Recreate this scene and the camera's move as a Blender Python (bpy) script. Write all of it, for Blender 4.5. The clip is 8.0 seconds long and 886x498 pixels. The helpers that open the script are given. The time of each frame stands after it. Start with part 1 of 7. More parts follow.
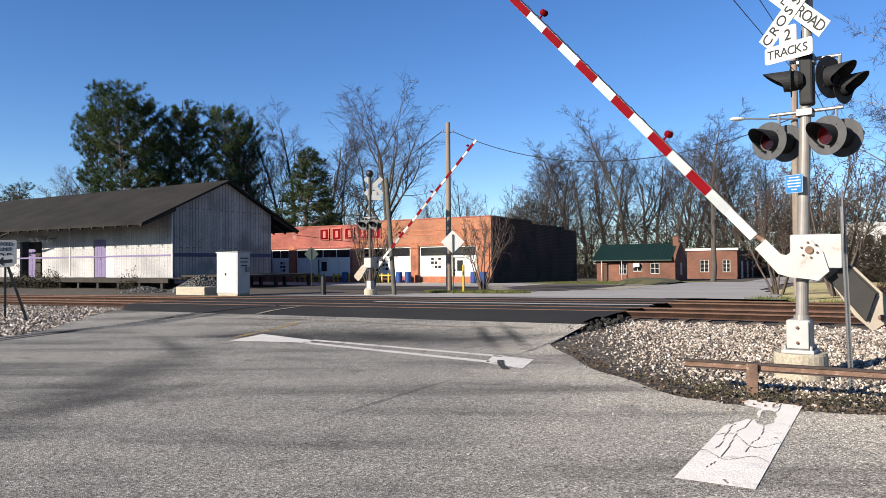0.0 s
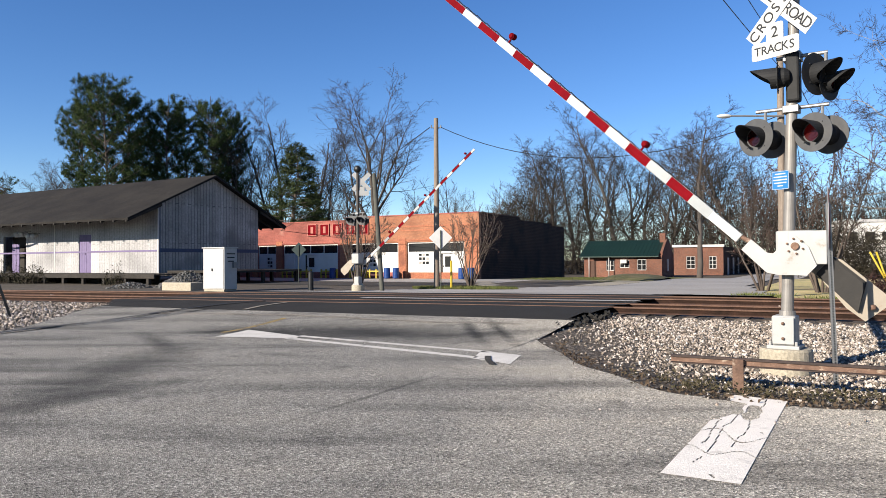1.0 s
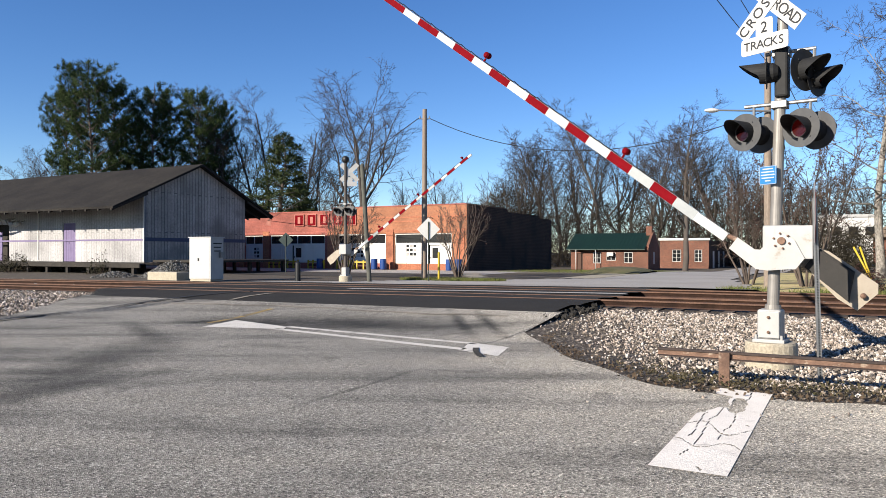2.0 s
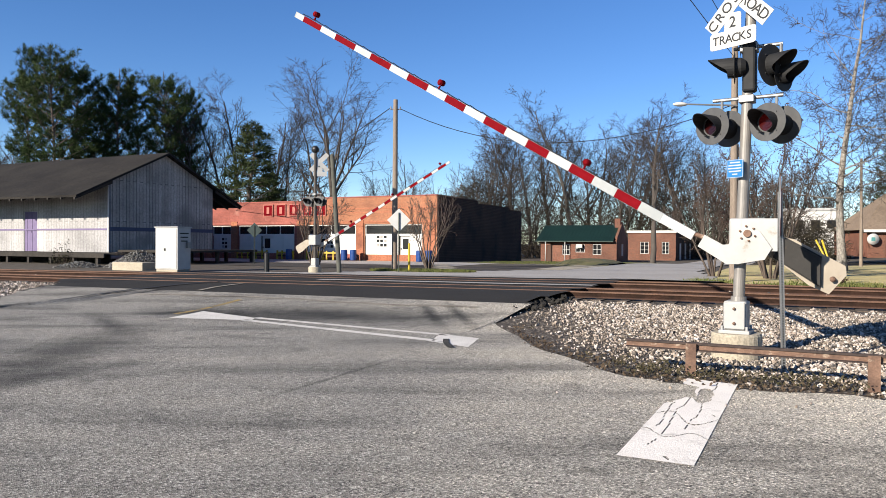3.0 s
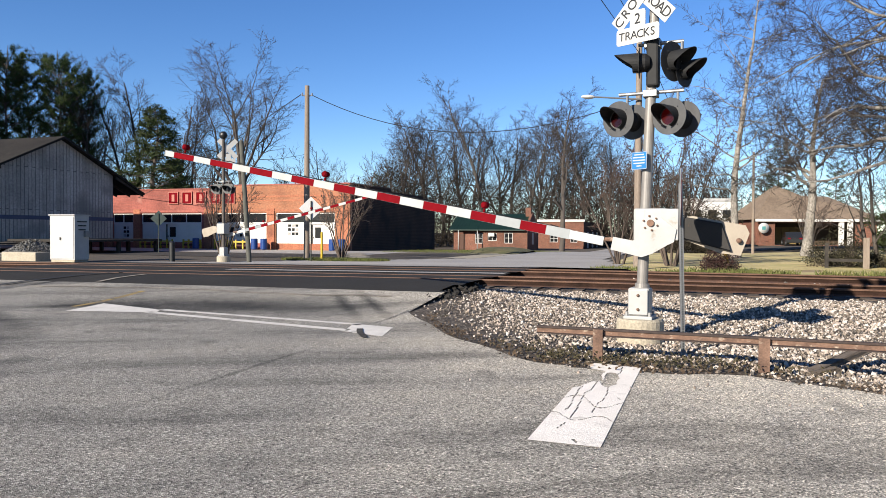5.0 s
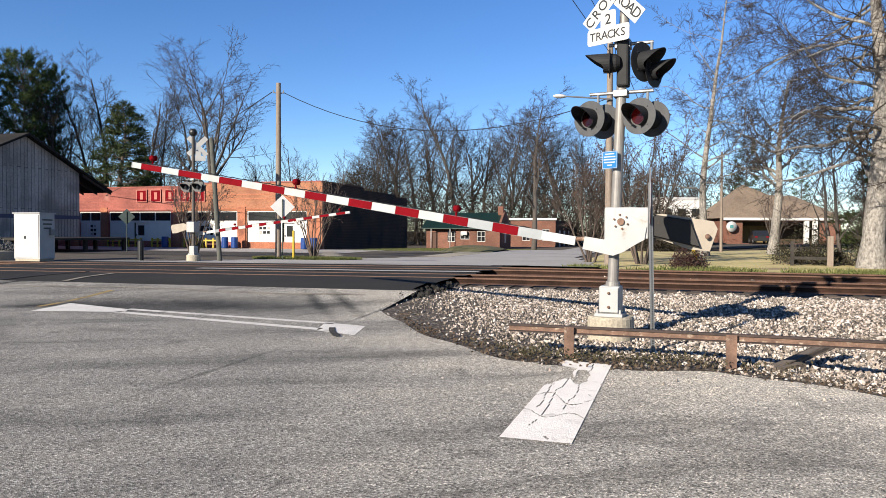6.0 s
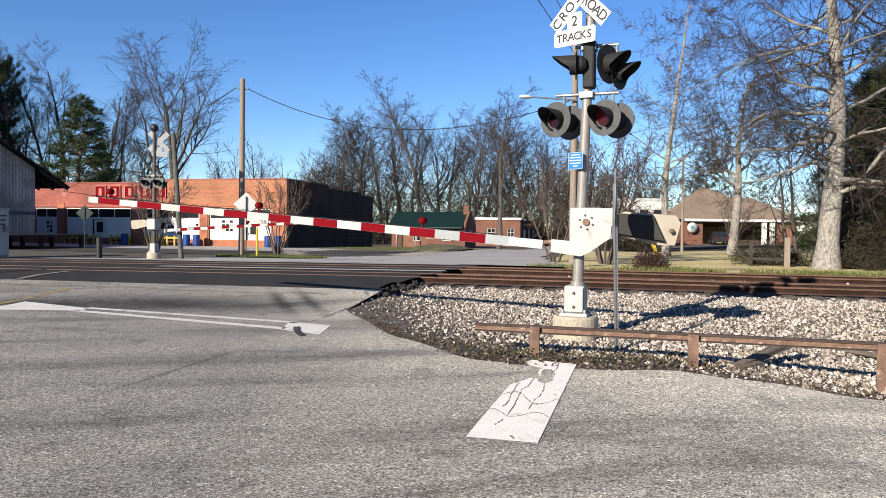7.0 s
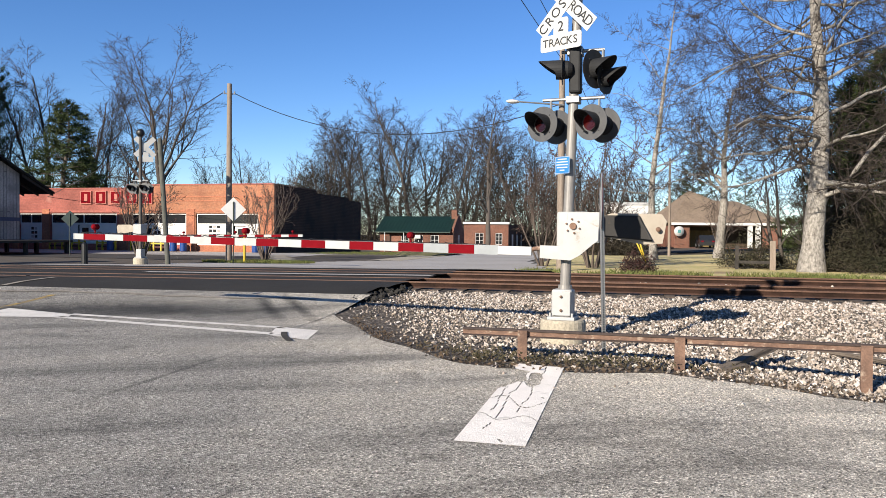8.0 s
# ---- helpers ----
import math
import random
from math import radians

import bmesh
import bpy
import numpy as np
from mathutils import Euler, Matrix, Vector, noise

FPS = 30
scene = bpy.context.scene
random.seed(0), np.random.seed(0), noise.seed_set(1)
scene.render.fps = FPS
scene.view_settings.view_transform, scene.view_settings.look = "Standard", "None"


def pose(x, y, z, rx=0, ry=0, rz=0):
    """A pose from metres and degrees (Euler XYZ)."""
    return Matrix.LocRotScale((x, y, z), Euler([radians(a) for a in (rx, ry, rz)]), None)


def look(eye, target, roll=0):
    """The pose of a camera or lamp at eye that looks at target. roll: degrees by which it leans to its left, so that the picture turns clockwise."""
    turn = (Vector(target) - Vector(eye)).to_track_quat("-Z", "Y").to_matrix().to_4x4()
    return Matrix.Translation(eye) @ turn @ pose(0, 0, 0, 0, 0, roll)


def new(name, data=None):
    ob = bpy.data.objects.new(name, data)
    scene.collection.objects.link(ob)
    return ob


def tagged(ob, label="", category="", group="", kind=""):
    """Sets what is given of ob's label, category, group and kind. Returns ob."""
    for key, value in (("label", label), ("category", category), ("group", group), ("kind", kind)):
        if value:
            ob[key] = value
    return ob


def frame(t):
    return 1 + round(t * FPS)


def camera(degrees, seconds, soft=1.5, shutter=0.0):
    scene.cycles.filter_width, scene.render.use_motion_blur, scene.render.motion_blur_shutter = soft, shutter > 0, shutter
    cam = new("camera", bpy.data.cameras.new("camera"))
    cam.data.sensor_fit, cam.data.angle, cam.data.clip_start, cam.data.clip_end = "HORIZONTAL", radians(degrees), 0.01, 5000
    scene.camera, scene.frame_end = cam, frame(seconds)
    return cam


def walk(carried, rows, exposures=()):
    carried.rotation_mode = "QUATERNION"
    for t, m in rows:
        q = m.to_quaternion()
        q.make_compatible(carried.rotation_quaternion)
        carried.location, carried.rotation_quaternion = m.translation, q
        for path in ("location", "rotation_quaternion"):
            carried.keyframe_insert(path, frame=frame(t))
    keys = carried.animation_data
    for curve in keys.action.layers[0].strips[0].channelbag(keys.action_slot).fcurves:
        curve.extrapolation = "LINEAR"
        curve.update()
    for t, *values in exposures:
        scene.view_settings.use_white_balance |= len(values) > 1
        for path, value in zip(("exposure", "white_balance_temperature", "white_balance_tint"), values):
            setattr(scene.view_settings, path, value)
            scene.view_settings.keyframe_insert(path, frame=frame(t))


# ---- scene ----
cam = camera(62.8, 8.0, soft=0.6)
PATH = [
    (0, (0.033, -0.035, 1.543), (0.007, 1.965, 1.586), -0.5),
    (0.5, (0.039, -0.023, 1.541), (0.035, 1.977, 1.58), -0.5),
    (1, (0.039, -0.006, 1.535), (0.046, 1.994, 1.567), -0.4),
    (1.5, (0.024, -0.014, 1.543), (0.044, 1.986, 1.564), -0.2),
    (3, (0.007, 0.024, 1.541), (0.131, 2.02, 1.525), 0.3),
    (3.5, (0.003, -0.002, 1.547), (0.189, 1.989, 1.522), 0.2),
    (4, (0.0, 0.006, 1.549), (0.254, 1.989, 1.514), 0.2),
    (4.5, (0.003, 0.03, 1.549), (0.318, 2.005, 1.507), 0.3),
    (6, (0.005, 0.014, 1.55), (0.439, 1.966, 1.5), 0.3),
    (6.5, (0.005, 0.018, 1.552), (0.484, 1.959, 1.502), 0.5),
    (7, (-0.009, 0.034, 1.554), (0.518, 1.962, 1.502), 0.7),
    (7.5, (-0.013, 0.036, 1.554), (0.547, 1.956, 1.505), 0.7),
    (8, (-0.004, 0.019, 1.551), (0.554, 1.939, 1.512), 0.5),
]
walk(cam, [(t, look(eye, target, roll)) for t, eye, target, roll in PATH])

# ---- world, sun, exposure ----
SUN_AZ, SUN_EL = radians(54.5), radians(21.5)
SUN_DIR = Vector((math.sin(SUN_AZ) * math.cos(SUN_EL), math.cos(SUN_AZ) * math.cos(SUN_EL), -math.sin(SUN_EL)))
world = bpy.data.worlds.new("world")
world.use_nodes = True
scene.world = world
wn = world.node_tree.nodes
sky = wn.new("ShaderNodeTexSky")
sky.sky_type = 'NISHITA'
sky.sun_disc = False
sky.sun_elevation = SUN_EL
sky.sun_rotation = math.atan2(-SUN_DIR.x, -SUN_DIR.y)
sky.altitude = 50
sky.air_density = 0.8
sky.dust_density = 0.05
sky.ozone_density = 3.0
wn["Background"].inputs["Strength"].default_value = 0.077
tone = wn.new("ShaderNodeHueSaturation")
tone.inputs["Saturation"].default_value = 1.2
tone.inputs["Hue"].default_value = 0.509
world.node_tree.links.new(sky.outputs[0], tone.inputs["Color"])
world.node_tree.links.new(tone.outputs[0], wn["Background"].inputs["Color"])
sun = new("sun", bpy.data.lights.new("sun", 'SUN'))
sun.data.energy = 5.0
sun.data.angle = radians(0.5)
sun.data.color = (1.0, 0.915, 0.785)
sun.matrix_basis = look((0, 0, 60), Vector((0, 0, 60)) + SUN_DIR)
scene.view_settings.exposure = 1.13

# ---- materials ----
MATS = {}
COLOUR_SCALE = 0.56  # scales all base colours down against the exposure, which deepens shade


def darkened(c):
    return tuple(v * COLOUR_SCALE for v in c)


def mat(name, c1, c2=None, scale=6.0, rough=0.8, metal=0.0, bump=0.0, fine=0.0, stain=None, stain_scale=1.0, stain_cut=0.6, random_tint=0.0, spec=0.4, stretch=None, bump_scale=None, cracks=0.0):
    """Two-scale procedural surface: c1 to c2 by noise, speckle of size 'fine', stains, bump."""
    if name in MATS:
        return MATS[name]
    m = bpy.data.materials.new(name)
    m.use_nodes = True
    nt = m.node_tree
    N, L = nt.nodes, nt.links
    b = N["Principled BSDF"]
    b.inputs["Roughness"].default_value = rough
    b.inputs["Metallic"].default_value = metal
    b.inputs["Specular IOR Level"].default_value = spec
    tc = N.new("ShaderNodeTexCoord")
    co = tc.outputs["Object"]
    if stretch:
        mp = N.new("ShaderNodeMapping")
        mp.inputs["Scale"].default_value = stretch
        L.new(co, mp.inputs["Vector"])
        co = mp.outputs["Vector"]

    def nz(s, detail=4.0, r=0.6):
        n = N.new("ShaderNodeTexNoise")
        n.inputs["Scale"].default_value = s
        n.inputs["Detail"].default_value = detail
        n.inputs["Roughness"].default_value = r
        L.new(co, n.inputs["Vector"])
        return n.outputs["Fac"]

    def ramp(fac, lo, hi):
        r = N.new("ShaderNodeMapRange")
        r.inputs["From Min"].default_value = lo
        r.inputs["From Max"].default_value = hi
        L.new(fac, r.inputs["Value"])
        return r.outputs["Result"]

    def mix(fac, a, bb, mode='MIX'):
        x = N.new("ShaderNodeMix")
        x.data_type = 'RGBA'
        x.blend_type = mode
        if isinstance(fac, float):
            x.inputs[0].default_value = fac
        else:
            L.new(fac, x.inputs[0])
        for sock, v in ((x.inputs[6], a), (x.inputs[7], bb)):
            if isinstance(v, tuple):
                sock.default_value = (*v, 1)
            else:
                L.new(v, sock)
        return x.outputs[2]

    c2 = darkened(c2 or tuple(v * 0.8 for v in c1))
    c1 = darkened(c1)
    col = mix(ramp(nz(scale), 0.3, 0.7), c1, c2)
    if fine:
        g = nz(fine, 2.0, 0.7)
        col = mix(ramp(g, 0.35, 0.65), col, mix(0.75, col, (1.7, 1.7, 1.7), 'MULTIPLY'))
    if stain:
        col = mix(ramp(nz(stain_scale, 6.0, 0.65), stain_cut, stain_cut + 0.12), col, darkened(stain))
    if cracks:
        vo = N.new("ShaderNodeTexVoronoi")
        vo.feature = 'DISTANCE_TO_EDGE'
        vo.inputs["Scale"].default_value = cracks
        wv = N.new("ShaderNodeMix")
        wv.data_type = 'VECTOR'
        wv.inputs[0].default_value = 0.12
        nn = N.new("ShaderNodeTexNoise")
        nn.inputs["Scale"].default_value = 5
        L.new(co, nn.inputs["Vector"])
        L.new(co, wv.inputs[4])
        L.new(nn.outputs["Color"], wv.inputs[5])
        L.new(wv.outputs[1], vo.inputs["Vector"])
        col = mix(ramp(vo.outputs["Distance"], 0.0, 0.016), (0.13, 0.125, 0.115), col)
    if random_tint:
        oi = N.new("ShaderNodeObjectInfo")
        r = N.new("ShaderNodeMapRange")
        r.inputs["To Min"].default_value = 1 - random_tint
        r.inputs["To Max"].default_value = 1 + random_tint
        L.new(oi.outputs["Random"], r.inputs["Value"])
        col = mix(1.0, col, r.outputs["Result"], 'MULTIPLY')
    L.new(col, b.inputs["Base Color"])
    if bump:
        bp = N.new("ShaderNodeBump")
        bp.inputs["Strength"].default_value = bump
        bp.inputs["Distance"].default_value = 0.02
        L.new(nz(bump_scale or fine or scale * 4, 5.0), bp.inputs["Height"])
        L.new(bp.outputs["Normal"], b.inputs["Normal"])
    MATS[name] = m
    return m


def asphalt(name, dark, mid, light, patch, seed, chip=75, dusty=False, blots=()):
    """Aged asphalt: aggregate chips in dark binder, wheel-worn bands and stains."""
    m = bpy.data.materials.new(name)
    dark, mid, light = (tuple(v * 0.66 for v in c) for c in (dark, mid, light))
    m.use_nodes = True
    N, L = m.node_tree.nodes, m.node_tree.links
    b = N["Principled BSDF"]
    b.inputs["Roughness"].default_value = 0.88
    b.inputs["Specular IOR Level"].default_value = 0.3
    tc = N.new("ShaderNodeTexCoord")
    mp = N.new("ShaderNodeMapping")
    mp.inputs["Location"].default_value = (seed, seed * 0.7, 0)
    L.new(tc.outputs["Object"], mp.inputs["Vector"])
    co = mp.outputs["Vector"]
    turn = N.new("ShaderNodeMapping")
    turn.inputs["Rotation"].default_value = (0, 0, radians(30))
    turn.inputs["Scale"].default_value = (0.22, 1.1, 1)
    L.new(co, turn.inputs["Vector"])

    def ramp(sock, stops):
        r = N.new("ShaderNodeValToRGB")
        r.color_ramp.elements[0].position, r.color_ramp.elements[0].color = stops[0][0], (*stops[0][1], 1)
        r.color_ramp.elements[1].position, r.color_ramp.elements[1].color = stops[-1][0], (*stops[-1][1], 1)
        for p, c in stops[1:-1]:
            e = r.color_ramp.elements.new(p)
            e.color = (*c, 1)
        L.new(sock, r.inputs[0])
        return r.outputs[0]

    def noise_of(vec, scale, detail, rough):
        n = N.new("ShaderNodeTexNoise")
        n.inputs["Scale"].default_value, n.inputs["Detail"].default_value, n.inputs["Roughness"].default_value = scale, detail, rough
        L.new(vec, n.inputs["Vector"])
        return n.outputs["Fac"]
    vo = N.new("ShaderNodeTexVoronoi")
    vo.inputs["Scale"].default_value = chip
    L.new(co, vo.inputs["Vector"])
    sx = N.new("ShaderNodeSeparateColor")
    L.new(vo.outputs["Color"], sx.inputs[0])
    chips = ramp(sx.outputs[0], [(0.0, dark), (0.45, mid), (0.75, mid), (1.0, light)])
    col = chips
    for sock in (ramp(noise_of(co, 28, 3, 0.7), [(0.3, (0.72,) * 3), (0.7, (1.25,) * 3)]),
                 ramp(noise_of(turn.outputs["Vector"], 0.7, 6, 0.6), [(0.33, (patch,) * 3), (0.5, (0.95,) * 3), (0.68, (1.12, 1.1, 1.07))]),
                 ramp(noise_of(co, 1.7, 5, 0.6), [(0.3, (0.62,) * 3), (0.42, (1.0,) * 3), (1.0, (1.0,) * 3)])):
        x = N.new("ShaderNodeMix")
        x.data_type, x.blend_type = 'RGBA', 'MULTIPLY'
        x.inputs[0].default_value = 1.0
        L.new(col, x.inputs[6])
        L.new(sock, x.inputs[7])
        col = x.outputs[2]
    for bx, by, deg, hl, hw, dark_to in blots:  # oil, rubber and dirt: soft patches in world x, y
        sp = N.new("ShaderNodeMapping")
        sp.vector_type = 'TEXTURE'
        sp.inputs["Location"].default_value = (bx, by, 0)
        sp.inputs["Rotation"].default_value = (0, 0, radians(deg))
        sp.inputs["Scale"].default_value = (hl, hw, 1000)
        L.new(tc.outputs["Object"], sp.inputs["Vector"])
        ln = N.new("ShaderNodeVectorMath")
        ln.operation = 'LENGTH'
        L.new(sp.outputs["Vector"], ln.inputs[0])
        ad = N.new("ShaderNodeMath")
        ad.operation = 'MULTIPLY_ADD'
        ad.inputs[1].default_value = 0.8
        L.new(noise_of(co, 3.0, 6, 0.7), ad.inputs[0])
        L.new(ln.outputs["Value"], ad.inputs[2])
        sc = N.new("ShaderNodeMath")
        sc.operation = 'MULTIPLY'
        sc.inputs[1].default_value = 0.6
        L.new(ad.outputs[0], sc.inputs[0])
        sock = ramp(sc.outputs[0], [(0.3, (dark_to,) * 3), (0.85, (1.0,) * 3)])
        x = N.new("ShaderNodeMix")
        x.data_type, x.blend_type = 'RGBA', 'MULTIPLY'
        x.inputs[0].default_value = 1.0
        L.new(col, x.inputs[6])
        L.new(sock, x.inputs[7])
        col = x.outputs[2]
    if dusty:  # pale grit trodden out from the ballast
        sep = N.new("ShaderNodeSeparateXYZ")
        L.new(tc.outputs["Object"], sep.inputs[0])
        wob = N.new("ShaderNodeMath")
        wob.operation = 'MULTIPLY_ADD'
        wob.inputs[1].default_value = 5.0
        L.new(noise_of(co, 0.45, 5, 0.65), wob.inputs[0])
        L.new(sep.outputs["X"], wob.inputs[2])
        mr = N.new("ShaderNodeMapRange")
        mr.inputs["From Min"].default_value, mr.inputs["From Max"].default_value = 2.5, 9.0
        L.new(wob.outputs[0], mr.inputs["Value"])
        dust = ramp(mr.outputs[0], [(0.0, (1.0, 1.0, 1.0)), (1.0, (2.45, 2.34, 2.16))])
        x = N.new("ShaderNodeMix")
        x.data_type, x.blend_type = 'RGBA', 'MULTIPLY'
        x.inputs[0].default_value = 1.0
        L.new(col, x.inputs[6])
        L.new(dust, x.inputs[7])
        col = x.outputs[2]
    L.new(col, b.inputs["Base Color"])
    bp = N.new("ShaderNodeBump")
    bp.inputs["Strength"].default_value, bp.inputs["Distance"].default_value = 0.9, 0.008
    L.new(vo.outputs["Distance"], bp.inputs["Height"])
    L.new(bp.outputs["Normal"], b.inputs["Normal"])
    MATS[name] = m
    return m


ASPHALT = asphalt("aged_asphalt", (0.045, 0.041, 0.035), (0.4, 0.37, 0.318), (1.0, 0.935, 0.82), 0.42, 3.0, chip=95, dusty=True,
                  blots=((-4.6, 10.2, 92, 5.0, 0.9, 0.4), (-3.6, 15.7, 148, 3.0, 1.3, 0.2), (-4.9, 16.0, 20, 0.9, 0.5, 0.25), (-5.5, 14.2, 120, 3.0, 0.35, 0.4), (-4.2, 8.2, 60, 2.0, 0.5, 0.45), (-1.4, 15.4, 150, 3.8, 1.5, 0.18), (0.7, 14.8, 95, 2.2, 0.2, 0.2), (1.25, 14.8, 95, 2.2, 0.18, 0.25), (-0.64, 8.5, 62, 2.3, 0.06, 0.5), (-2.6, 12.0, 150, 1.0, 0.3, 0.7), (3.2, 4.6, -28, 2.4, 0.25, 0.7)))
PAD = mat("dark_asphalt", (0.03, 0.028, 0.026), (0.044, 0.041, 0.037), 0.6, 0.95, spec=0.15, bump=0.4, fine=40)
FARROAD = mat("pale_asphalt", (0.46, 0.43, 0.4), (0.36, 0.335, 0.31), 0.3, 0.9, bump=0.3, fine=20)
DARKLOT = mat("dark_lot_asphalt", (0.09, 0.082, 0.075), (0.06, 0.055, 0.05), 0.5, 0.95, bump=0.3, fine=12, spec=0.15)
CONCRETE = mat("concrete", (0.48, 0.42, 0.32), (0.38, 0.33, 0.25), 2.5, 0.85, bump=0.3, fine=30)
DIRT = mat("dirt", (0.12, 0.095, 0.07), (0.07, 0.056, 0.042), 1.5, 0.95, bump=0.8, fine=25, stain=(0.06, 0.06, 0.03), stain_scale=0.8, stain_cut=0.58)
LAWN = mat("winter_lawn", (0.76, 0.59, 0.29), (0.46, 0.42, 0.16), 0.5, 0.95, bump=0.5, fine=16, stain=(0.4, 0.3, 0.16), stain_scale=0.35, stain_cut=0.52)
BALLAST = asphalt("ballast_bed", (0.025, 0.02, 0.016), (0.11, 0.085, 0.062), (0.4, 0.35, 0.29), 0.6, 7.0, chip=26)
STONE = mat("ballast_stone", (0.6, 0.565, 0.53), (0.42, 0.395, 0.37), 5, 0.85, bump=0.3, fine=60)
WHITE = mat("white_paint", (0.68, 0.67, 0.645), (0.6, 0.59, 0.57), 3, 0.45, bump=0.05, fine=0)
ROADPAINT = mat("road_paint", (1.45, 1.34, 1.2), (1.3, 1.2, 1.07), 3, 0.75, bump=0.4, fine=0, bump_scale=45, stain=(0.9, 0.82, 0.72), stain_scale=2.5, stain_cut=0.6)
YELLOWPAINT = mat("yellow_road_paint", (0.5, 0.33, 0.07), (0.3, 0.22, 0.1), 3, 0.8, fine=45, stain=(0.15, 0.145, 0.14), stain_scale=4.0, stain_cut=0.5)
RED = mat("red_reflective", (0.25, 0.007, 0.014), (0.19, 0.006, 0.011), 6, 0.85, spec=0.04)
BLACK = mat("black_paint", (0.012, 0.012, 0.013), (0.022, 0.022, 0.022), 5, 0.45)
GALV = mat("galvanised_steel", (0.42, 0.42, 0.42), (0.33, 0.33, 0.33), 8, 0.45, metal=0.6, bump=0.05)
RAILSTEEL = mat("rusty_rail", (0.13, 0.065, 0.042), (0.07, 0.036, 0.025), 3, 0.8, metal=0.2, bump=0.3, fine=30)
RAILHEAD = mat("rail_head_rust", (0.17, 0.09, 0.055), (0.1, 0.052, 0.034), 3, 0.7, metal=0.2, bump=0.2, fine=30)
# rusty web coloured near black for the shade under the rail head
RAILWEB = mat("shaded_rail_web", (0.045, 0.023, 0.016), (0.02, 0.012, 0.009), 3, 0.9, bump=0.3, fine=30, spec=0.1)
TIE = mat("timber_tie", (0.07, 0.05, 0.038), (0.12, 0.095, 0.075), 4, 0.95, bump=0.6, fine=25, random_tint=0.25)
RUST = mat("rusty_iron", (0.27, 0.16, 0.11), (0.12, 0.07, 0.05), 5, 0.85, metal=0.15, bump=0.4, fine=40, stain=(0.6, 0.47, 0.36), stain_scale=7.0, stain_cut=0.57)
BARK = mat("grey_bark", (0.13, 0.1, 0.08), (0.08, 0.06, 0.05), 3, 0.95, bump=0.8, fine=18, stretch=(1, 1, 0.25))
BARKFAR = mat("far_bark", (0.14, 0.118, 0.1), (0.08, 0.066, 0.058), 1.0, 0.95)
TWIG = mat("twigs", (0.085, 0.067, 0.056), (0.055, 0.043, 0.037), 1.0, 0.95, spec=0.2)
BARKPALE = mat("pale_bark", (0.42, 0.385, 0.34), (0.12, 0.105, 0.09), 11, 0.95, bump=1.0, fine=24, stretch=(1, 1, 0.55), stain=(0.12, 0.1, 0.085), stain_scale=2, stain_cut=0.58)
PINE = mat("pine_needles", (0.04, 0.075, 0.02), (0.075, 0.105, 0.03), 0.6, 0.8, spec=0.2)
CEDAR = mat("cedar_leaves", (0.045, 0.07, 0.02), (0.075, 0.09, 0.03), 0.6, 0.8, spec=0.2)
WOODPOLE = mat("weathered_pole", (0.3, 0.24, 0.19), (0.2, 0.155, 0.12), 3, 0.9, bump=0.4, fine=20, stretch=(4, 4, 0.3))
GLASS = mat("dark_window", (0.015, 0.016, 0.018), (0.03, 0.03, 0.032), 1.0, 0.15, spec=0.35)
SIDING = mat("white_board_siding", (0.72, 0.7, 0.72), (0.55, 0.54, 0.57), 1.2, 0.75, bump=0.15, fine=12, stain=(0.4, 0.39, 0.42), stain_scale=0.7, stain_cut=0.6, stretch=(1, 1, 0.3))
ROOFDARK = mat("dark_shingle_roof", (0.036, 0.032, 0.028), (0.019, 0.017, 0.016), 0.4, 0.95, bump=0.4, fine=6, spec=0.15, stain=(0.06, 0.053, 0.044), stain_scale=0.6, stain_cut=0.62)
BRICK = mat("orange_brick", (0.45, 0.17, 0.09), (0.34, 0.12, 0.065), 0.8, 0.9, bump=0.4, fine=9, stain=(0.25, 0.09, 0.055), stain_scale=0.35, stain_cut=0.58)
BRICKRED = mat("faded_red_paint", (0.4, 0.12, 0.09), (0.3, 0.09, 0.07), 0.6, 0.85, bump=0.3, fine=8, stain=(0.5, 0.24, 0.18), stain_scale=0.5, stain_cut=0.6)
BRICKDARK = mat("dark_brick", (0.15, 0.09, 0.07), (0.09, 0.06, 0.05), 0.8, 0.95, bump=0.5, fine=8)
GREENROOF = mat("green_metal_roof", (0.012, 0.042, 0.03), (0.009, 0.03, 0.022), 0.6, 0.5, metal=0.2, bump=0.1)
TANROOF = mat("tan_shingle_roof", (0.27, 0.2, 0.14), (0.2, 0.145, 0.1), 0.5, 0.9, bump=0.4, fine=5)
LILAC = mat("lilac_paint", (0.26, 0.2, 0.37), (0.2, 0.15, 0.3), 2, 0.7)
LINEBLACK = mat("black_line", (0.012, 0.012, 0.012), (0.02, 0.02, 0.02), 4, 0.7)

# ---- helpers of this scene ----
C30, S30 = math.cos(radians(30)), math.sin(radians(30))


def uv(u, v):
    """From the railway's own axes (u along it, v across it) to world x, y."""
    return (C30 * u + S30 * v, -S30 * u + C30 * v)


def to_uv(x, y):
    return (C30 * x - S30 * y, S30 * x + C30 * y)


def smooth(a, b, x):
    t = min(1.0, max(0.0, (x - a) / (b - a)))
    return t * t * (3 - 2 * t)


def rail_z(u):
    return 0.35 - 0.009 * min(60.0, max(0.0, -u - 5))


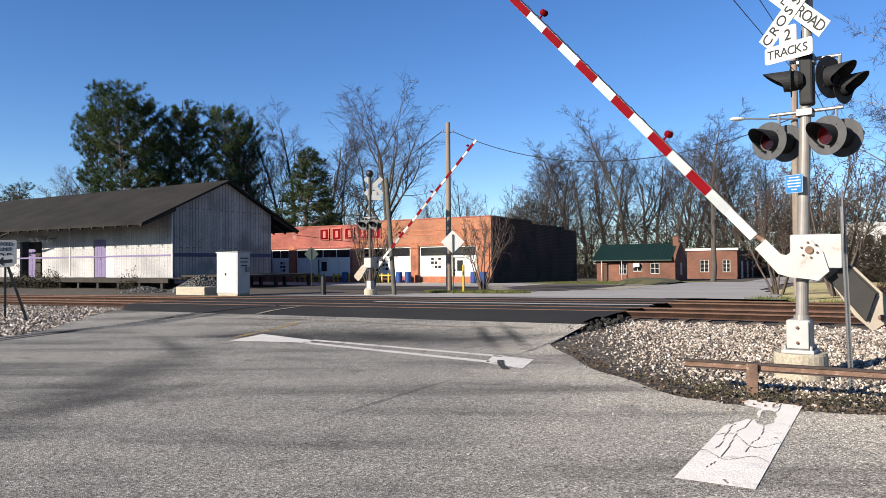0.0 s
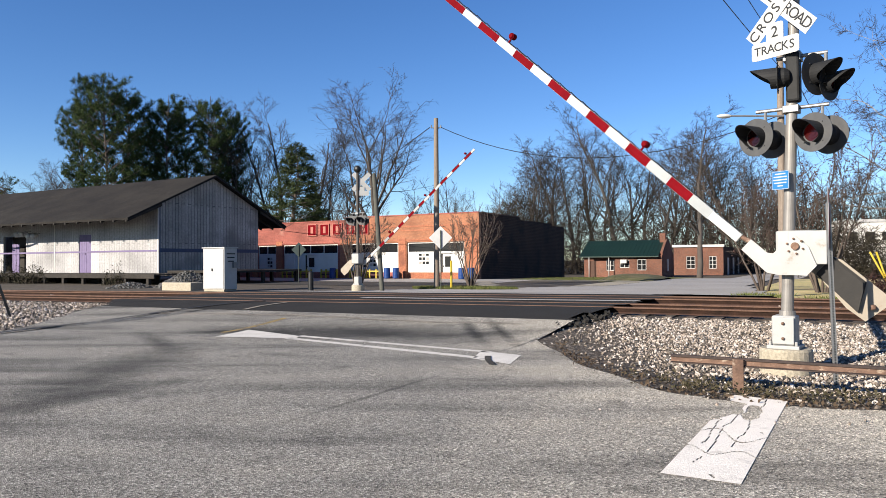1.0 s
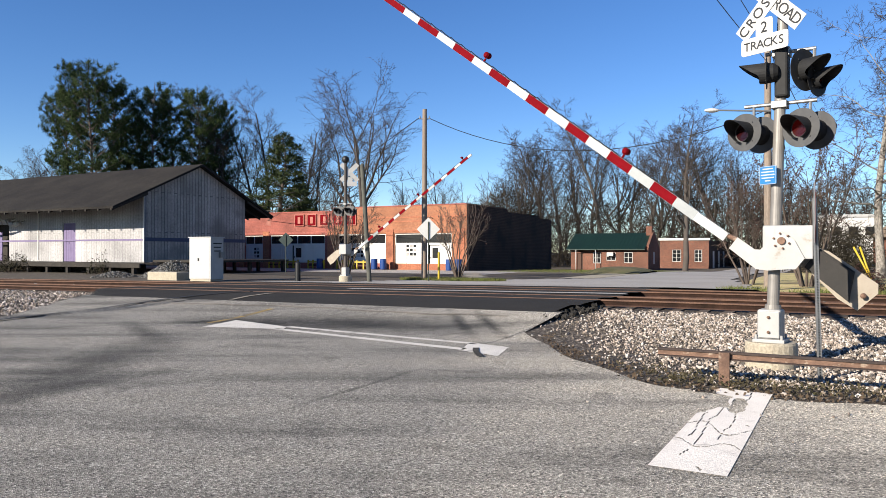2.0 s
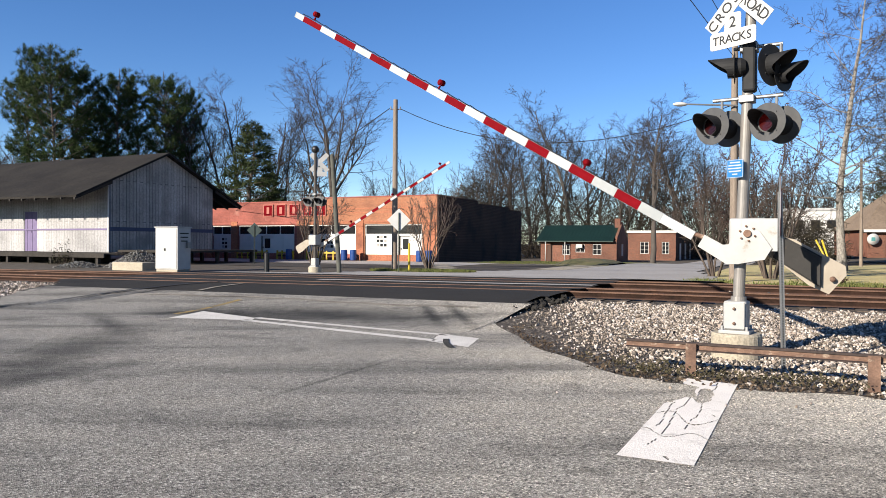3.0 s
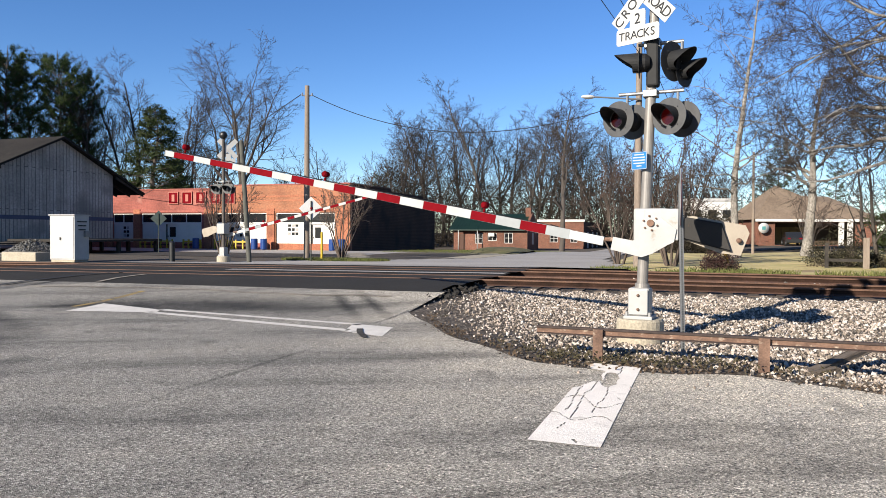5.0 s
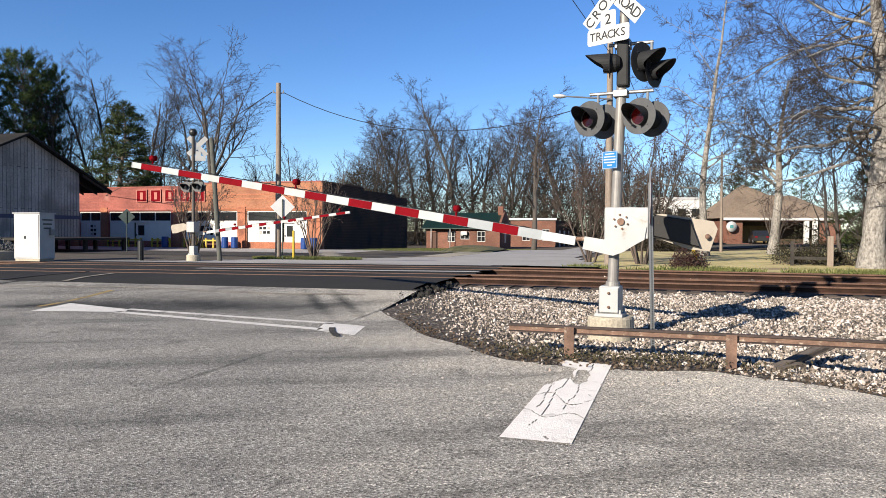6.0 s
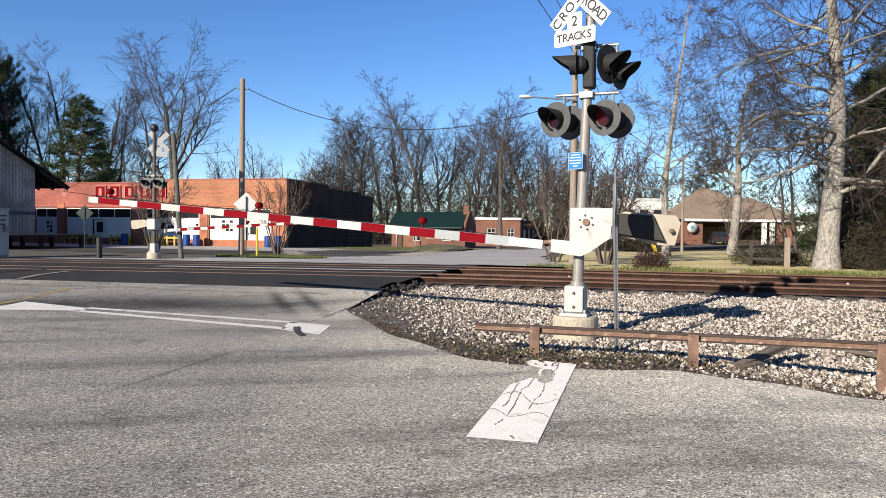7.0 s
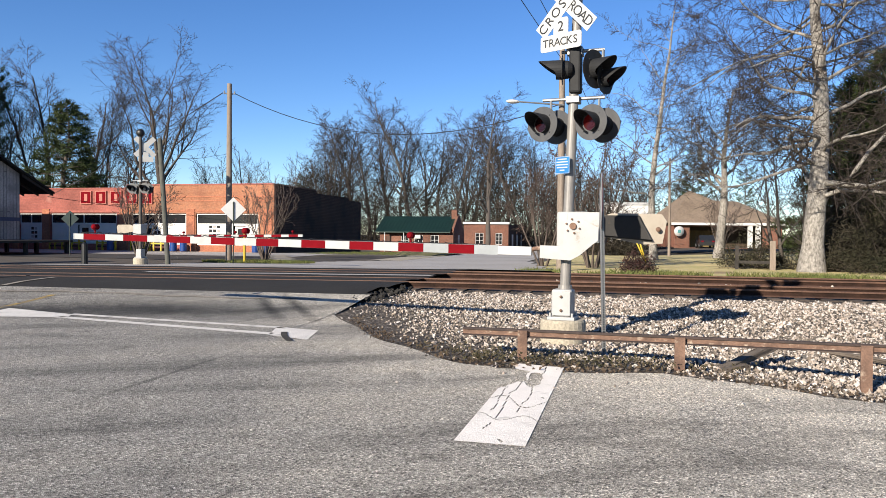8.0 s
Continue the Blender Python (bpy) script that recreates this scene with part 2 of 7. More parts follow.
def ground_z(u, v):
    """Height of the natural ground: level, with the low bank of the railway across it."""
    dip = -0.075 * min(5.0, max(0.0, u - 0.5)) * (1 - smooth(10.0, 16.0, v)) - 0.7 * smooth(54, 92, v) * (1 - smooth(0, 25, u))
    bank = (rail_z(u) - 0.17) * smooth(10.5, 16.6, v) * (1 - smooth(25.0, 30.0, v))
    return bank + dip - 0.035


def road_z(u, v):
    """Height of the paved surface, which climbs to the rails."""
    dip = -0.075 * min(5.0, max(0.0, u - 0.5)) * (1 - smooth(10.0, 16.0, v)) - 0.7 * smooth(54, 92, v)
    return dip + 0.004 + (rail_z(u) - 0.004) * smooth(11.5, 17.2, v) * (1 - smooth(24.6, 31.0, v))


def mesh_of(name, verts, faces, material):
    me = bpy.data.meshes.new(name)
    me.from_pydata(verts, [], faces)
    me.materials.append(material)
    me.update()
    return me


def part(name, bm, material, parent=None, label="", smooth_shade=False):
    me = bpy.data.meshes.new(name)
    bmesh.ops.recalc_face_normals(bm, faces=bm.faces[:])
    bm.to_mesh(me)
    bm.free()
    me.materials.append(material)
    if smooth_shade:
        for p in me.polygons:
            p.use_smooth = True
    ob = new(name, me)
    if parent:
        ob.parent = parent
    if label:
        ob["label"] = label
    return ob


def thing(name, m, label, category, group="", kind=""):
    ob = new(name)
    ob.matrix_basis = m
    return tagged(ob, label, category, group, kind)


def at_uv(u, v, z=None, turn=0.0):
    x, y = uv(u, v)
    return pose(x, y, ground_z(u, v) if z is None else z, 0, 0, -30 + turn)


def box(bm, c, s, m=None, bevel=0.0):
    r = bmesh.ops.create_cube(bm, size=1.0)
    vs = r["verts"]
    bmesh.ops.scale(bm, vec=s, verts=vs)
    if m is not None and not bevel:
        bmesh.ops.transform(bm, matrix=m, verts=vs)
    if bevel:
        keep = {v for v in bm.verts} - set(vs)
        es = list({e for v in vs for e in v.link_edges})
        bmesh.ops.bevel(bm, geom=es, offset=bevel, segments=2, affect='EDGES', profile=0.5)
        vs = [v for v in bm.verts if v not in keep]
        if m is not None:
            bmesh.ops.transform(bm, matrix=m, verts=vs)
    bmesh.ops.translate(bm, vec=c, verts=vs)
    return vs


def tube(bm, p0, p1, r0, r1=None, n=12, caps=True):
    p0, p1 = Vector(p0), Vector(p1)
    r1 = r0 if r1 is None else r1
    d = p1 - p0
    m = Matrix.Translation((p0 + p1) / 2) @ d.to_track_quat('Z', 'Y').to_matrix().to_4x4()
    bmesh.ops.create_cone(bm, cap_ends=caps, segments=n, radius1=r0, radius2=r1, depth=d.length, matrix=m)


def prism(bm, pts, axis, a, b):
    """A flat polygon pts, given in the two other axes, drawn out along axis from a to b."""
    def put(p, w):
        return {'x': (w, p[0], p[1]), 'y': (p[0], w, p[1]), 'z': (p[0], p[1], w)}[axis]
    va = [bm.verts.new(put(p, a)) for p in pts]
    vb = [bm.verts.new(put(p, b)) for p in pts]
    bm.faces.new(va)
    bm.faces.new(vb[::-1])
    n = len(pts)
    for i in range(n):
        bm.faces.new((va[i], vb[i], vb[(i + 1) % n], va[(i + 1) % n]))


def boxpart(name, c, s, material, parent, label="", bevel=0.0):
    bm = bmesh.new()
    box(bm, c, s, bevel=bevel)
    return part(name, bm, material, parent, label)


def tubepart(name, p0, p1, r0, material, parent, label="", r1=None, n=12):
    bm = bmesh.new()
    tube(bm, p0, p1, r0, r1, n)
    return part(name, bm, material, parent, label, True)


def prismpart(name, pts, axis, a, b, material, parent, label=""):
    bm = bmesh.new()
    prism(bm, pts, axis, a, b)
    return part(name, bm, material, parent, label)


def sheet(name, u0, u1, v0, v1, step, height, material, inside=None, lift=0.0, thick=0.0):
    """A surface over a stretch of the plan that follows height(u, v)."""
    nu, nv = max(1, round((u1 - u0) / step)), max(1, round((v1 - v0) / step))
    verts, faces, index = [], [], {}

    def vid(i, j):
        if (i, j) not in index:
            u, v = u0 + (u1 - u0) * i / nu, v0 + (v1 - v0) * j / nv
            index[(i, j)] = len(verts)
            verts.append((*uv(u, v), height(u, v) + lift))
        return index[(i, j)]
    for i in range(nu):
        for j in range(nv):
            u, v = u0 + (u1 - u0) * (i + 0.5) / nu, v0 + (v1 - v0) * (j + 0.5) / nv
            if inside is None or inside(u, v):
                faces.append((vid(i, j), vid(i + 1, j), vid(i + 1, j + 1), vid(i, j + 1)))
    ob = new(name, mesh_of(name, verts, faces, material))
    return ob


def pieces_mat(name, c1, c2, joint, w, h, gap, axes, rough=0.85, offset=0.5, bump=0.3, dirt=None, dirt_scale=0.5, dirt_cut=0.58):
    """Courses of bricks, planks or shingles: axes names the two object axes along and across the courses."""
    if name in MATS:
        return MATS[name]
    m = bpy.data.materials.new(name)
    m.use_nodes = True
    N, L = m.node_tree.nodes, m.node_tree.links
    b = N["Principled BSDF"]
    b.inputs["Roughness"].default_value = rough
    b.inputs["Specular IOR Level"].default_value = 0.3
    tc, sp, cb = N.new("ShaderNodeTexCoord"), N.new("ShaderNodeSeparateXYZ"), N.new("ShaderNodeCombineXYZ")
    L.new(tc.outputs["Object"], sp.inputs[0])
    L.new(sp.outputs[axes[0].upper()], cb.inputs[0])
    L.new(sp.outputs[axes[1].upper()], cb.inputs[1])
    c1, c2, joint = darkened(c1), darkened(c2), darkened(joint)
    dirt = darkened(dirt) if dirt else None
    br = N.new("ShaderNodeTexBrick")
    br.offset = offset
    br.inputs["Color1"].default_value, br.inputs["Color2"].default_value, br.inputs["Mortar"].default_value = (*c1, 1), (*c2, 1), (*joint, 1)
    br.inputs["Scale"].default_value = 1.0
    br.inputs["Brick Width"].default_value, br.inputs["Row Height"].default_value, br.inputs["Mortar Size"].default_value = w, h, gap
    L.new(cb.outputs[0], br.inputs["Vector"])
    col = br.outputs["Color"]
    for sc, lo, hi, amt in ((0.35, 0.3, 0.75, 0.4), (7.0, 0.3, 0.7, 0.25)):
        n = N.new("ShaderNodeTexNoise")
        n.inputs["Scale"].default_value = sc
        n.inputs["Detail"].default_value = 5
        L.new(tc.outputs["Object"], n.inputs["Vector"])
        r = N.new("ShaderNodeMapRange")
        r.inputs["From Min"].default_value, r.inputs["From Max"].default_value = lo, hi
        r.inputs["To Min"].default_value, r.inputs["To Max"].default_value = 1 - amt, 1 + amt * 0.5
        L.new(n.outputs["Fac"], r.inputs["Value"])
        x = N.new("ShaderNodeMix")
        x.data_type, x.blend_type = 'RGBA', 'MULTIPLY'
        x.inputs[0].default_value = 1.0
        L.new(col, x.inputs[6])
        L.new(r.outputs["Result"], x.inputs[7])
        col = x.outputs[2]
    if dirt:
        n = N.new("ShaderNodeTexNoise")
        n.inputs["Scale"].default_value = dirt_scale
        n.inputs["Detail"].default_value = 7
        L.new(tc.outputs["Object"], n.inputs["Vector"])
        r = N.new("ShaderNodeMapRange")
        r.inputs["From Min"].default_value, r.inputs["From Max"].default_value = dirt_cut, dirt_cut + 0.15
        r.inputs["To Max"].default_value = 0.8
        L.new(n.outputs["Fac"], r.inputs["Value"])
        x = N.new("ShaderNodeMix")
        x.data_type = 'RGBA'
        L.new(r.outputs["Result"], x.inputs[0])
        L.new(col, x.inputs[6])
        x.inputs[7].default_value = (*dirt, 1)
        col = x.outputs[2]
    L.new(col, b.inputs["Base Color"])
    if bump:
        bp = N.new("ShaderNodeBump")
        bp.inputs["Strength"].default_value = bump
        bp.inputs["Distance"].default_value = 0.01
        bp.invert = True
        L.new(br.outputs["Fac"], bp.inputs["Height"])
        L.new(bp.outputs["Normal"], b.inputs["Normal"])
    MATS[name] = m
    return m


def mesh_arrays(name, verts, tris, material, flat=True):
    """A mesh from numpy arrays of corners and triangles."""
    me = bpy.data.meshes.new(name)
    nv, nt = len(verts), len(tris)
    me.vertices.add(nv)
    me.vertices.foreach_set("co", np.asarray(verts, dtype=np.float32).ravel())
    me.loops.add(nt * 3)
    me.loops.foreach_set("vertex_index", np.asarray(tris, dtype=np.int32).ravel())
    me.polygons.add(nt)
    me.polygons.foreach_set("loop_start", np.arange(0, nt * 3, 3, dtype=np.int32))
    me.polygons.foreach_set("loop_total", np.full(nt, 3, dtype=np.int32))
    me.update(calc_edges=True)
    me.validate()
    if flat:
        me.shade_flat()
    me.materials.append(material)
    return me

# ---- ground, roads, railway ----
def axis_steps(stops):
    out = []
    for a, b, step in stops:
        n = max(1, round((b - a) / step))
        out += [a + (b - a) * i / n for i in range(n)]
    return out + [stops[-1][1]]


def ground_sheet():
    us = axis_steps([(-3000, -300, 900), (-300, -90, 30), (-90, 60, 1.5), (60, 300, 30), (300, 3000, 900)])
    vs = axis_steps([(-3000, -200, 900), (-200, 8, 26), (8, 34, 0.8), (34, 120, 8), (120, 300, 30), (300, 3000, 900)])
    verts = [(*uv(u, v), ground_z(u, v)) for u in us for v in vs]
    n = len(vs)
    faces = [(i * n + j, (i + 1) * n + j, (i + 1) * n + j + 1, i * n + j + 1) for i in range(len(us) - 1) for j in range(n - 1)]
    ob = new("ground", mesh_of("ground", verts, faces, DIRT))
    return tagged(ob, "bare brown earth with thin winter grass reaching to the horizon", "ground", kind="structure")


ground_sheet()


def verge(u):
    """The v at which the near paved area ends against the ballast."""
    if u > -1.5:
        return 8.45 + 0.1 * math.sin(u * 1.7) + 0.05 * math.sin(u * 5.1)
    return 8.45 + 4.3 * ((-1.5 - u) / 3.7) ** 1.4 + 0.08 * math.sin(u * 4.0)


def verge_left(v):
    """The u at which the crossing road ends on its far side."""
    return -16.6 - 5.0 * smooth(8.6, 16.0, v) ** 0.8


def near_paving():
    """Road parallel to the railway with the mouth of the crossing road."""
    us = axis_steps([(-70, -30, 2), (-30, -6, 0.4), (-6, 4, 0.1), (4, 45, 1.0)])
    verts, faces = [], []
    for u in us:
        if u > -5.3:
            top = verge(u)
        elif u > -16.6:
            top = 15.0
        else:
            top = 8.7
        vs = [-14, -6, 0, 4, 7] + [7 + (top - 7) * k / 10 for k in range(1, 11)]
        verts += [(*uv(u, v), road_z(u, v)) for v in vs]
    n = 15
    for i in range(len(us) - 1):
        for j in range(n - 1):
            a = i * n + j
            faces.append((a, a + n, a + n + 1, a + 1))
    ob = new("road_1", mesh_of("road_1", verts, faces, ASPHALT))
    return tagged(ob, "worn grey asphalt road with exposed aggregate and tyre marks", "road", kind="structure")


near_paving()
wedge = sheet("road_3", -21.8, -16.6, 8.7, 15.0, 0.2, road_z, ASPHALT, inside=lambda u, v: u > verge_left(v))
tagged(wedge, "worn grey asphalt flare of the road at the crossing", "road", kind="structure")
pad = sheet("crossing_pad", -25.2, -5.3, 13.4, 25.2, 0.2, road_z, PAD, lift=-0.004, inside=lambda u, v: v > 14.3 + 0.12 * math.sin(u * 0.9) + 0.05 * math.sin(u * 3.3) - 0.9 * smooth(-15.5, -19.5, u) and u > verge_left(v) - 0.1 - 2.6 * smooth(15, 18, v) and u < -5.35 + 0.1 * math.sin(v * 2.3))
tagged(pad, "fresh black asphalt ramp laid over the level crossing", "crossing", kind="structure")
far = sheet("road_2", -25.0, -2.5, 25.2, 220, 0.6, lambda u, v: road_z(u, v), FARROAD, inside=lambda u, v: -12.4 - 12 * (1 - smooth(27, 44, v)) < u < -5.6 + 3.0 * (1 - smooth(28, 48, v)))
tagged(far, "pale worn asphalt street leading away beyond the crossing", "road", kind="structure")
# the lot's strip next to the railway, coloured darker than the forecourt
tagged(sheet("pavement_3", -75, -21.5, 37.5, 45.0, 2.5, lambda u, v: ground_z(u, v) + 0.02, DARKLOT), "dark asphalt strip along the railway", "pavement", kind="structure")
lot = sheet("pavement_1", -75, -21.5, 45.0, 53.4, 2.0, lambda u, v: ground_z(u, v) + 0.02, FARROAD)
tagged(lot, "pale cracked asphalt forecourt before the brick store", "pavement", kind="structure")
lawn = sheet("lawn", -4.5, 120, 30.0, 90, 3.0, lambda u, v: ground_z(u, v) + 0.02, LAWN)
tagged(lawn, "dry yellow-green winter lawn beyond the railway", "lawn", kind="structure")
bed = sheet("ballast_bed", -70, 60, 7.9, 27.0, 0.4, lambda u, v: ground_z(u, v), BALLAST, inside=lambda u, v: (u > -5.9 and v > verge(u) - 0.5) or (u < -15.4 and v > 8.2) or v > 13.0, lift=0.014)
tagged(bed, "bed of pale crushed stone under the railway", "ballast", kind="structure")

RAIL_V = (17.9, 19.4, 22.1, 23.6)


PROFILES = (("rail_head", [(-0.028, -0.044), (0.028, -0.044), (0.037, -0.036), (0.037, -0.006), (0.028, 0.0), (-0.028, 0.0), (-0.037, -0.006), (-0.037, -0.036)], RAILHEAD),
            ("rail_web", [(-0.009, -0.13), (0.009, -0.13), (0.009, -0.045), (-0.009, -0.045)], RAILWEB),
            ("rail_foot", [(-0.075, -0.16), (0.075, -0.16), (0.075, -0.15), (0.012, -0.131), (-0.012, -0.131), (-0.075, -0.15)], RAILSTEEL))


def railway():
    us = axis_steps([(-140, -30, 5), (-30, 20, 2), (20, 120, 5)])
    tie_bm = bmesh.new()
    box(tie_bm, (0, 0, 0), (0.22, 2.6, 0.18))
    tie_me = bpy.data.meshes.new("tie")
    tie_bm.to_mesh(tie_me)
    tie_bm.free()
    tie_me.materials.append(TIE)
    for k, (va, vb) in enumerate(((RAIL_V[0], RAIL_V[1]), (RAIL_V[2], RAIL_V[3]))):
        track = thing("railway_track", pose(0, 0, 0, 0, 0, -30), "rust-brown railway track on timber ties in pale ballast", "track", "parallel tracks")
        for v in (va, vb):
            for nm, prof, surface in PROFILES:
                bm = bmesh.new()
                rings = [[bm.verts.new((u, v + p, rail_z(u) + 0.012 + q)) for p, q in prof] for u in us]
                for a, b in zip(rings, rings[1:]):
                    for i in range(len(prof)):
                        bm.faces.new((a[i], b[i], b[(i + 1) % len(prof)], a[(i + 1) % len(prof)]))
                part(nm, bm, surface, track)
        u = -70.0
        rng = random.Random(5 + k)
        while u < 42:
            if not -24 < u < -5.6:
                o = new("tie", tie_me)
                o.parent = track
                o.matrix_basis = pose(u + rng.uniform(-0.04, 0.04), (va + vb) / 2 + rng.uniform(-0.05, 0.05), rail_z(u) - 0.255, 0, 0, rng.uniform(-1.5, 1.5))
            u += 0.56


railway()


def paint_strip(name, pts, material, label, lift=0.006):
    """A painted patch given by its corners in u, v, draped over the paving."""
    verts, faces = [], []
    n = 14
    a, b, c, d = pts
    for i in range(n + 1):
        s = i / n
        for j in range(5):
            q = j / 4
            u = (a[0] * (1 - s) + b[0] * s) * (1 - q) + (d[0] * (1 - s) + c[0] * s) * q
            v = (a[1] * (1 - s) + b[1] * s) * (1 - q) + (d[1] * (1 - s) + c[1] * s) * q
            verts.append((*uv(u, v), road_z(u, v) + lift))
    for i in range(n):
        for j in range(4):
            k = i * 5 + j
            faces.append((k, k + 5, k + 6, k + 1))
    ob = new(name, mesh_of(name, verts, faces, material))
    return tagged(ob, label, "road marking", kind="structure")


def worn_bar():
    """Thick white bar with its paint flaked off in patches and split lengthways."""
    (ax_, ay_), (bx, by), (cx, cy), (dx, dy) = (1.573, 5.181), (2.06, 4.893), (3.754, 7.762), (3.323, 8.164)
    n, m = 150, 44
    rng = random.Random(8)
    waves = [(rng.uniform(4, 26), rng.uniform(3, 13), rng.uniform(0, 6.3)) for _ in range(14)]

    def worn(s, q):
        ragged = sum(math.sin(a * s * 3 + b * q * 2.2 + c) for a, b, c in waves) / 14 * 0.5
        left = 0.34 * smooth(0.6, 0.74, s) * (1 - smooth(0.86, 0.9, s)) + 0.1 * smooth(0.5, 0.6, s) * (1 - smooth(0.74, 0.8, s))
        if q < left + ragged * (0.3 if left > 0.02 else 0.0):
            return True
        patch = math.hypot((s - 0.75) / 0.13, (q - 0.55) / 0.14)
        if patch < 1 + 1.6 * ragged:
            return True
        for q0, s0, s1 in ((0.33, 0.12, 0.75), (0.62, 0.3, 0.98), (0.18, 0.3, 0.6)):
            if s0 < s < s1 and abs(q - q0 - 0.03 * math.sin(s * 17 + q0 * 9) - 0.12 * ragged) < 0.009:
                return True
        if abs(s - 0.42 - 0.06 * math.sin(q * 7)) < 0.004 or abs(s - 0.24 - 0.03 * math.sin(q * 9 + 1)) < 0.003:
            return True
        edge = min(q, 1 - q, s * 3, (1 - s) * 3)
        return edge < 0.012 + 0.06 * max(0, ragged) or ragged > 0.27
    verts, faces = [], []
    for i in range(n + 1):
        s = i / n
        for j in range(m + 1):
            q = j / m
            x = (ax_ * (1 - s) + dx * s) * (1 - q) + (bx * (1 - s) + cx * s) * q
            y = (ay_ * (1 - s) + dy * s) * (1 - q) + (by * (1 - s) + cy * s) * q
            verts.append((x, y, road_z(*to_uv(x, y)) + 0.006))
    for i in range(n):
        for j in range(m):
            if not worn((i + 0.5) / n, (j + 0.5) / m):
                k = i * (m + 1) + j
                faces.append((k, k + 1, k + m + 2, k + m + 1))
    ob = new("road_marking_1", mesh_of("road_marking_1", verts, faces, ROADPAINT))
    return tagged(ob, "cracked and flaking white painted bar on the grey asphalt", "road marking", kind="structure")


worn_bar()

STOP = mat("worn_stop_line", (1.15, 1.08, 0.98), (0.95, 0.89, 0.8), 3, 0.75, bump=0.4, fine=0, bump_scale=45, stain=(0.25, 0.235, 0.21), stain_scale=2.5, stain_cut=0.58)
paint_strip("road_marking_2", [(-11.86, 12.0), (-9.95, 11.5), (-9.7, 11.1), (-11.46, 10.64)], STOP, "worn white end patch of the stop line")
paint_strip("road_marking_3", [(-10.0, 11.62), (-5.3, 10.98), (-5.3, 10.82), (-10.0, 11.42)], STOP, "thin white line of the worn stop line")
paint_strip("road_marking_4", [(-9.9, 11.18), (-5.2, 10.3), (-5.2, 10.1), (-9.9, 10.98)], STOP, "thin white line of the worn stop line")
paint_strip("road_marking_5", [(-5.5, 10.95), (-4.69, 10.77), (-4.43, 9.77), (-5.2, 10.05)], STOP, "worn white end patch of the stop line")
paint_strip("road_marking_6", [(-12.05, 11.3), (-12.6, 13.9), (-12.45, 13.9), (-11.9, 11.3)], YELLOWPAINT, "faded yellow centre line")


TARMARK = mat("dark_smear", (0.045, 0.042, 0.039), (0.1, 0.093, 0.084), 5, 0.95, fine=45, spec=0.1)


def strip_along(name, line, width, material, label, lift):
    """A narrow band along a line of u, v points, draped on the paving."""
    verts, faces = [], []
    for i, (u, v) in enumerate(line):
        p, q = line[max(0, i - 1)], line[min(len(line) - 1, i + 1)]
        du, dv = q[0] - p[0], q[1] - p[1]
        ln = math.hypot(du, dv)
        for sgn in (-1, 1):
            uu, vv = u - sgn * dv / ln * width / 2, v + sgn * du / ln * width / 2
            verts.append((*uv(uu, vv), road_z(uu, vv) + lift))
    faces = [(2 * i, 2 * i + 2, 2 * i + 3, 2 * i + 1) for i in range(len(line) - 1)]
    return tagged(new(name, mesh_of(name, verts, faces, material)), label, "road marking", kind="structure")


def between(pts, n):
    """Evenly spaced points on a smooth line through pts."""
    out = []
    for i in range(len(pts) - 1):
        p0, p1, p2, p3 = pts[max(0, i - 1)], pts[i], pts[i + 1], pts[min(len(pts) - 1, i + 2)]
        for k in range(n):
            t = k / n
            out.append(tuple(0.5 * (2 * p1[c] + (p2[c] - p0[c]) * t + (2 * p0[c] - 5 * p1[c] + 4 * p2[c] - p3[c]) * t * t + (3 * p1[c] - p0[c] - 3 * p2[c] + p3[c]) * t ** 3) for c in (0, 1)))
    return out + [pts[-1]]


# narrow black line draped over the old asphalt
strip_along("tar_seam_1", between([(-15.3, 6.6), (-15.92, 7.99), (-16.24, 8.84), (-16.67, 10.53), (-17.15, 12.55), (-17.25, 14.18), (-17.18, 15.42), (-17.05, 16.72), (-17.0, 18.2)], 8), 0.16, LINEBLACK, "narrow black line across the old asphalt", 0.03)
strip_along("tyre_mark_1", between([(-5.1, 10.4), (-4.9, 10.0), (-4.6, 9.55)], 6), 0.1, TARMARK, "dark smear across the end of the stop line", 0.014)
for k, (v, w, ua, ub) in enumerate(((20.6, 0.5, -15.0, -5.4), (24.9, 0.7, -19.0, -6.0), (26.6, 0.8, -20.0, -5.0))):
    strip_along("pale_band_%d" % (k + 1), [(ua + (ub - ua) * i / 12, v + 0.05 * math.sin(i * 1.3)) for i in range(13)], w, FARROAD, "pale worn band of older paving at the crossing", 0.012)

GRIT = mat("pale_grit", (0.42, 0.37, 0.31), (0.2, 0.18, 0.155), 2.5, 0.95, bump=0.3, fine=18, spec=0.1)
strip_along("grit_line_1", [(-17.5 + 0.25 * i, 14.27 + 0.12 * math.sin(0.9 * (-17.5 + 0.25 * i)) + 0.05 * math.sin(3.3 * (-17.5 + 0.25 * i)) - 0.9 * smooth(-15.5, -19.5, -17.5 + 0.25 * i)) for i in range(46)], 0.13, GRIT, "pale grit gathered along the edge of the black ramp", 0.012)
strip_along("grit_patch_1", [(-15.1, 15.08), (-15.3, 15.95), (-15.36, 16.61), (-15.43, 17.18)], 0.16, GRIT, "pale scuffed patch on the black ramp", 0.016)

# crushed stone lying on the bed
CUBE_V = np.array([(1, 0, 0), (-1, 0, 0), (0, 1, 0), (0, -1, 0), (0, 0, 1), (0, 0, -1)], dtype=float)
CUBE_F = np.array([(0, 2, 4), (2, 1, 4), (1, 3, 4), (3, 0, 4), (2, 0, 5), (1, 2, 5), (3, 1, 5), (0, 3, 5)])


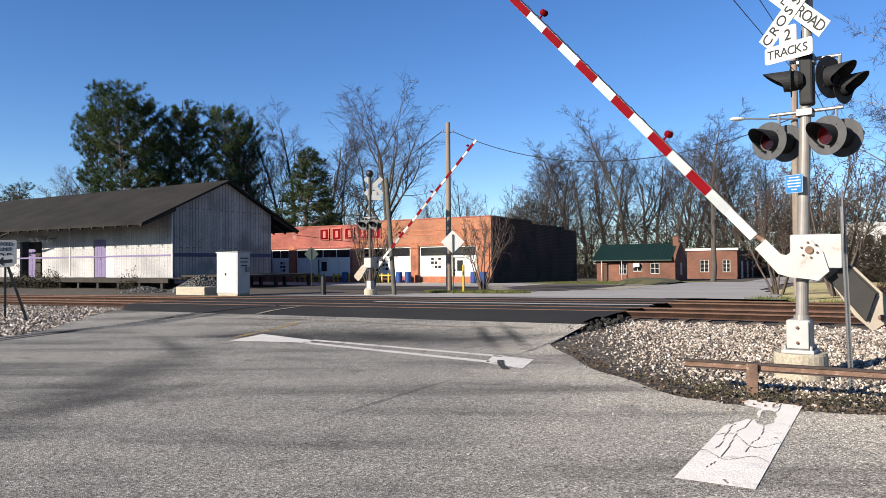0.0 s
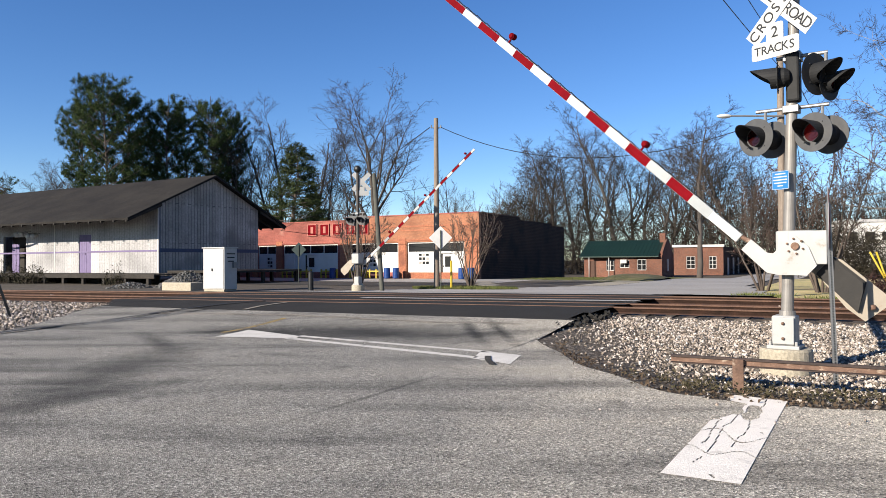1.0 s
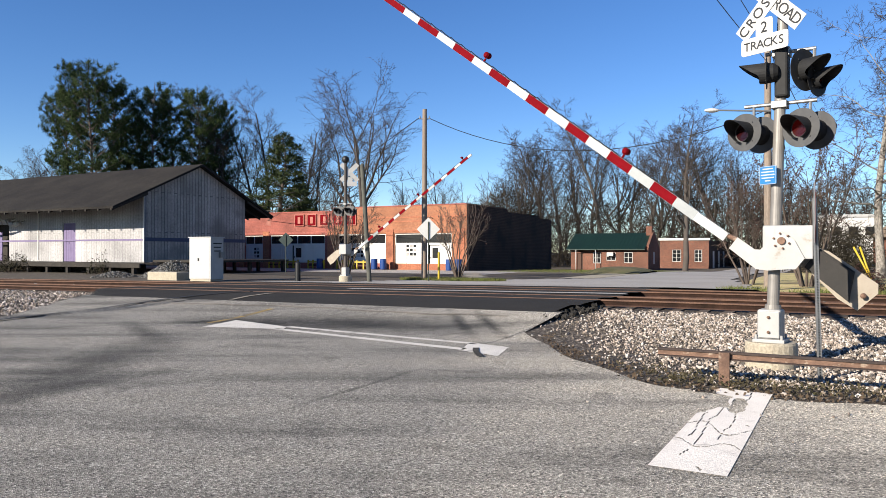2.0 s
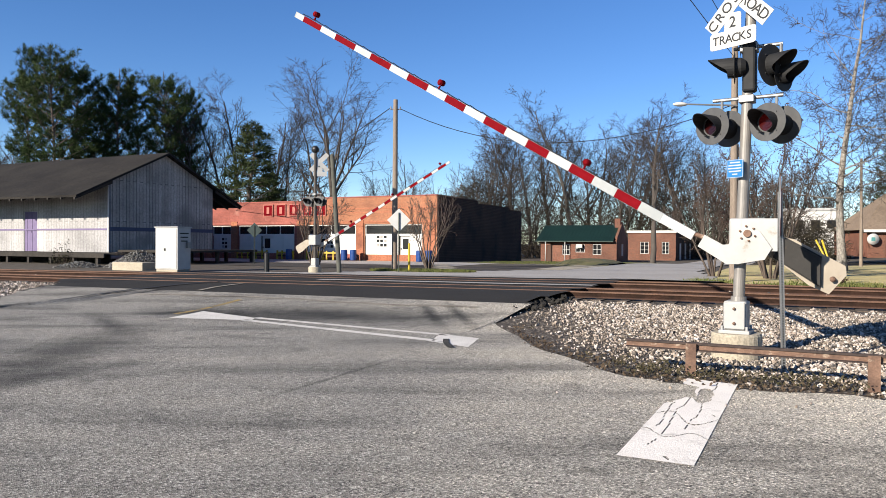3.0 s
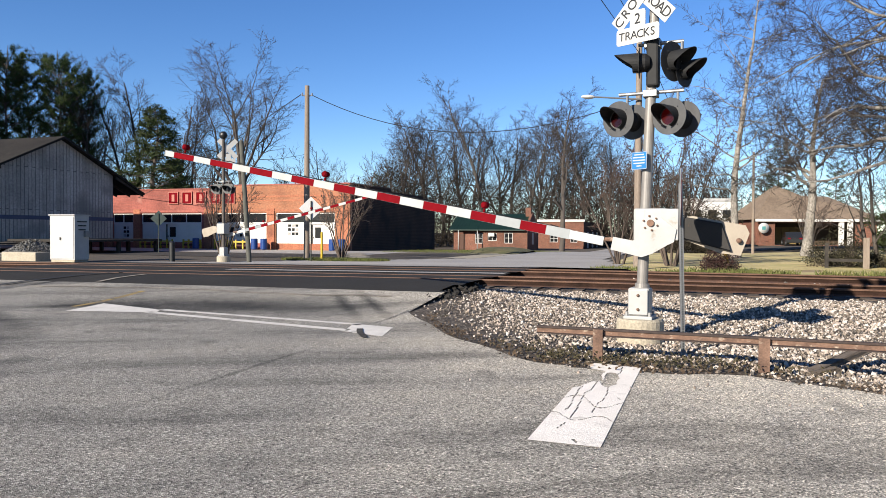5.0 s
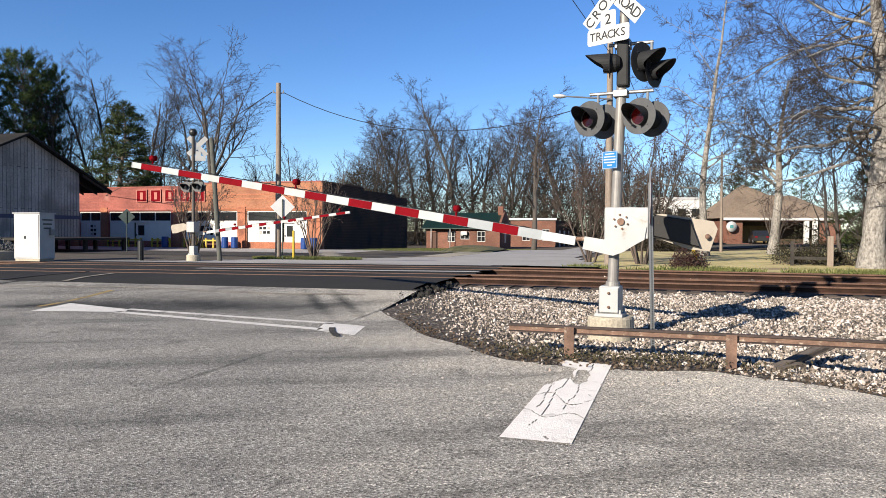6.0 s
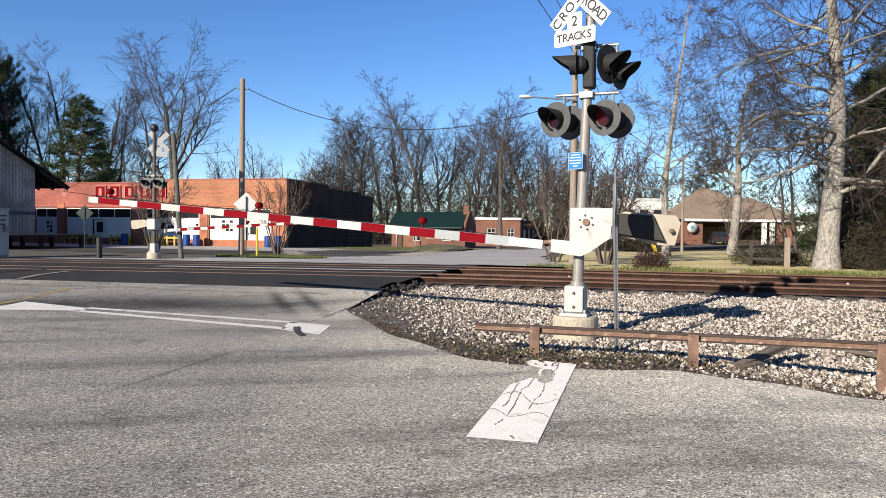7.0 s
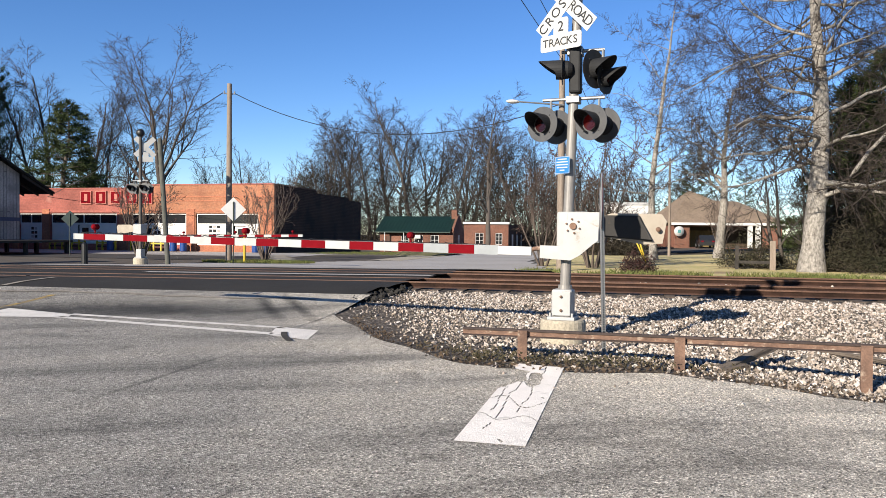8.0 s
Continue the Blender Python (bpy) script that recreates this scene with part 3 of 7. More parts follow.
def stones(name, places, sizes, material, label, seed):
    """Many broken stones as one heap: places n x 3, sizes n."""
    rng = np.random.default_rng(seed)
    n = len(places)
    kinds = CUBE_V[None] * rng.uniform(0.6, 1.3, (24, 6, 1)) + rng.uniform(-0.3, 0.3, (24, 6, 3))
    v = kinds[rng.integers(0, 24, n)] * rng.uniform(0.6, 1.25, (n, 1, 3))
    q = rng.normal(size=(n, 4))
    q /= np.linalg.norm(q, axis=1)[:, None]
    w, x, y, z = q.T
    R = np.stack([1 - 2 * (y * y + z * z), 2 * (x * y - z * w), 2 * (x * z + y * w), 2 * (x * y + z * w), 1 - 2 * (x * x + z * z), 2 * (y * z - x * w), 2 * (x * z - y * w), 2 * (y * z + x * w), 1 - 2 * (x * x + y * y)], 1).reshape(n, 3, 3)
    v = np.einsum('nij,nkj->nki', R, v) * sizes[:, None, None] + places[:, None, :]
    f = CUBE_F[None] + (np.arange(n) * 6)[:, None, None]
    ob = new(name, mesh_arrays(name, v.reshape(-1, 3), f.reshape(-1, 3), material))
    return tagged(ob, label, "gravel", kind="stuff")


def island_tint(m, amount, warm):
    """Vary a material stone by stone."""
    N, L = m.node_tree.nodes, m.node_tree.links
    b = N["Principled BSDF"]
    src = b.inputs["Base Color"].links[0].from_socket
    g = N.new("ShaderNodeNewGeometry")
    r = N.new("ShaderNodeValToRGB")
    r.color_ramp.elements[0].color = (1 - amount, 1 - amount, 1 - amount, 1)
    r.color_ramp.elements[1].color = (1 + amount * 0.45, 1 + amount * 0.4, 1 + amount * 0.35, 1)
    e = r.color_ramp.elements.new(0.62)
    e.color = warm
    e = r.color_ramp.elements.new(0.32)
    e.color = (0.42, 0.36, 0.3, 1)
    L.new(g.outputs["Random Per Island"], r.inputs[0])
    x = N.new("ShaderNodeMix")
    x.data_type, x.blend_type = 'RGBA', 'MULTIPLY'
    x.inputs[0].default_value = 1.0
    L.new(src, x.inputs[6])
    L.new(r.outputs[0], x.inputs[7])
    L.new(x.outputs[2], b.inputs["Base Color"])


island_tint(STONE, 0.85, (0.95, 0.82, 0.72, 1))


def scatter(seed, n, u0, u1, v0, v1, keep, size):
    rng = np.random.default_rng(seed)
    P, S = [], []
    for u, v, k, s in zip(rng.uniform(u0, u1, n), rng.uniform(v0, v1, n), rng.uniform(0, 1, n), rng.gamma(6, 1 / 6, n)):
        if k < keep(u, v):
            r = size * min(1.9, max(0.45, s))
            x, y = uv(u, v)
            P.append((x, y, ground_z(u, v) + 0.014 + r * (0.25 + 0.5 * (k * 7.3 % 1))))
            S.append(r)
    return np.array(P), np.array(S)


def right_bank(u, v):
    if u < -5.3:
        return 0.0
    d = v - verge(u)
    soil = smooth(-4.6, -0.9, u + 0.35 * (v - 12.0))
    return 0.0 if d < -0.05 or v > 17.0 + 0.3 * math.sin(u * 11.0) else (0.1 + 0.9 * smooth(0.35 - 0.3 * smooth(-0.5, 1.5, u), 2.1 - 1.5 * smooth(-0.5, 1.5, u), d)) * (0.13 + 0.87 * soil)


VERGE = mat("scrubby_grass", (0.16, 0.14, 0.06), (0.08, 0.085, 0.03), 1.2, 0.95, bump=0.9, fine=14, stain=(0.2, 0.15, 0.085), stain_scale=0.9, stain_cut=0.55)
P1, S1 = scatter(3, 98000, -5.4, 10, 8.2, 17.6, right_bank, 0.0192)
stones("ballast", P1, S1, STONE, "loose pale crushed stones spread beside the rails", 4)
P2, S2 = scatter(5, 22000, -40, -16.5, 8.7, 17.6, lambda u, v: 1.0 if u < verge_left(v) - 0.1 else 0.0, 0.029)
stones("ballast", P2, S2, STONE, "loose pale crushed stones beside the rails", 6)
P3, S3 = scatter(7, 6000, -50, 20, 18.0, 26.5, lambda u, v: 0.0 if -25 < u < -5 else 0.8, 0.035)
stones("ballast", P3, S3, STONE, "brown crushed stones between the rails", 8)
P4, S4 = scatter(9, 260, -2.5, 14, 6.2, 8.6, lambda u, v: 0.25 + 0.75 * smooth(6.8, 8.4, v), 0.014)
P4[:, 2] += 0.03
stones("loose_gravel", P4, S4, STONE, "stray pebbles on the asphalt edge", 10)

rub = [(-5.25 + 0.25 * math.sin(k * 1.9), 14.4 + 2.6 * ((k * 0.618) % 1)) for k in range(110)]
P5 = np.array([(*uv(u + 0.1 * math.sin(k * 3.1), v), ground_z(u, v) + 0.03 + 0.1 * ((k * 0.37) % 1) * smooth(13, 16, v)) for k, (u, v) in enumerate(rub)])
stones("asphalt_rubble", P5, np.array([0.03 + 0.05 * ((k * 0.71) % 1) for k in range(110)]), PAD, "broken black asphalt lumps along the edge of the ramp", 12)
apron = sheet("pavement_2", -24.0, -12.6, 35.0, 58.0, 0.5, lambda u, v: ground_z(u, v) + 0.045, CONCRETE, inside=lambda u, v: abs(v - (35.2 + 12.5 * ((-17.0 - u) / 7.0))) < 1.3 and u < -17 or (-14.4 < u < -12.6 and v > 41))
tagged(apron, "pale concrete footway by the far street", "pavement", kind="structure")


def grass_mound(u, v):
    q = math.hypot((u + 14.6) / 2.7, (v - 54.5) / 5.0) + 0.08 * math.sin(u * 2.1) + 0.06 * math.sin(v * 1.3)
    return ground_z(u, v) + 0.01 + 0.45 * (1 - smooth(0.3, 1.0, q)), q


mound = sheet("grass_mound", -18.0, -12.5, 48.6, 60.4, 0.3, lambda u, v: grass_mound(u, v)[0], VERGE, inside=lambda u, v: grass_mound(u, v)[1] < 1.0)
tagged(mound, "low mound of scrubby grass before the brick houses", "grass mound", kind="structure")
yard = sheet("yard", -24.0, -13.0, 58.6, 75.0, 0.8, lambda u, v: ground_z(u, v) + 0.03, VERGE, inside=lambda u, v: u > -22.5 + 0.5 * math.sin(v))
tagged(yard, "patchy brown-green yard before the brick houses", "yard", kind="structure")
strip_along("kerb_1", [(-20.6 + 0.62 * i, 47.0 + 0.1 * i) for i in range(13)], 0.5, CONCRETE, "pale concrete kerb along the lot", 0.11)

# ---- crossing signals ----
def font_mesh(bm, text, size, m, depth=0.003):
    """Letters of the built-in font, centred, turned into mesh and added to bm."""
    cu = bpy.data.curves.new("letters", 'FONT')
    cu.body = text
    cu.size = size
    cu.extrude = depth
    cu.align_x, cu.align_y = 'CENTER', 'CENTER'
    cu.resolution_u = 3
    ob = new("letters", cu)
    bpy.context.view_layer.update()
    dg = bpy.context.evaluated_depsgraph_get()
    me = bpy.data.meshes.new_from_object(ob.evaluated_get(dg))
    me.transform(m)
    bm.from_mesh(me)
    bpy.data.objects.remove(ob)
    bpy.data.curves.remove(cu)
    bpy.data.meshes.remove(me)


FRONT = Matrix(((-1, 0, 0, 0), (0, 0, 1, 0), (0, 1, 0, 0), (0, 0, 0, 1)))  # letters read from +y


def rounded(w, h, r, n=4):
    pts = []
    for cx, cz, a0 in ((w / 2 - r, h / 2 - r, 0), (-w / 2 + r, h / 2 - r, 90), (-w / 2 + r, -h / 2 + r, 180), (w / 2 - r, -h / 2 + r, 270)):
        for i in range(n + 1):
            a = radians(a0 + 90 * i / n)
            pts.append((cx + r * math.cos(a), cz + r * math.sin(a)))
    return pts


SLABDARK = mat("dark_slab", (0.035, 0.03, 0.026), (0.02, 0.018, 0.016), 4, 0.75, bump=0.2, stain=(0.09, 0.055, 0.035), stain_scale=4, stain_cut=0.6)
COUNTER = mat("counterweight_paint", (0.5, 0.43, 0.34), (0.36, 0.3, 0.23), 3, 0.6, stain=(0.3, 0.17, 0.1), stain_scale=4, stain_cut=0.64)
LENS = mat("red_lens", (0.03, 0.003, 0.004), (0.02, 0.003, 0.004), 8, 0.15)
LENSLIT = mat("lit_red_lens", (0.05, 0.005, 0.005), (0.035, 0.004, 0.004), 8, 0.2)
LENSLIT.node_tree.nodes["Principled BSDF"].inputs["Emission Color"].default_value = (0.9, 0.02, 0.02, 1)
LENSLIT.node_tree.nodes["Principled BSDF"].inputs["Emission Strength"].default_value = 0.012
DISC = mat("dusty_black_disc", (0.1, 0.1, 0.102), (0.065, 0.065, 0.068), 6, 0.55, stain=(0.2, 0.2, 0.2), stain_scale=5, stain_cut=0.66, bump=0.05)
HOOD = mat("black_hood", (0.02, 0.02, 0.021), (0.033, 0.033, 0.034), 6, 0.65, spec=0.2)
ALU = mat("aluminium_pole", (0.36, 0.335, 0.31), (0.28, 0.26, 0.24), 5, 0.5, metal=0.25, bump=0.05, stain=(0.3, 0.26, 0.22), stain_scale=3, stain_cut=0.68)
DARKMAST = mat("dark_mast", (0.13, 0.11, 0.095), (0.08, 0.07, 0.06), 5, 0.7)
GATEWHITE = mat("gate_white", (0.56, 0.55, 0.53), (0.46, 0.455, 0.44), 4, 0.5, stain=(0.34, 0.27, 0.2), stain_scale=5, stain_cut=0.64)
ARMGREY = mat("arm_adapter", (0.34, 0.36, 0.37), (0.27, 0.29, 0.3), 5, 0.45, metal=0.1)
BLUESIGN = mat("blue_sign", (0.02, 0.24, 0.6), (0.02, 0.2, 0.52), 6, 0.4)


def flashing_lamp(parent, c, turn, back=True, lit=False, r=0.29, dark=False, size=1.0):
    """A lamp unit: disc, hood, lens and housing; axis along its own +y."""
    m = Matrix.Translation(c) @ Matrix.Rotation(radians(turn), 4, 'Z') @ Matrix.Diagonal((size, size, size, 1))
    for sgn in ((1, -1) if back else (1,)):
        mm = m @ (Matrix.Identity(4) if sgn > 0 else Matrix.Rotation(math.pi, 4, 'Z'))
        bm = bmesh.new()
        tube(bm, (0, 0.215, 0), (0, 0.225, 0), r, r, 40)
        for k in range(4):
            a = radians(45 + 90 * k)
            tube(bm, (0.2 * math.cos(a), 0.225, 0.2 * math.sin(a)), (0.2 * math.cos(a), 0.236, 0.2 * math.sin(a)), 0.014, 0.01, 8)
        # dark discs carry the shade of their sunless side in the colour
        disc = part("backing_disc", bm, HOOD if dark else DISC, parent)
        disc.matrix_basis = mm
        bm = bmesh.new()
        tube(bm, (0, 0.05, 0), (0, 0.12, 0), 0.1, 0.15, 20)
        tube(bm, (0, 0.12, 0), (0, 0.214, 0), 0.15, 0.16, 20)
        hsg = part("lamp_housing", bm, HOOD, parent)
        hsg.matrix_basis = mm
        # the hood: an open half-round visor, longer above
        bm = bmesh.new()
        n = 22
        rows = []
        for i in range(n + 1):
            a = radians(-75 + 330 * i / n)
            ln = 0.1 + 0.3 * max(0.0, math.sin(a) * 0.75 + 0.25) ** 0.8
            ca, sa = math.cos(a), math.sin(a)
            rows.append([bm.verts.new((q * ca, y, q * sa)) for q, y in ((0.165, 0.226), (0.16, 0.226 + ln), (0.153, 0.226 + ln), (0.158, 0.226))])
        for p, q in zip(rows, rows[1:]):
            for i in range(4):
                bm.faces.new((p[i], q[i], q[(i + 1) % 4], p[(i + 1) % 4]))
        hd = part("hood", bm, HOOD, parent)
        hd.matrix_basis = mm
        bm = bmesh.new()
        for k, (rr, y) in enumerate(((0.15, 0.227), (0.1, 0.236), (0.06, 0.242))):
            tube(bm, (0, y - 0.02, 0), (0, y, 0), rr, rr * 0.9, 24)
        ln = part("lens", bm, LENSLIT if lit and sgn > 0 else LENS, parent, "lit red glass lens" if lit and sgn > 0 else "dark red glass lens")
        ln.matrix_basis = mm


def crossing_signal(m, pivot, arm_len, stripes, arm_lights, lean, lamp_turn, sign_turn, label, near=True):
    """Mast on a concrete base with crossbuck, lamps and a gate; x towards the road, y towards the traffic. Returns thing and moving gate arm."""
    s = thing("crossing_signal", m, label, "crossing signal", "crossing signals")

    def ax(z):
        return -lean * z
    bm = bmesh.new()
    tube(bm, (0, 0, -0.15), (0, 0, 0.27), 0.335, 0.33, 28)
    tube(bm, (0, 0, 0.27), (0, 0, 0.3), 0.33, 0.315, 28)
    part("concrete_base", bm, CONCRETE, s, "round pale concrete base")
    bm = bmesh.new()
    box(bm, (0, 0, 0.54), (0.3, 0.3, 0.4), bevel=0.03)
    box(bm, (0, 0.16, 0.54), (0.27, 0.03, 0.36), bevel=0.012)
    box(bm, (0, 0, 0.32), (0.4, 0.4, 0.05), bevel=0.01)
    for sx in (-1, 1):
        for sy in (-1, 1):
            tube(bm, (sx * 0.16, sy * 0.16, 0.3), (sx * 0.16, sy * 0.16, 0.4), 0.018, 0.018, 8)
    jb = part("junction_box", bm, GATEWHITE, s, "white cast junction box at the foot of the mast")
    for dz in (-0.1, 0.1):
        tubepart("bolt", (0, 0.17, 0.54 + dz), (0, 0.2, 0.54 + dz), 0.02, RUST, jb, n=8)
    bm = bmesh.new()
    top = 5.35 if near else 6.3
    tube(bm, (ax(0.7), 0, 0.72), (ax(top), 0, top), 0.078, 0.068, 20)
    tube(bm, (ax(0.7), 0, 0.7), (ax(0.8), 0, 0.8), 0.11, 0.1, 20)
    part("mast", bm, ALU if near else DARKMAST, s, "grey aluminium mast leaning a little" if near else "dark weathered mast")
    bm = bmesh.new()
    bmesh.ops.create_uvsphere(bm, u_segments=14, v_segments=8, radius=0.085 if near else 0.2, matrix=Matrix.Translation((ax(top), 0, top + 0.01)))
    part("mast_cap", bm, ALU if near else BLACK, s, "" if near else "round black bell on top of the mast")
    # gate mechanism, fixed
    px, py, pz = pivot
    bm = bmesh.new()
    box(bm, (px + 0.02, py - 0.24, pz - 0.05), (0.46, 0.42, 0.52), bevel=0.03)
    gb = part("gate_mechanism", bm, GATEWHITE, s, "white gate mechanism housing")
    bm = bmesh.new()
    box(bm, (px - 0.14, py - 0.012, pz - 0.02), (0.46, 0.03, 0.44), bevel=0.01)
    cov = part("cover", bm, GATEWHITE, s, "white bolted cover plate")
    for k in range(6):
        a = radians(60 * k + 20)
        tubepart("bolt", (px + 0.1 * math.cos(a), py + 0.0, pz + 0.1 * math.sin(a)), (px + 0.1 * math.cos(a), py + 0.055, pz + 0.1 * math.sin(a)), 0.014, RUST, cov, n=8)
    bm = bmesh.new()
    for z in (pz - 0.2, pz + 0.15):
        box(bm, (ax(z) - 0.02, -0.02, z), (0.26, 0.22, 0.07), bevel=0.01)
    part("clamp", bm, GALV, s)
    # lamps on cross-arms
    zl = 3.14 if near else 3.65
    for k, dx in enumerate((0.33, -0.37)):
        flashing_lamp(s, (ax(zl) + dx, 0.02, zl), lamp_turn, True, lit=(k == 1 and near), size=0.88)
    bm = bmesh.new()
    tube(bm, (ax(3.5) - 0.45, 0, zl + 0.38), (ax(3.5) + 0.45, 0, zl + 0.38), 0.026, 0.026, 10)
    tube(bm, (ax(3.5) - 0.37, 0, zl), (ax(3.5) - 0.37, 0, zl + 0.38), 0.02, 0.02, 8)
    tube(bm, (ax(3.5) + 0.33, 0, zl), (ax(3.5) + 0.33, 0, zl + 0.38), 0.02, 0.02, 8)
    box(bm, (ax(3.5), 0, zl + 0.36), (0.2, 0.2, 0.1), bevel=0.01)
    part("lamp_arm", bm, GALV, s)
    if near:
        flashing_lamp(s, (ax(3.95) - 0.03, 0.12, 3.92), -82, False, r=0.25, dark=True, size=0.85)
        flashing_lamp(s, (ax(3.93) - 0.14, 0.06, 3.9), 62, False, r=0.32, dark=True, size=0.86)
        flashing_lamp(s, (ax(3.93) - 0.27, -0.1, 3.8), 68, False, r=0.29, dark=True, size=0.8)
        bm = bmesh.new()
        tube(bm, (ax(4.2) - 0.42, 0.02, 4.2), (ax(4.2) + 0.2, 0.02, 4.2), 0.026, 0.026, 10)
        tube(bm, (ax(4.2) - 0.4, 0.03, 3.9), (ax(4.2) - 0.4, 0.03, 4.2), 0.022, 0.022, 8)
        box(bm, (ax(4.2), 0, 4.2), (0.22, 0.2, 0.12), bevel=0.01)
        part("lamp_arm", bm, GALV, s)
        bm = bmesh.new()
        box(bm, (ax(3.9) - 0.02, 0.03, 3.92), (0.17, 0.2, 0.66), bevel=0.03)
        part("wiring_box", bm, HOOD, s, "black wiring box between the upper lamps")
        bm = bmesh.new()
        prism(bm, rounded(0.25, 0.25, 0.02), 'y', 0, 0.004)
        bs = part("notice", bm, BLUESIGN, s, "small blue notice with white lines of writing")
        bs.matrix_basis = Matrix.Translation((ax(2.55) + 0.1, 0.11, 2.55)) @ Matrix.Rotation(radians(sign_turn), 4, 'Z')
        bm = bmesh.new()
        for k, (w, z) in enumerate(((0.15, 0.085), (0.19, 0.045), (0.2, 0.005), (0.18, -0.035), (0.08, -0.075))):
            box(bm, (0, 0.006, z), (w, 0.003, 0.016))
        for a, b in (((0, 0.118), (0.236, 0.005)), ((0, -0.118), (0.236, 0.005)), ((0.118, 0), (0.005, 0.236)), ((-0.118, 0), (0.005, 0.236))):
            box(bm, (a[0], 0.006, a[1]), (b[0], 0.003, b[1]))
        part("writing", bm, WHITE, bs, "white bars of writing and border")
    # crossbuck and track-count sign
    st = Matrix.Rotation(radians(sign_turn), 4, 'Z')
    zc = 4.93 if near else 5.65
    zt = zc - 0.59
    for k, (ang, words, y) in enumerate(((-45, "RAIL ROAD", 0.0), (45, "CROSSING", 0.012))):
        bm = bmesh.new()
        prism(bm, [(-0.61, -0.115), (0.61, -0.115), (0.61, 0.115), (-0.61, 0.115)], 'y', 0, 0.006)
        bl = part("crossbuck_blade", bm, WHITE, s, "white crossbuck blade with black letters")
        bl.matrix_basis = Matrix.Translation((ax(zc) + 0.15, 0.12 + y, zc)) @ st @ Matrix.Rotation(radians(ang), 4, 'Y')
        for word, x0, dx in ((("RAIL", 0.53, 0.122), ("ROAD", -0.15, 0.125)) if k == 0 else (("CROSSING", 0.53, 0.152),)):
            for i, ch in enumerate(word):
                bm = bmesh.new()
                font_mesh(bm, ch, 0.2, Matrix.Translation((x0 - dx * i, 0.009, 0)) @ FRONT)
                part("letter", bm, BLACK, bl, "black letter")
    bm = bmesh.new()
    outline = [(-0.3, -0.125), (0.3, -0.125), (0.335, -0.115), (0.345, -0.09), (0.345, 0.075), (0.335, 0.1), (0.31, 0.112), (0.125, 0.112), (0.125, 0.3), (0.115, 0.33), (0.09, 0.34), (-0.09, 0.34), (-0.115, 0.33), (-0.125, 0.3), (-0.125, 0.112), (-0.31, 0.112), (-0.335, 0.1), (-0.345, 0.075), (-0.345, -0.09), (-0.335, -0.115)]
    prism(bm, outline, 'y', 0, 0.006)
    ts = part("track_sign", bm, WHITE, s, "white sign reading 2 tracks")
    ts.matrix_basis = Matrix.Translation((ax(zt) + 0.2, 0.125, zt)) @ st
    for i, ch in enumerate("TRACKS"):
        bm = bmesh.new()
        font_mesh(bm, ch, 0.165, Matrix.Translation((0.255 - 0.1 * i, 0.009, -0.008)) @ FRONT)
        part("letter", bm, BLACK, ts, "black letter")
    bm = bmesh.new()
    font_mesh(bm, "2", 0.21, Matrix.Translation((0, 0.009, 0.21)) @ FRONT)
    part("digit", bm, BLACK, ts, "black digit")
    # moving gate arm: bracket, counterweight, boards, lamps
    arm = part("gate_arm", bracket_mesh(), GATEWHITE, s, "red and white striped gate arm with three red lamps")
    zo = -0.38
    root = 0.6
    bm = bmesh.new()
    box(bm, ((root + 1.11) / 2, 0.0, zo), (1.11 - root, 0.05, 0.13), bevel=0.006)
    part("arm_root", bm, WHITE, arm)
    bm = bmesh.new()
    prism(bm, [(1.1, zo - 0.072), (arm_len, zo - 0.053), (arm_len, zo + 0.053), (1.1, zo + 0.072)], 'y', -0.018, 0.018)
    part("arm_board", bm, ARMGREY, arm, "long pale grey-white arm")

    def half(q):
        return 0.07 - 0.017 * (q - 1.1) / (arm_len - 1.1)
    for a, b in stripes:
        boxpart("red_stripe", ((a + b) / 2, 0, zo), (abs(a - b), 0.042, 2 * half(a)), RED, arm)
    prev = arm_len - 0.03
    for a, b in stripes:
        w = prev - max(a, b)
        boxpart("white_stripe", (prev - w / 2, 0, zo), (w * 0.98, 0.041, 2 * half(prev) - 0.002), ARMGREY if a < 2.0 else GATEWHITE, arm)
        prev = min(a, b)
    bm = bmesh.new()
    for i in range(60):
        q = 1.3 + (arm_len - 1.6) * i / 59
        tube(bm, (q, 0, zo + 0.073), (q + (arm_len - 1.6) / 59, 0, zo + 0.085 - 0.012 * (i % 2)), 0.009, 0.009, 5)
    part("lamp_cable", bm, BLACK, arm)
    for k, q in enumerate(arm_lights):
        bm = bmesh.new()
        tube(bm, (q, 0, zo + 0.07), (q, 0, zo + 0.13), 0.02, 0.016, 8)
        tube(bm, (q, -0.05, zo + 0.185), (q, 0.05, zo + 0.185), 0.052, 0.052, 16)
        tube(bm, (q, 0.05, zo + 0.185), (q, 0.075, zo + 0.185), 0.05, 0.03, 16)
        tube(bm, (q, -0.05, zo + 0.185), (q, -0.075, zo + 0.185), 0.05, 0.03, 16)
        part("arm_lamp", bm, RED, arm, "small red lamp")
    bm = bmesh.new()
    prism(bm, [(-0.32, 0.14), (-0.5, 0.2), (-1.2, 0.2), (-1.27, 0.1), (-1.22, -0.22), (-0.95, -0.24), (-0.5, -0.16), (-0.32, -0.16)], 'y', -0.3, -0.28)
    cwt = part("counterweight", bm, COUNTER, arm, "tan-white rust-stained counterweight plate")
    # dark slabs with a slanted end over the inner part of the plate
    for k in range(2):
        bm = bmesh.new()
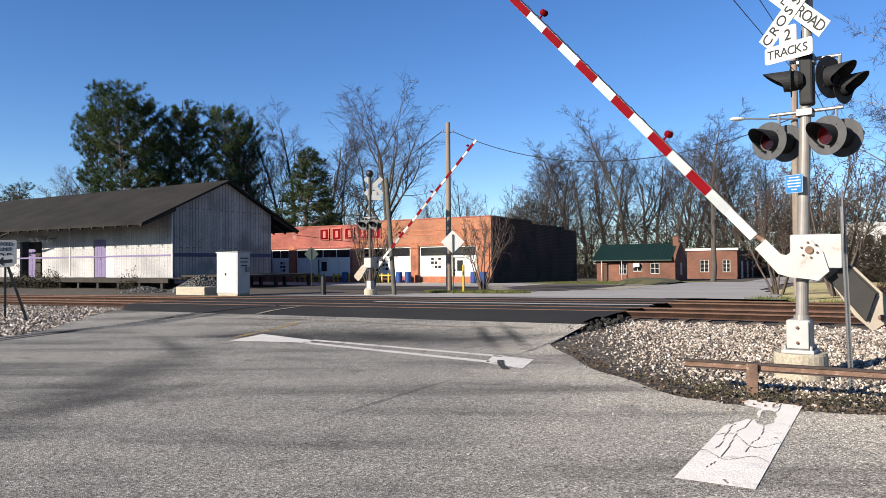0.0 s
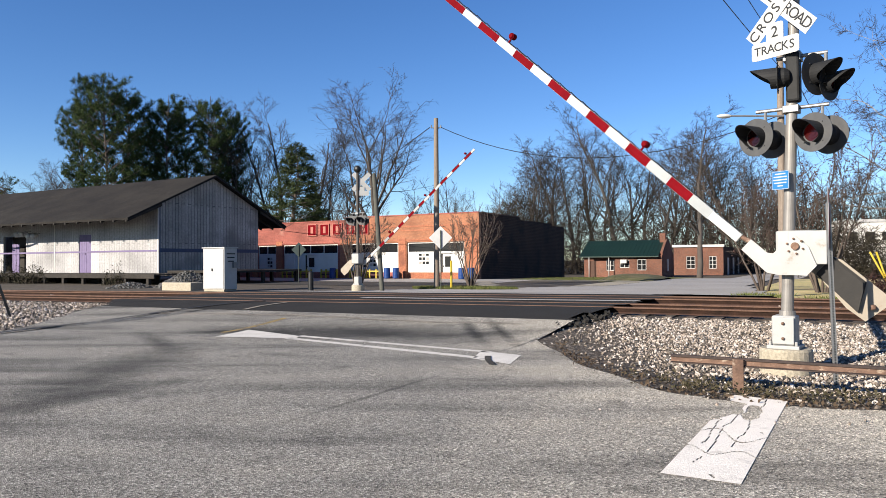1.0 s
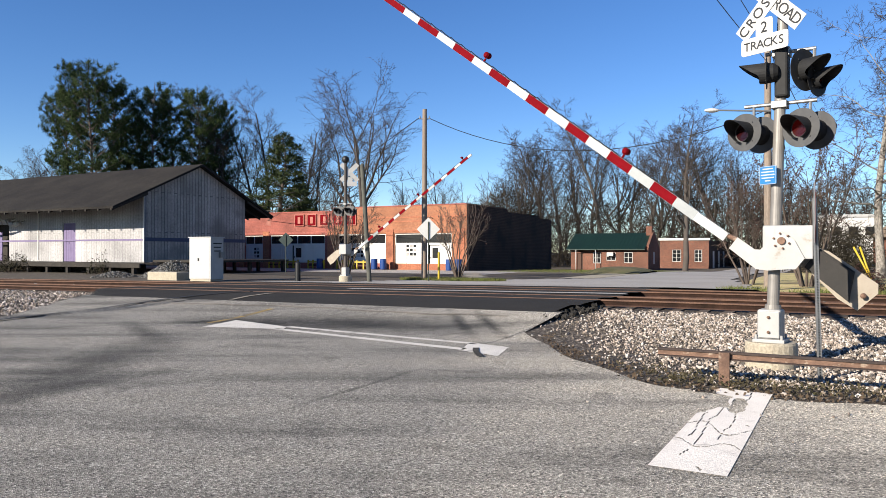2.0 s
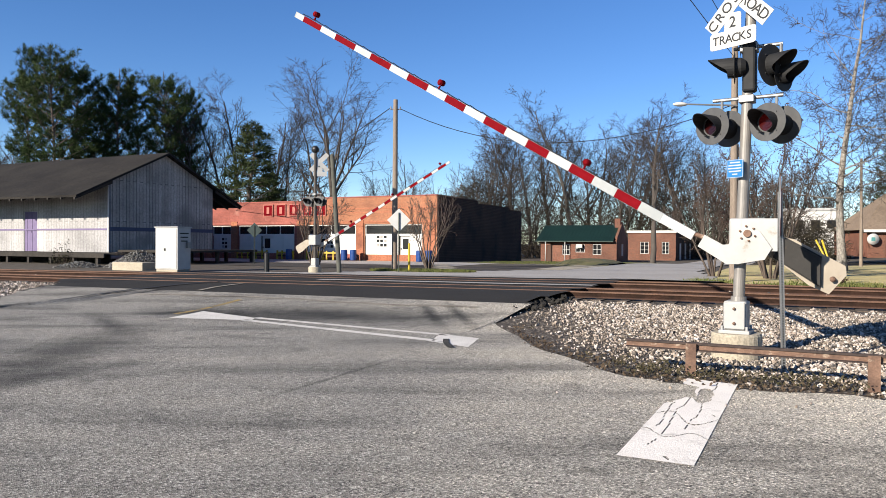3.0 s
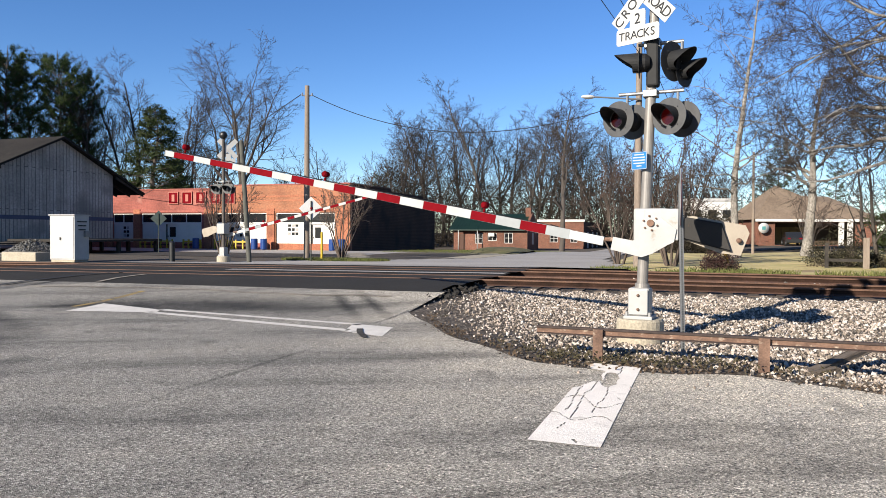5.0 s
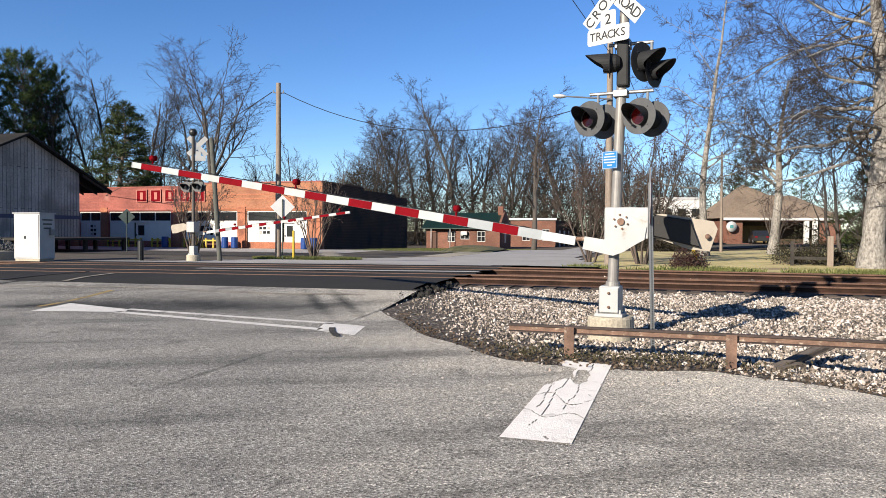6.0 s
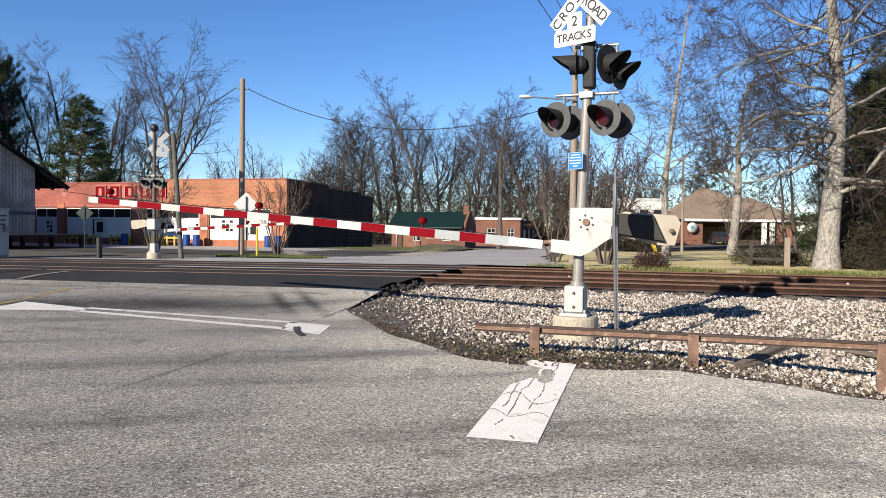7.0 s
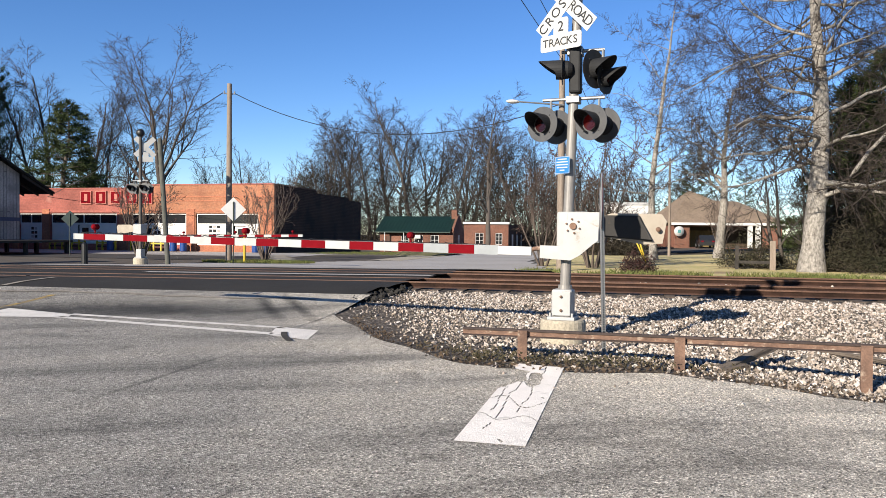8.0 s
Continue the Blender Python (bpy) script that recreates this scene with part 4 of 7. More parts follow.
        prism(bm, [(-0.4, 0.17 - 0.02 * k), (-0.9, 0.17 - 0.02 * k), (-1.08, -0.19 + 0.02 * k), (-0.4, -0.14 + 0.02 * k)], 'y', -0.279 + 0.05 * k, -0.232 + 0.05 * k)
        part("weight", bm, SLABDARK, cwt, "dark slab on the counterweight plate")
    tubepart("bolt", (-1.16, -0.28, -0.02), (-1.16, -0.2, -0.02), 0.035, RUST, cwt, n=10)
    bm = bmesh.new()
    tube(bm, (0, -0.3, 0), (0, 0.06, 0), 0.05, 0.05, 14)
    part("shaft", bm, RUST, arm, "rust-brown shaft")
    bm = bmesh.new()
    tube(bm, (0.42, -0.02, -0.32), (0.66, -0.02, -0.36), 0.035, 0.03, 8)
    part("hinge", bm, RUST, arm, "rust-brown hinge")
    return s, arm


def bracket_mesh():
    bm = bmesh.new()
    prism(bm, [(0.475, -0.29), (0.475, -0.475), (0.03, -0.495), (-0.1, -0.42), (-0.28, -0.26), (-0.36, -0.2), (-0.36, -0.02), (-0.12, 0.1), (0.08, 0.1), (0.12, -0.05), (0.14, -0.25), (0.2, -0.29)], 'y', 0.008, 0.03)
    return bm


STRIPES = [(9.07, 8.56), (8.14, 7.6), (7.18, 6.67), (6.23, 5.75), (5.32, 4.89), (4.45, 4.01), (3.57, 3.15), (2.72, 2.3), (1.89, 1.48)]
near_turn = 180 - 35.87
signal_a, arm_a = crossing_signal(pose(4.68, 9.77, 0.03, 0, 0, near_turn), (-0.168, 0.18, 1.663), 9.32, STRIPES, (8.81, 5.54, 2.52), 0.033, -22, -22,
                                  "grey crossing signal mast with crossbuck, lamps and striped gate")
signal_b, arm_b = crossing_signal(pose(-4.24, 37.6, 0.0, 0, 0, -32.9), (0.0, 0.18, 1.72), 8.56, [(a * 0.918, b * 0.918) for a, b in STRIPES], (8.06, 5.1, 2.3), 0.0, 10, 38,
                                  "weathered crossing signal mast with striped gate beyond the tracks", near=False)

# ---- buildings ----
BRICK_F = pieces_mat("store_brick", (0.66, 0.26, 0.13), (0.54, 0.2, 0.1), (0.46, 0.27, 0.18), 0.21, 0.07, 0.008, "xz", dirt=(0.36, 0.14, 0.085), dirt_scale=0.5)
# side brick: the walls turned from the sun have their shade in the colour
BRICK_SHADE = pieces_mat("shaded_side_brick", (0.085, 0.034, 0.02), (0.05, 0.022, 0.014), (0.12, 0.075, 0.05), 0.42, 0.14, 0.016, "yz", dirt=(0.014, 0.011, 0.009), dirt_scale=0.5, dirt_cut=0.52)
RED_F = pieces_mat("painted_red_brick", (0.52, 0.16, 0.12), (0.43, 0.125, 0.095), (0.38, 0.14, 0.115), 0.42, 0.14, 0.01, "xz", dirt=(0.55, 0.27, 0.21), dirt_scale=0.8, dirt_cut=0.6)
HOUSE_F = pieces_mat("house_brick", (0.34, 0.12, 0.07), (0.22, 0.08, 0.05), (0.25, 0.17, 0.13), 0.21, 0.07, 0.01, "xz")
HOUSE_S = pieces_mat("house_side_brick", (0.4, 0.14, 0.08), (0.3, 0.1, 0.06), (0.3, 0.2, 0.15), 0.21, 0.07, 0.01, "yz")
PLANK_F = pieces_mat("white_planks", (0.68, 0.66, 0.65), (0.63, 0.61, 0.61), (0.36, 0.35, 0.36), 6.0, 0.3, 0.015, "zx", dirt=(0.46, 0.45, 0.45), dirt_scale=0.6, dirt_cut=0.66)
PLANK_S = pieces_mat("grey_white_planks", (0.72, 0.67, 0.6), (0.58, 0.54, 0.48), (0.16, 0.15, 0.145), 6.0, 0.3, 0.02, "zy", dirt=(0.3, 0.28, 0.25), dirt_scale=0.45, dirt_cut=0.53)
DARKWOOD = mat("dark_timber", (0.05, 0.042, 0.035), (0.03, 0.026, 0.022), 2, 0.95, bump=0.4, fine=12)
PANEL = mat("white_panel", (0.95, 0.92, 0.87), (0.85, 0.82, 0.77), 1.5, 0.6)
BLUEBAND = mat("blue_grey_band", (0.1, 0.12, 0.2), (0.08, 0.1, 0.17), 2, 0.7)
BARRELBLUE = mat("blue_plastic", (0.012, 0.07, 0.3), (0.01, 0.055, 0.24), 2, 0.4)
YELLOW = mat("yellow_paint", (0.7, 0.5, 0.03), (0.6, 0.42, 0.02), 2, 0.5)
ALUBACK = mat("sign_back", (0.62, 0.63, 0.63), (0.52, 0.53, 0.53), 3, 0.4, metal=0.5)


def wall_with_openings(name, u0, u1, z0, z1, y0, y1, openings, material, parent, label=""):
    """A wall along x from u0 to u1 and z0 to z1 with thickness y0 to y1; openings are (x0, x1, z0, z1)."""
    bm = bmesh.new()
    xs = sorted({u0, u1, *[o[0] for o in openings], *[o[1] for o in openings]})
    for a, b in zip(xs, xs[1:]):
        cuts = sorted([(o[2], o[3]) for o in openings if o[0] <= a + 1e-6 and o[1] >= b - 1e-6])
        z = z0
        for c0, c1 in cuts + [(z1, z1)]:
            if c0 > z + 1e-6:
                box(bm, ((a + b) / 2, (y0 + y1) / 2, (z + c0) / 2), (b - a, y1 - y0, c0 - z))
            z = c1
    bmesh.ops.remove_doubles(bm, verts=bm.verts[:], dist=0.0005)
    return part(name, bm, material, parent, label)


def window(parent, x0, x1, z0, z1, y, cols=1, rows=1, name="window", frame_mat=None, glass=None, bar=0.07):
    """A glazed opening: panes set back in a frame that faces -y."""
    fm = frame_mat or WHITE
    bm = bmesh.new()
    box(bm, ((x0 + x1) / 2, y, z0 + bar / 2), (x1 - x0, 0.09, bar))
    box(bm, ((x0 + x1) / 2, y, z1 - bar / 2), (x1 - x0, 0.09, bar))
    for i in range(cols + 1):
        x = x0 + bar / 2 + (x1 - x0 - bar) * i / cols
        box(bm, (x, y - 0.003, (z0 + z1) / 2), (bar, 0.085, z1 - z0))
    for k in range(1, rows):
        z = z0 + (z1 - z0) * k / rows
        box(bm, ((x0 + x1) / 2, y - 0.001, z), (x1 - x0, 0.07, bar * 0.7))
    w = part(name, bm, fm, parent)
    for i in range(cols):
        a = x0 + bar / 2 + (x1 - x0 - bar) * i / cols
        b = x0 + bar / 2 + (x1 - x0 - bar) * (i + 1) / cols
        boxpart("pane", ((a + b) / 2, y + 0.02, (z0 + z1) / 2), (b - a, 0.012, z1 - z0 - bar), glass or GLASS, w)
    return w


def depot():
    t = thing("depot", at_uv(-44.7, 36.0, 0.0), "old white board freight depot with lilac doors and dark roof", "building")
    f = 0.75
    L, W, ze, za = 42.0, 10.2, 6.0, 8.35
    wall_with_openings("front_wall", -L, 0, f, ze, 0, 0.2, [(-20.2, -16.8, f, 3.85), (-9.5, -7.95, f, 3.8)], PLANK_F, t, "white board wall, shaded by the eaves")
    bm = bmesh.new()
    prism(bm, [(0.2, f), (W, f), (W, ze), (W / 2, za), (0.2, ze + 0.09)], 'x', -0.2, 0.004)
    part("gable_wall", bm, PLANK_S, t, "flaking blue-white board gable")
    boxpart("back_wall", (-L / 2, W - 0.1, (f + ze) / 2), (L - 0.4, 0.2, ze - f), SIDING, t)
    boxpart("end_wall", (-L + 0.1, W / 2, (f + ze) / 2), (0.2, W - 0.4, ze - f), SIDING, t)
    sl = (za + 0.1 - 4.68) / (W / 2 + 3.0)
    for sgn in (-1, 1):
        ym, ye = W / 2, W / 2 + sgn * (W / 2 + 3.0)
        pts = [(ym, za + 0.12), (ye, 4.7), (ye, 4.55), (ym, za - 0.06)]
        bm = bmesh.new()
        prism(bm, pts, 'x', -L - 0.5, 0.5)
        part("roof", bm, ROOFDARK, t, "dark mossy shingle roof slope")
        # rafter tails and barge board
        for k in range(15):
            x = 0.3 - k * 1.4
            bm = bmesh.new()
            y0 = W / 2 + sgn * (W / 2)
            prism(bm, [(y0, za - 0.08 - sl * W / 2), (ye, 4.55), (ye, 4.4), (y0, za - 0.3 - sl * W / 2)], 'x', x - 0.06, x + 0.06)
            part("rafter", bm, DARKWOOD, t)
    boxpart("band", (-L / 2 + 0.0, -0.012, 2.42), (L - 0.02, 0.03, 0.13), LILAC, t, "faded lilac band")
    boxpart("band", (0.018, W / 2, 2.45), (0.03, W - 0.02, 0.28), BLUEBAND, t, "dark blue-grey band")
    boxpart("small_door", (0.02, 4.4, 1.35), (0.04, 0.6, 1.15), BLUEBAND, t, "small dark hatch in the gable")
    for a, b in ((-12.6, 0), (-16.6, -12.7)):
        bm = bmesh.new()
        box(bm, (b - 0.05, -0.016, 3.3), (0.1, 0.04, 4.9))
        part("corner_board", bm, PANEL, t)
    # lilac plank door
    d = part("door", *plank_door(-9.47, -7.98, f + 0.02, 3.78), t, "lilac plank door")
    bm = bmesh.new()
    box(bm, (-18.5, 0.9, 2.3), (3.5, 0.05, 3.1))
    part("dark_interior", bm, DARKWOOD, t, "dark inside of the open doorway")
    d2 = part("door", *plank_door(-18.9, -17.85, f + 0.02, 3.2), t, "lilac sliding door half open")
    # platform
    for k in range(14):
        boxpart("plank", (-L / 2 + 1.5, -0.11 - 0.2 * k, f - 0.06 + 0.004 * (k % 3)), (L + 3, 0.19, 0.08), DARKWOOD, t)
    for x in (-15.3, -14.6):  # twin white floodlights under the eaves
        fl = tubepart("floodlight", (x, -0.5, 3.9), (x + 0.1, -0.85, 3.75), 0.2, WHITE, t, "white twin floodlight under the eaves", n=14)
        tubepart("bracket", (x, -0.02, 4.1), (x, -0.5, 3.92), 0.03, GALV, fl, n=6)
    for k in range(18):
        boxpart("platform_post", (2.2 - k * 2.4, -2.6, 0.33), (0.24, 0.24, 0.66), DARKWOOD, t)
    boxpart("platform_beam", (-L / 2 + 1.5, -2.75, f - 0.2), (L + 3, 0.12, 0.22), DARKWOOD, t)
    boxpart("skirt", (-L / 2, 0.1, 0.35), (L, 0.1, 0.8), DARKWOOD, t, "dark crawl space under the floor")
    boxpart("side_platform", (3.3, 4.5, 0.86), (6.0, 8.0, 0.16), DARKWOOD, t, "dark low loading dock beside the gable")
    for x in (0.8, 3.4, 6.0):
        for y in (0.9, 4.5, 8.2):
            boxpart("platform_post", (x, y, 0.39), (0.22, 0.22, 0.78), DARKWOOD, t)
    # floodlights under the eave
    for dx in (0, 0.75):
        bm = bmesh.new()
        box(bm, (-15.9 - dx, -0.9, 3.95), (0.5, 0.18, 0.42), Matrix.Rotation(radians(25), 4, 'X'), bevel=0.05)
        tube(bm, (-15.9 - dx, -0.8, 4.0), (-15.9 - dx, 0, 4.3), 0.04, 0.04, 8)
        part("floodlight", bm, WHITE, t, "white floodlight head")
    # broken canopy edge
    bm = bmesh.new()
    for k in range(5):
        box(bm, (-17.2 - k * 0.8, -2.9 + 0.1 * k, 4.35 - 0.12 * k), (1.5, 0.18, 0.06), Matrix.Rotation(radians(-12 + 5 * k), 4, 'Y'))
    part("broken_eave_board", bm, DARKWOOD, t, "splintered boards hanging from the eaves")
    return t


def plank_door(x0, x1, z0, z1):
    bm = bmesh.new()
    n = 5
    w = (x1 - x0) / n
    for i in range(n):
        box(bm, (x0 + w * (i + 0.5), 0.06 + 0.008 * (i % 2), (z0 + z1) / 2), (w * 0.94, 0.05, z1 - z0), bevel=0.006)
    box(bm, ((x0 + x1) / 2, 0.03, z0 + 1.5), (0.05, 0.05, 0.2))
    return bm, LILAC


def store():
    u0, u1 = -62.0, -27.2
    t = thing("store", at_uv(u1, 53.6, 0.0), "single-storey brick store front with white boarded windows", "store")

    def X(u):
        return u - u1
    H = 5.5
    bays = [(-58.0, -52.6), (-51.9, -49.5), (-48.6, -41.9), (-40.5, -35.2), (-34.3, -28.6)]
    openings = [(X(a), X(b), 0.04, 3.15) for a, b in bays]
    wall_with_openings("front_wall", X(u0), X(-40.9), -0.1, H - 0.25, 0, 0.35, openings[:3], RED_F, t, "faded red painted brick front")
    wall_with_openings("front_wall", X(-40.9), 0, -0.1, H, 0, 0.35, openings[3:], BRICK_F, t, "bare orange brick front")
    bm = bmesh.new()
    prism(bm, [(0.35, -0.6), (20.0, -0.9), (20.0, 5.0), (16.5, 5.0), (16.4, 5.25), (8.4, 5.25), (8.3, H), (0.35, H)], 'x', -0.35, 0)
    part("side_wall", bm, BRICK_SHADE, t, "brick side wall coloured dark for its shaded side")
    boxpart("back_wall", (X(u0) / 2, 19.8, 2.1), (-X(u0) - 0.8, 0.35, 5.4), BRICKDARK, t)
    boxpart("end_wall", (X(u0) + 0.2, 10, 2.1), (0.35, 19.2, 5.4), BRICKDARK, t)
    boxpart("roof", (X(u0) / 2, 10, 4.75), (-X(u0) - 0.8, 19.2, 0.15), ROOFDARK, t)
    boxpart("coping", (X(-40.9) / 2 - 0.01, 0.17, H + 0.045), (-X(-40.9), 0.45, 0.09), BRICKRED, t)
    boxpart("coping", ((X(u0) + X(-40.9)) / 2 - 0.01, 0.17, H - 0.205), (X(-40.9) - X(u0) - 0.03, 0.45, 0.09), BRICKRED, t)
    boxpart("coping", (-0.17, 4.3, H + 0.045), (0.45, 7.7, 0.09), BRICKDARK, t)
    # corbel courses and cable on the front
    for z, p in ((4.55, 0.03), (4.2, 0.02), (3.35, 0.04)):
        boxpart("brick_course", (X(-41.1) / 2, -p / 2, z), (-X(-41.1) - 0.1, p, 0.12), BRICK, t)
    boxpart("lintel_band", ((X(u0) + X(-41.0)) / 2, -0.03, 3.3), (X(-41.0) - X(u0) - 0.1, 0.06, 0.16), BRICKRED, t)
    for u in (-52.25, -49.05, -41.2, -34.75, -27.75):
        boxpart("pilaster", (X(u), -0.04, 1.75), (0.75 if u > -50 else 0.6, 0.08, 3.5), BRICK, t, "orange brick pilaster")
    for i, (a, b) in enumerate(bays):
        xa, xb = X(a) + 0.05, X(b) - 0.05
        w = window(t, xa, xb, 2.25, 3.12, 0.14, cols=4 if b - a > 6 else 2, frame_mat=PANEL, name="transom_window")
        n = 5 if b - a > 5 else 3
        boxpart("sill_panel", ((xa + xb) / 2, 0.15, 2.2), (xb - xa, 0.1, 0.1), PANEL, t)
        boxpart("bulkhead", ((xa + xb) / 2, 0.17, 0.28), (xb - xa, 0.12, 0.5), BRICKRED if i < 4 else BRICK, t)
        door_at = {2: 2, 3: 1, 4: 3}.get(i, -1)
        wd = (xb - xa) / n
        for k in range(n):
            if k == door_at:
                dd = boxpart("door", (xa + wd * (k + 0.5), 0.3, 1.1), (wd * 0.9, 0.06, 2.15), PANEL, t, "white shop door with a glazed upper half")
                boxpart("door_glass", (xa + wd * (k + 0.5), 0.262, 1.45), (wd * 0.5, 0.012, 0.9), GLASS, dd)
                boxpart("handle", (xa + wd * (k + 0.12), 0.25, 1.05), (0.05, 0.06, 0.16), BLACK, dd)
            else:
                boxpart("window_board", (xa + wd * (k + 0.5), 0.16 + 0.01 * (k % 2), 1.34), (wd * 0.985, 0.06, 1.62), PANEL, t)
    # framed notices on the boards
    for u, z, nx in ((-33.0, 1.35, 3), (-38.2, 1.2, 2), (-50.6, 1.1, 2)):
        for i in range(nx):
            for j in range(3):
                boxpart("notice_pane", (X(u) + i * 0.36, 0.125, z + j * 0.36), (0.27, 0.012, 0.24), GLASS if (i + j) % 3 else FARROAD, t)
    # sign squares above the windows
    for k in range(5):
        sq = boxpart("sign_square", (X(-44.9 + k * 1.5), -0.05, 4.5), (1.12, 0.08, 1.12), RED, t, "square red sign panel with a pale border")
        for dx, dz, w, h in ((0, 0.52, 1.12, 0.07), (0, -0.52, 1.12, 0.07), (0.52, 0, 0.07, 0.97), (-0.52, 0, 0.07, 0.97)):
            boxpart("border", (X(-44.9 + k * 1.5) + dx, -0.1, 4.5 + dz), (w, 0.03, h), mat("salmon_paint", (0.6, 0.2, 0.15), (0.5, 0.17, 0.12), 3, 0.7), sq)
        boxpart("mark", (X(-44.9 + k * 1.5), -0.1, 4.5), (0.3, 0.03, 0.62), mat("salmon_paint", (0.6, 0.2, 0.15)), sq, "plain pale bar in place of a letter")
    return t


def house():
    t = thing("house", at_uv(-20.7, 89.7, -0.72), "small orange brick house with a green metal roof", "house")
    W, D, ze, zr = 9.8, 6.4, 2.75, 4.7
    ops = [(-9.0, -8.2, 0.0, 2.1), (-6.9, -5.9, 0.85, 2.2), (-3.0, -1.9, 0.9, 2.25), (-5.2, -4.0, 1.2, 2.2)]
    wall_with_openings("front_wall", -W, 0, -0.1, ze, 0, 0.25, ops, HOUSE_F, t)
    boxpart("back_wall", (-W / 2, D - 0.12, ze / 2), (W - 0.5, 0.24, ze), BRICKDARK, t)
    bm = bmesh.new()
    prism(bm, [(0.25, -0.1), (D, -0.1), (D, ze), (D / 2, zr + 0.35), (0.25, ze + 0.3)], 'x', -0.28, 0.02)
    part("gable_wall", bm, HOUSE_S, t, "brick gable wall with parapet")
    bm = bmesh.new()
    prism(bm, [(0.25, -0.1), (D, -0.1), (D, ze), (D / 2, zr - 0.1), (0.25, ze)], 'x', -W, -W + 0.25)
    part("gable_wall", bm, HOUSE_S, t)
    boxpart("chimney", (-0.5, 2.9, 4.75), (0.7, 0.7, 1.5), HOUSE_F, t, "brick chimney")
    for sgn in (-1, 1):
        bm = bmesh.new()
        ye = D / 2 + sgn * (D / 2 + 0.6)
        prism(bm, [(D / 2, zr), (ye, ze - 0.12), (ye, ze - 0.24), (D / 2, zr - 0.14)], 'x', -W - 0.5, -0.29)
        slope = part("roof", bm, GREENROOF, t, "ribbed green metal roof slope")
        n = 22
        for k in range(n):
            x = -W - 0.45 + (W + 0.1) * k / (n - 1)
            prismpart("roof_rib", [(D / 2, zr + 0.04), (ye, ze - 0.08), (ye, ze - 0.11), (D / 2, zr + 0.01)], 'x', x - 0.03, x + 0.03, GREENROOF, slope)
    boxpart("door", (-8.6, 0.12, 1.05), (0.8, 0.06, 2.1), mat("brown_door", (0.12, 0.06, 0.04)), t, "dark brown door")
    for a, b, c, d in ops[1:]:
        window(t, a, b, c, d, 0.1, cols=2, rows=2)
    ac = boxpart("air_conditioner", (-4.6, -0.2, 2.0), (0.75, 0.45, 0.45), WHITE, t, "white window air conditioner")
    boxpart("awning_shade", (-7.5, -0.5, 2.55), (2.6, 1.0, 0.07), GREENROOF, t)
    for x in (-8.85, -6.3):
        tubepart("porch_post", (x, -0.9, 0), (x, -0.9, 2.52), 0.06, WHITE, t, n=8)
    boxpart("side_window", (0.03, 3.0, 1.5), (0.04, 0.9, 1.5), WHITE, t)
    return t


def office():
    t = thing("office", at_uv(-16.0, 105.0, -0.72), "flat-roofed red brick office with a white cornice", "building")
    ops = [(-4.9, -3.7, 0.9, 2.6), (-1.9, -0.9, 0.9, 2.6)]
    wall_with_openings("front_wall", -6.6, 0, -0.1, 3.9, 0, 0.25, ops, HOUSE_F, t)
    # office side wall reuses the brick darkened for shade
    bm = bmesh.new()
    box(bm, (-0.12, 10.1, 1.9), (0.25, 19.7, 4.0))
    part("side_wall", bm, BRICK_SHADE, t, "side wall coloured dark for shade, with recessed doors")
    boxpart("back_wall", (-3.3, 19.8, 1.9), (6.0, 0.3, 4.0), BRICKDARK, t)
    boxpart("end_wall", (-6.45, 10.1, 1.9), (0.25, 19.3, 4.0), BRICKDARK, t)
    boxpart("roof", (-3.3, 10.1, 3.8), (6.0, 19.3, 0.15), ROOFDARK, t)
    boxpart("cornice", (-3.3, -0.02, 4.05), (6.9, 0.4, 0.3), PANEL, t, "white cornice")
    for a, b, c, d in ops:
        window(t, a, b, c, d, 0.1, cols=2, rows=3)
    for v in (4.0, 9.0, 14.0):
        boxpart("side_door", (0.02, v, 1.2), (0.06, 1.3, 2.4), PANEL, t, "pale side door")
    return t


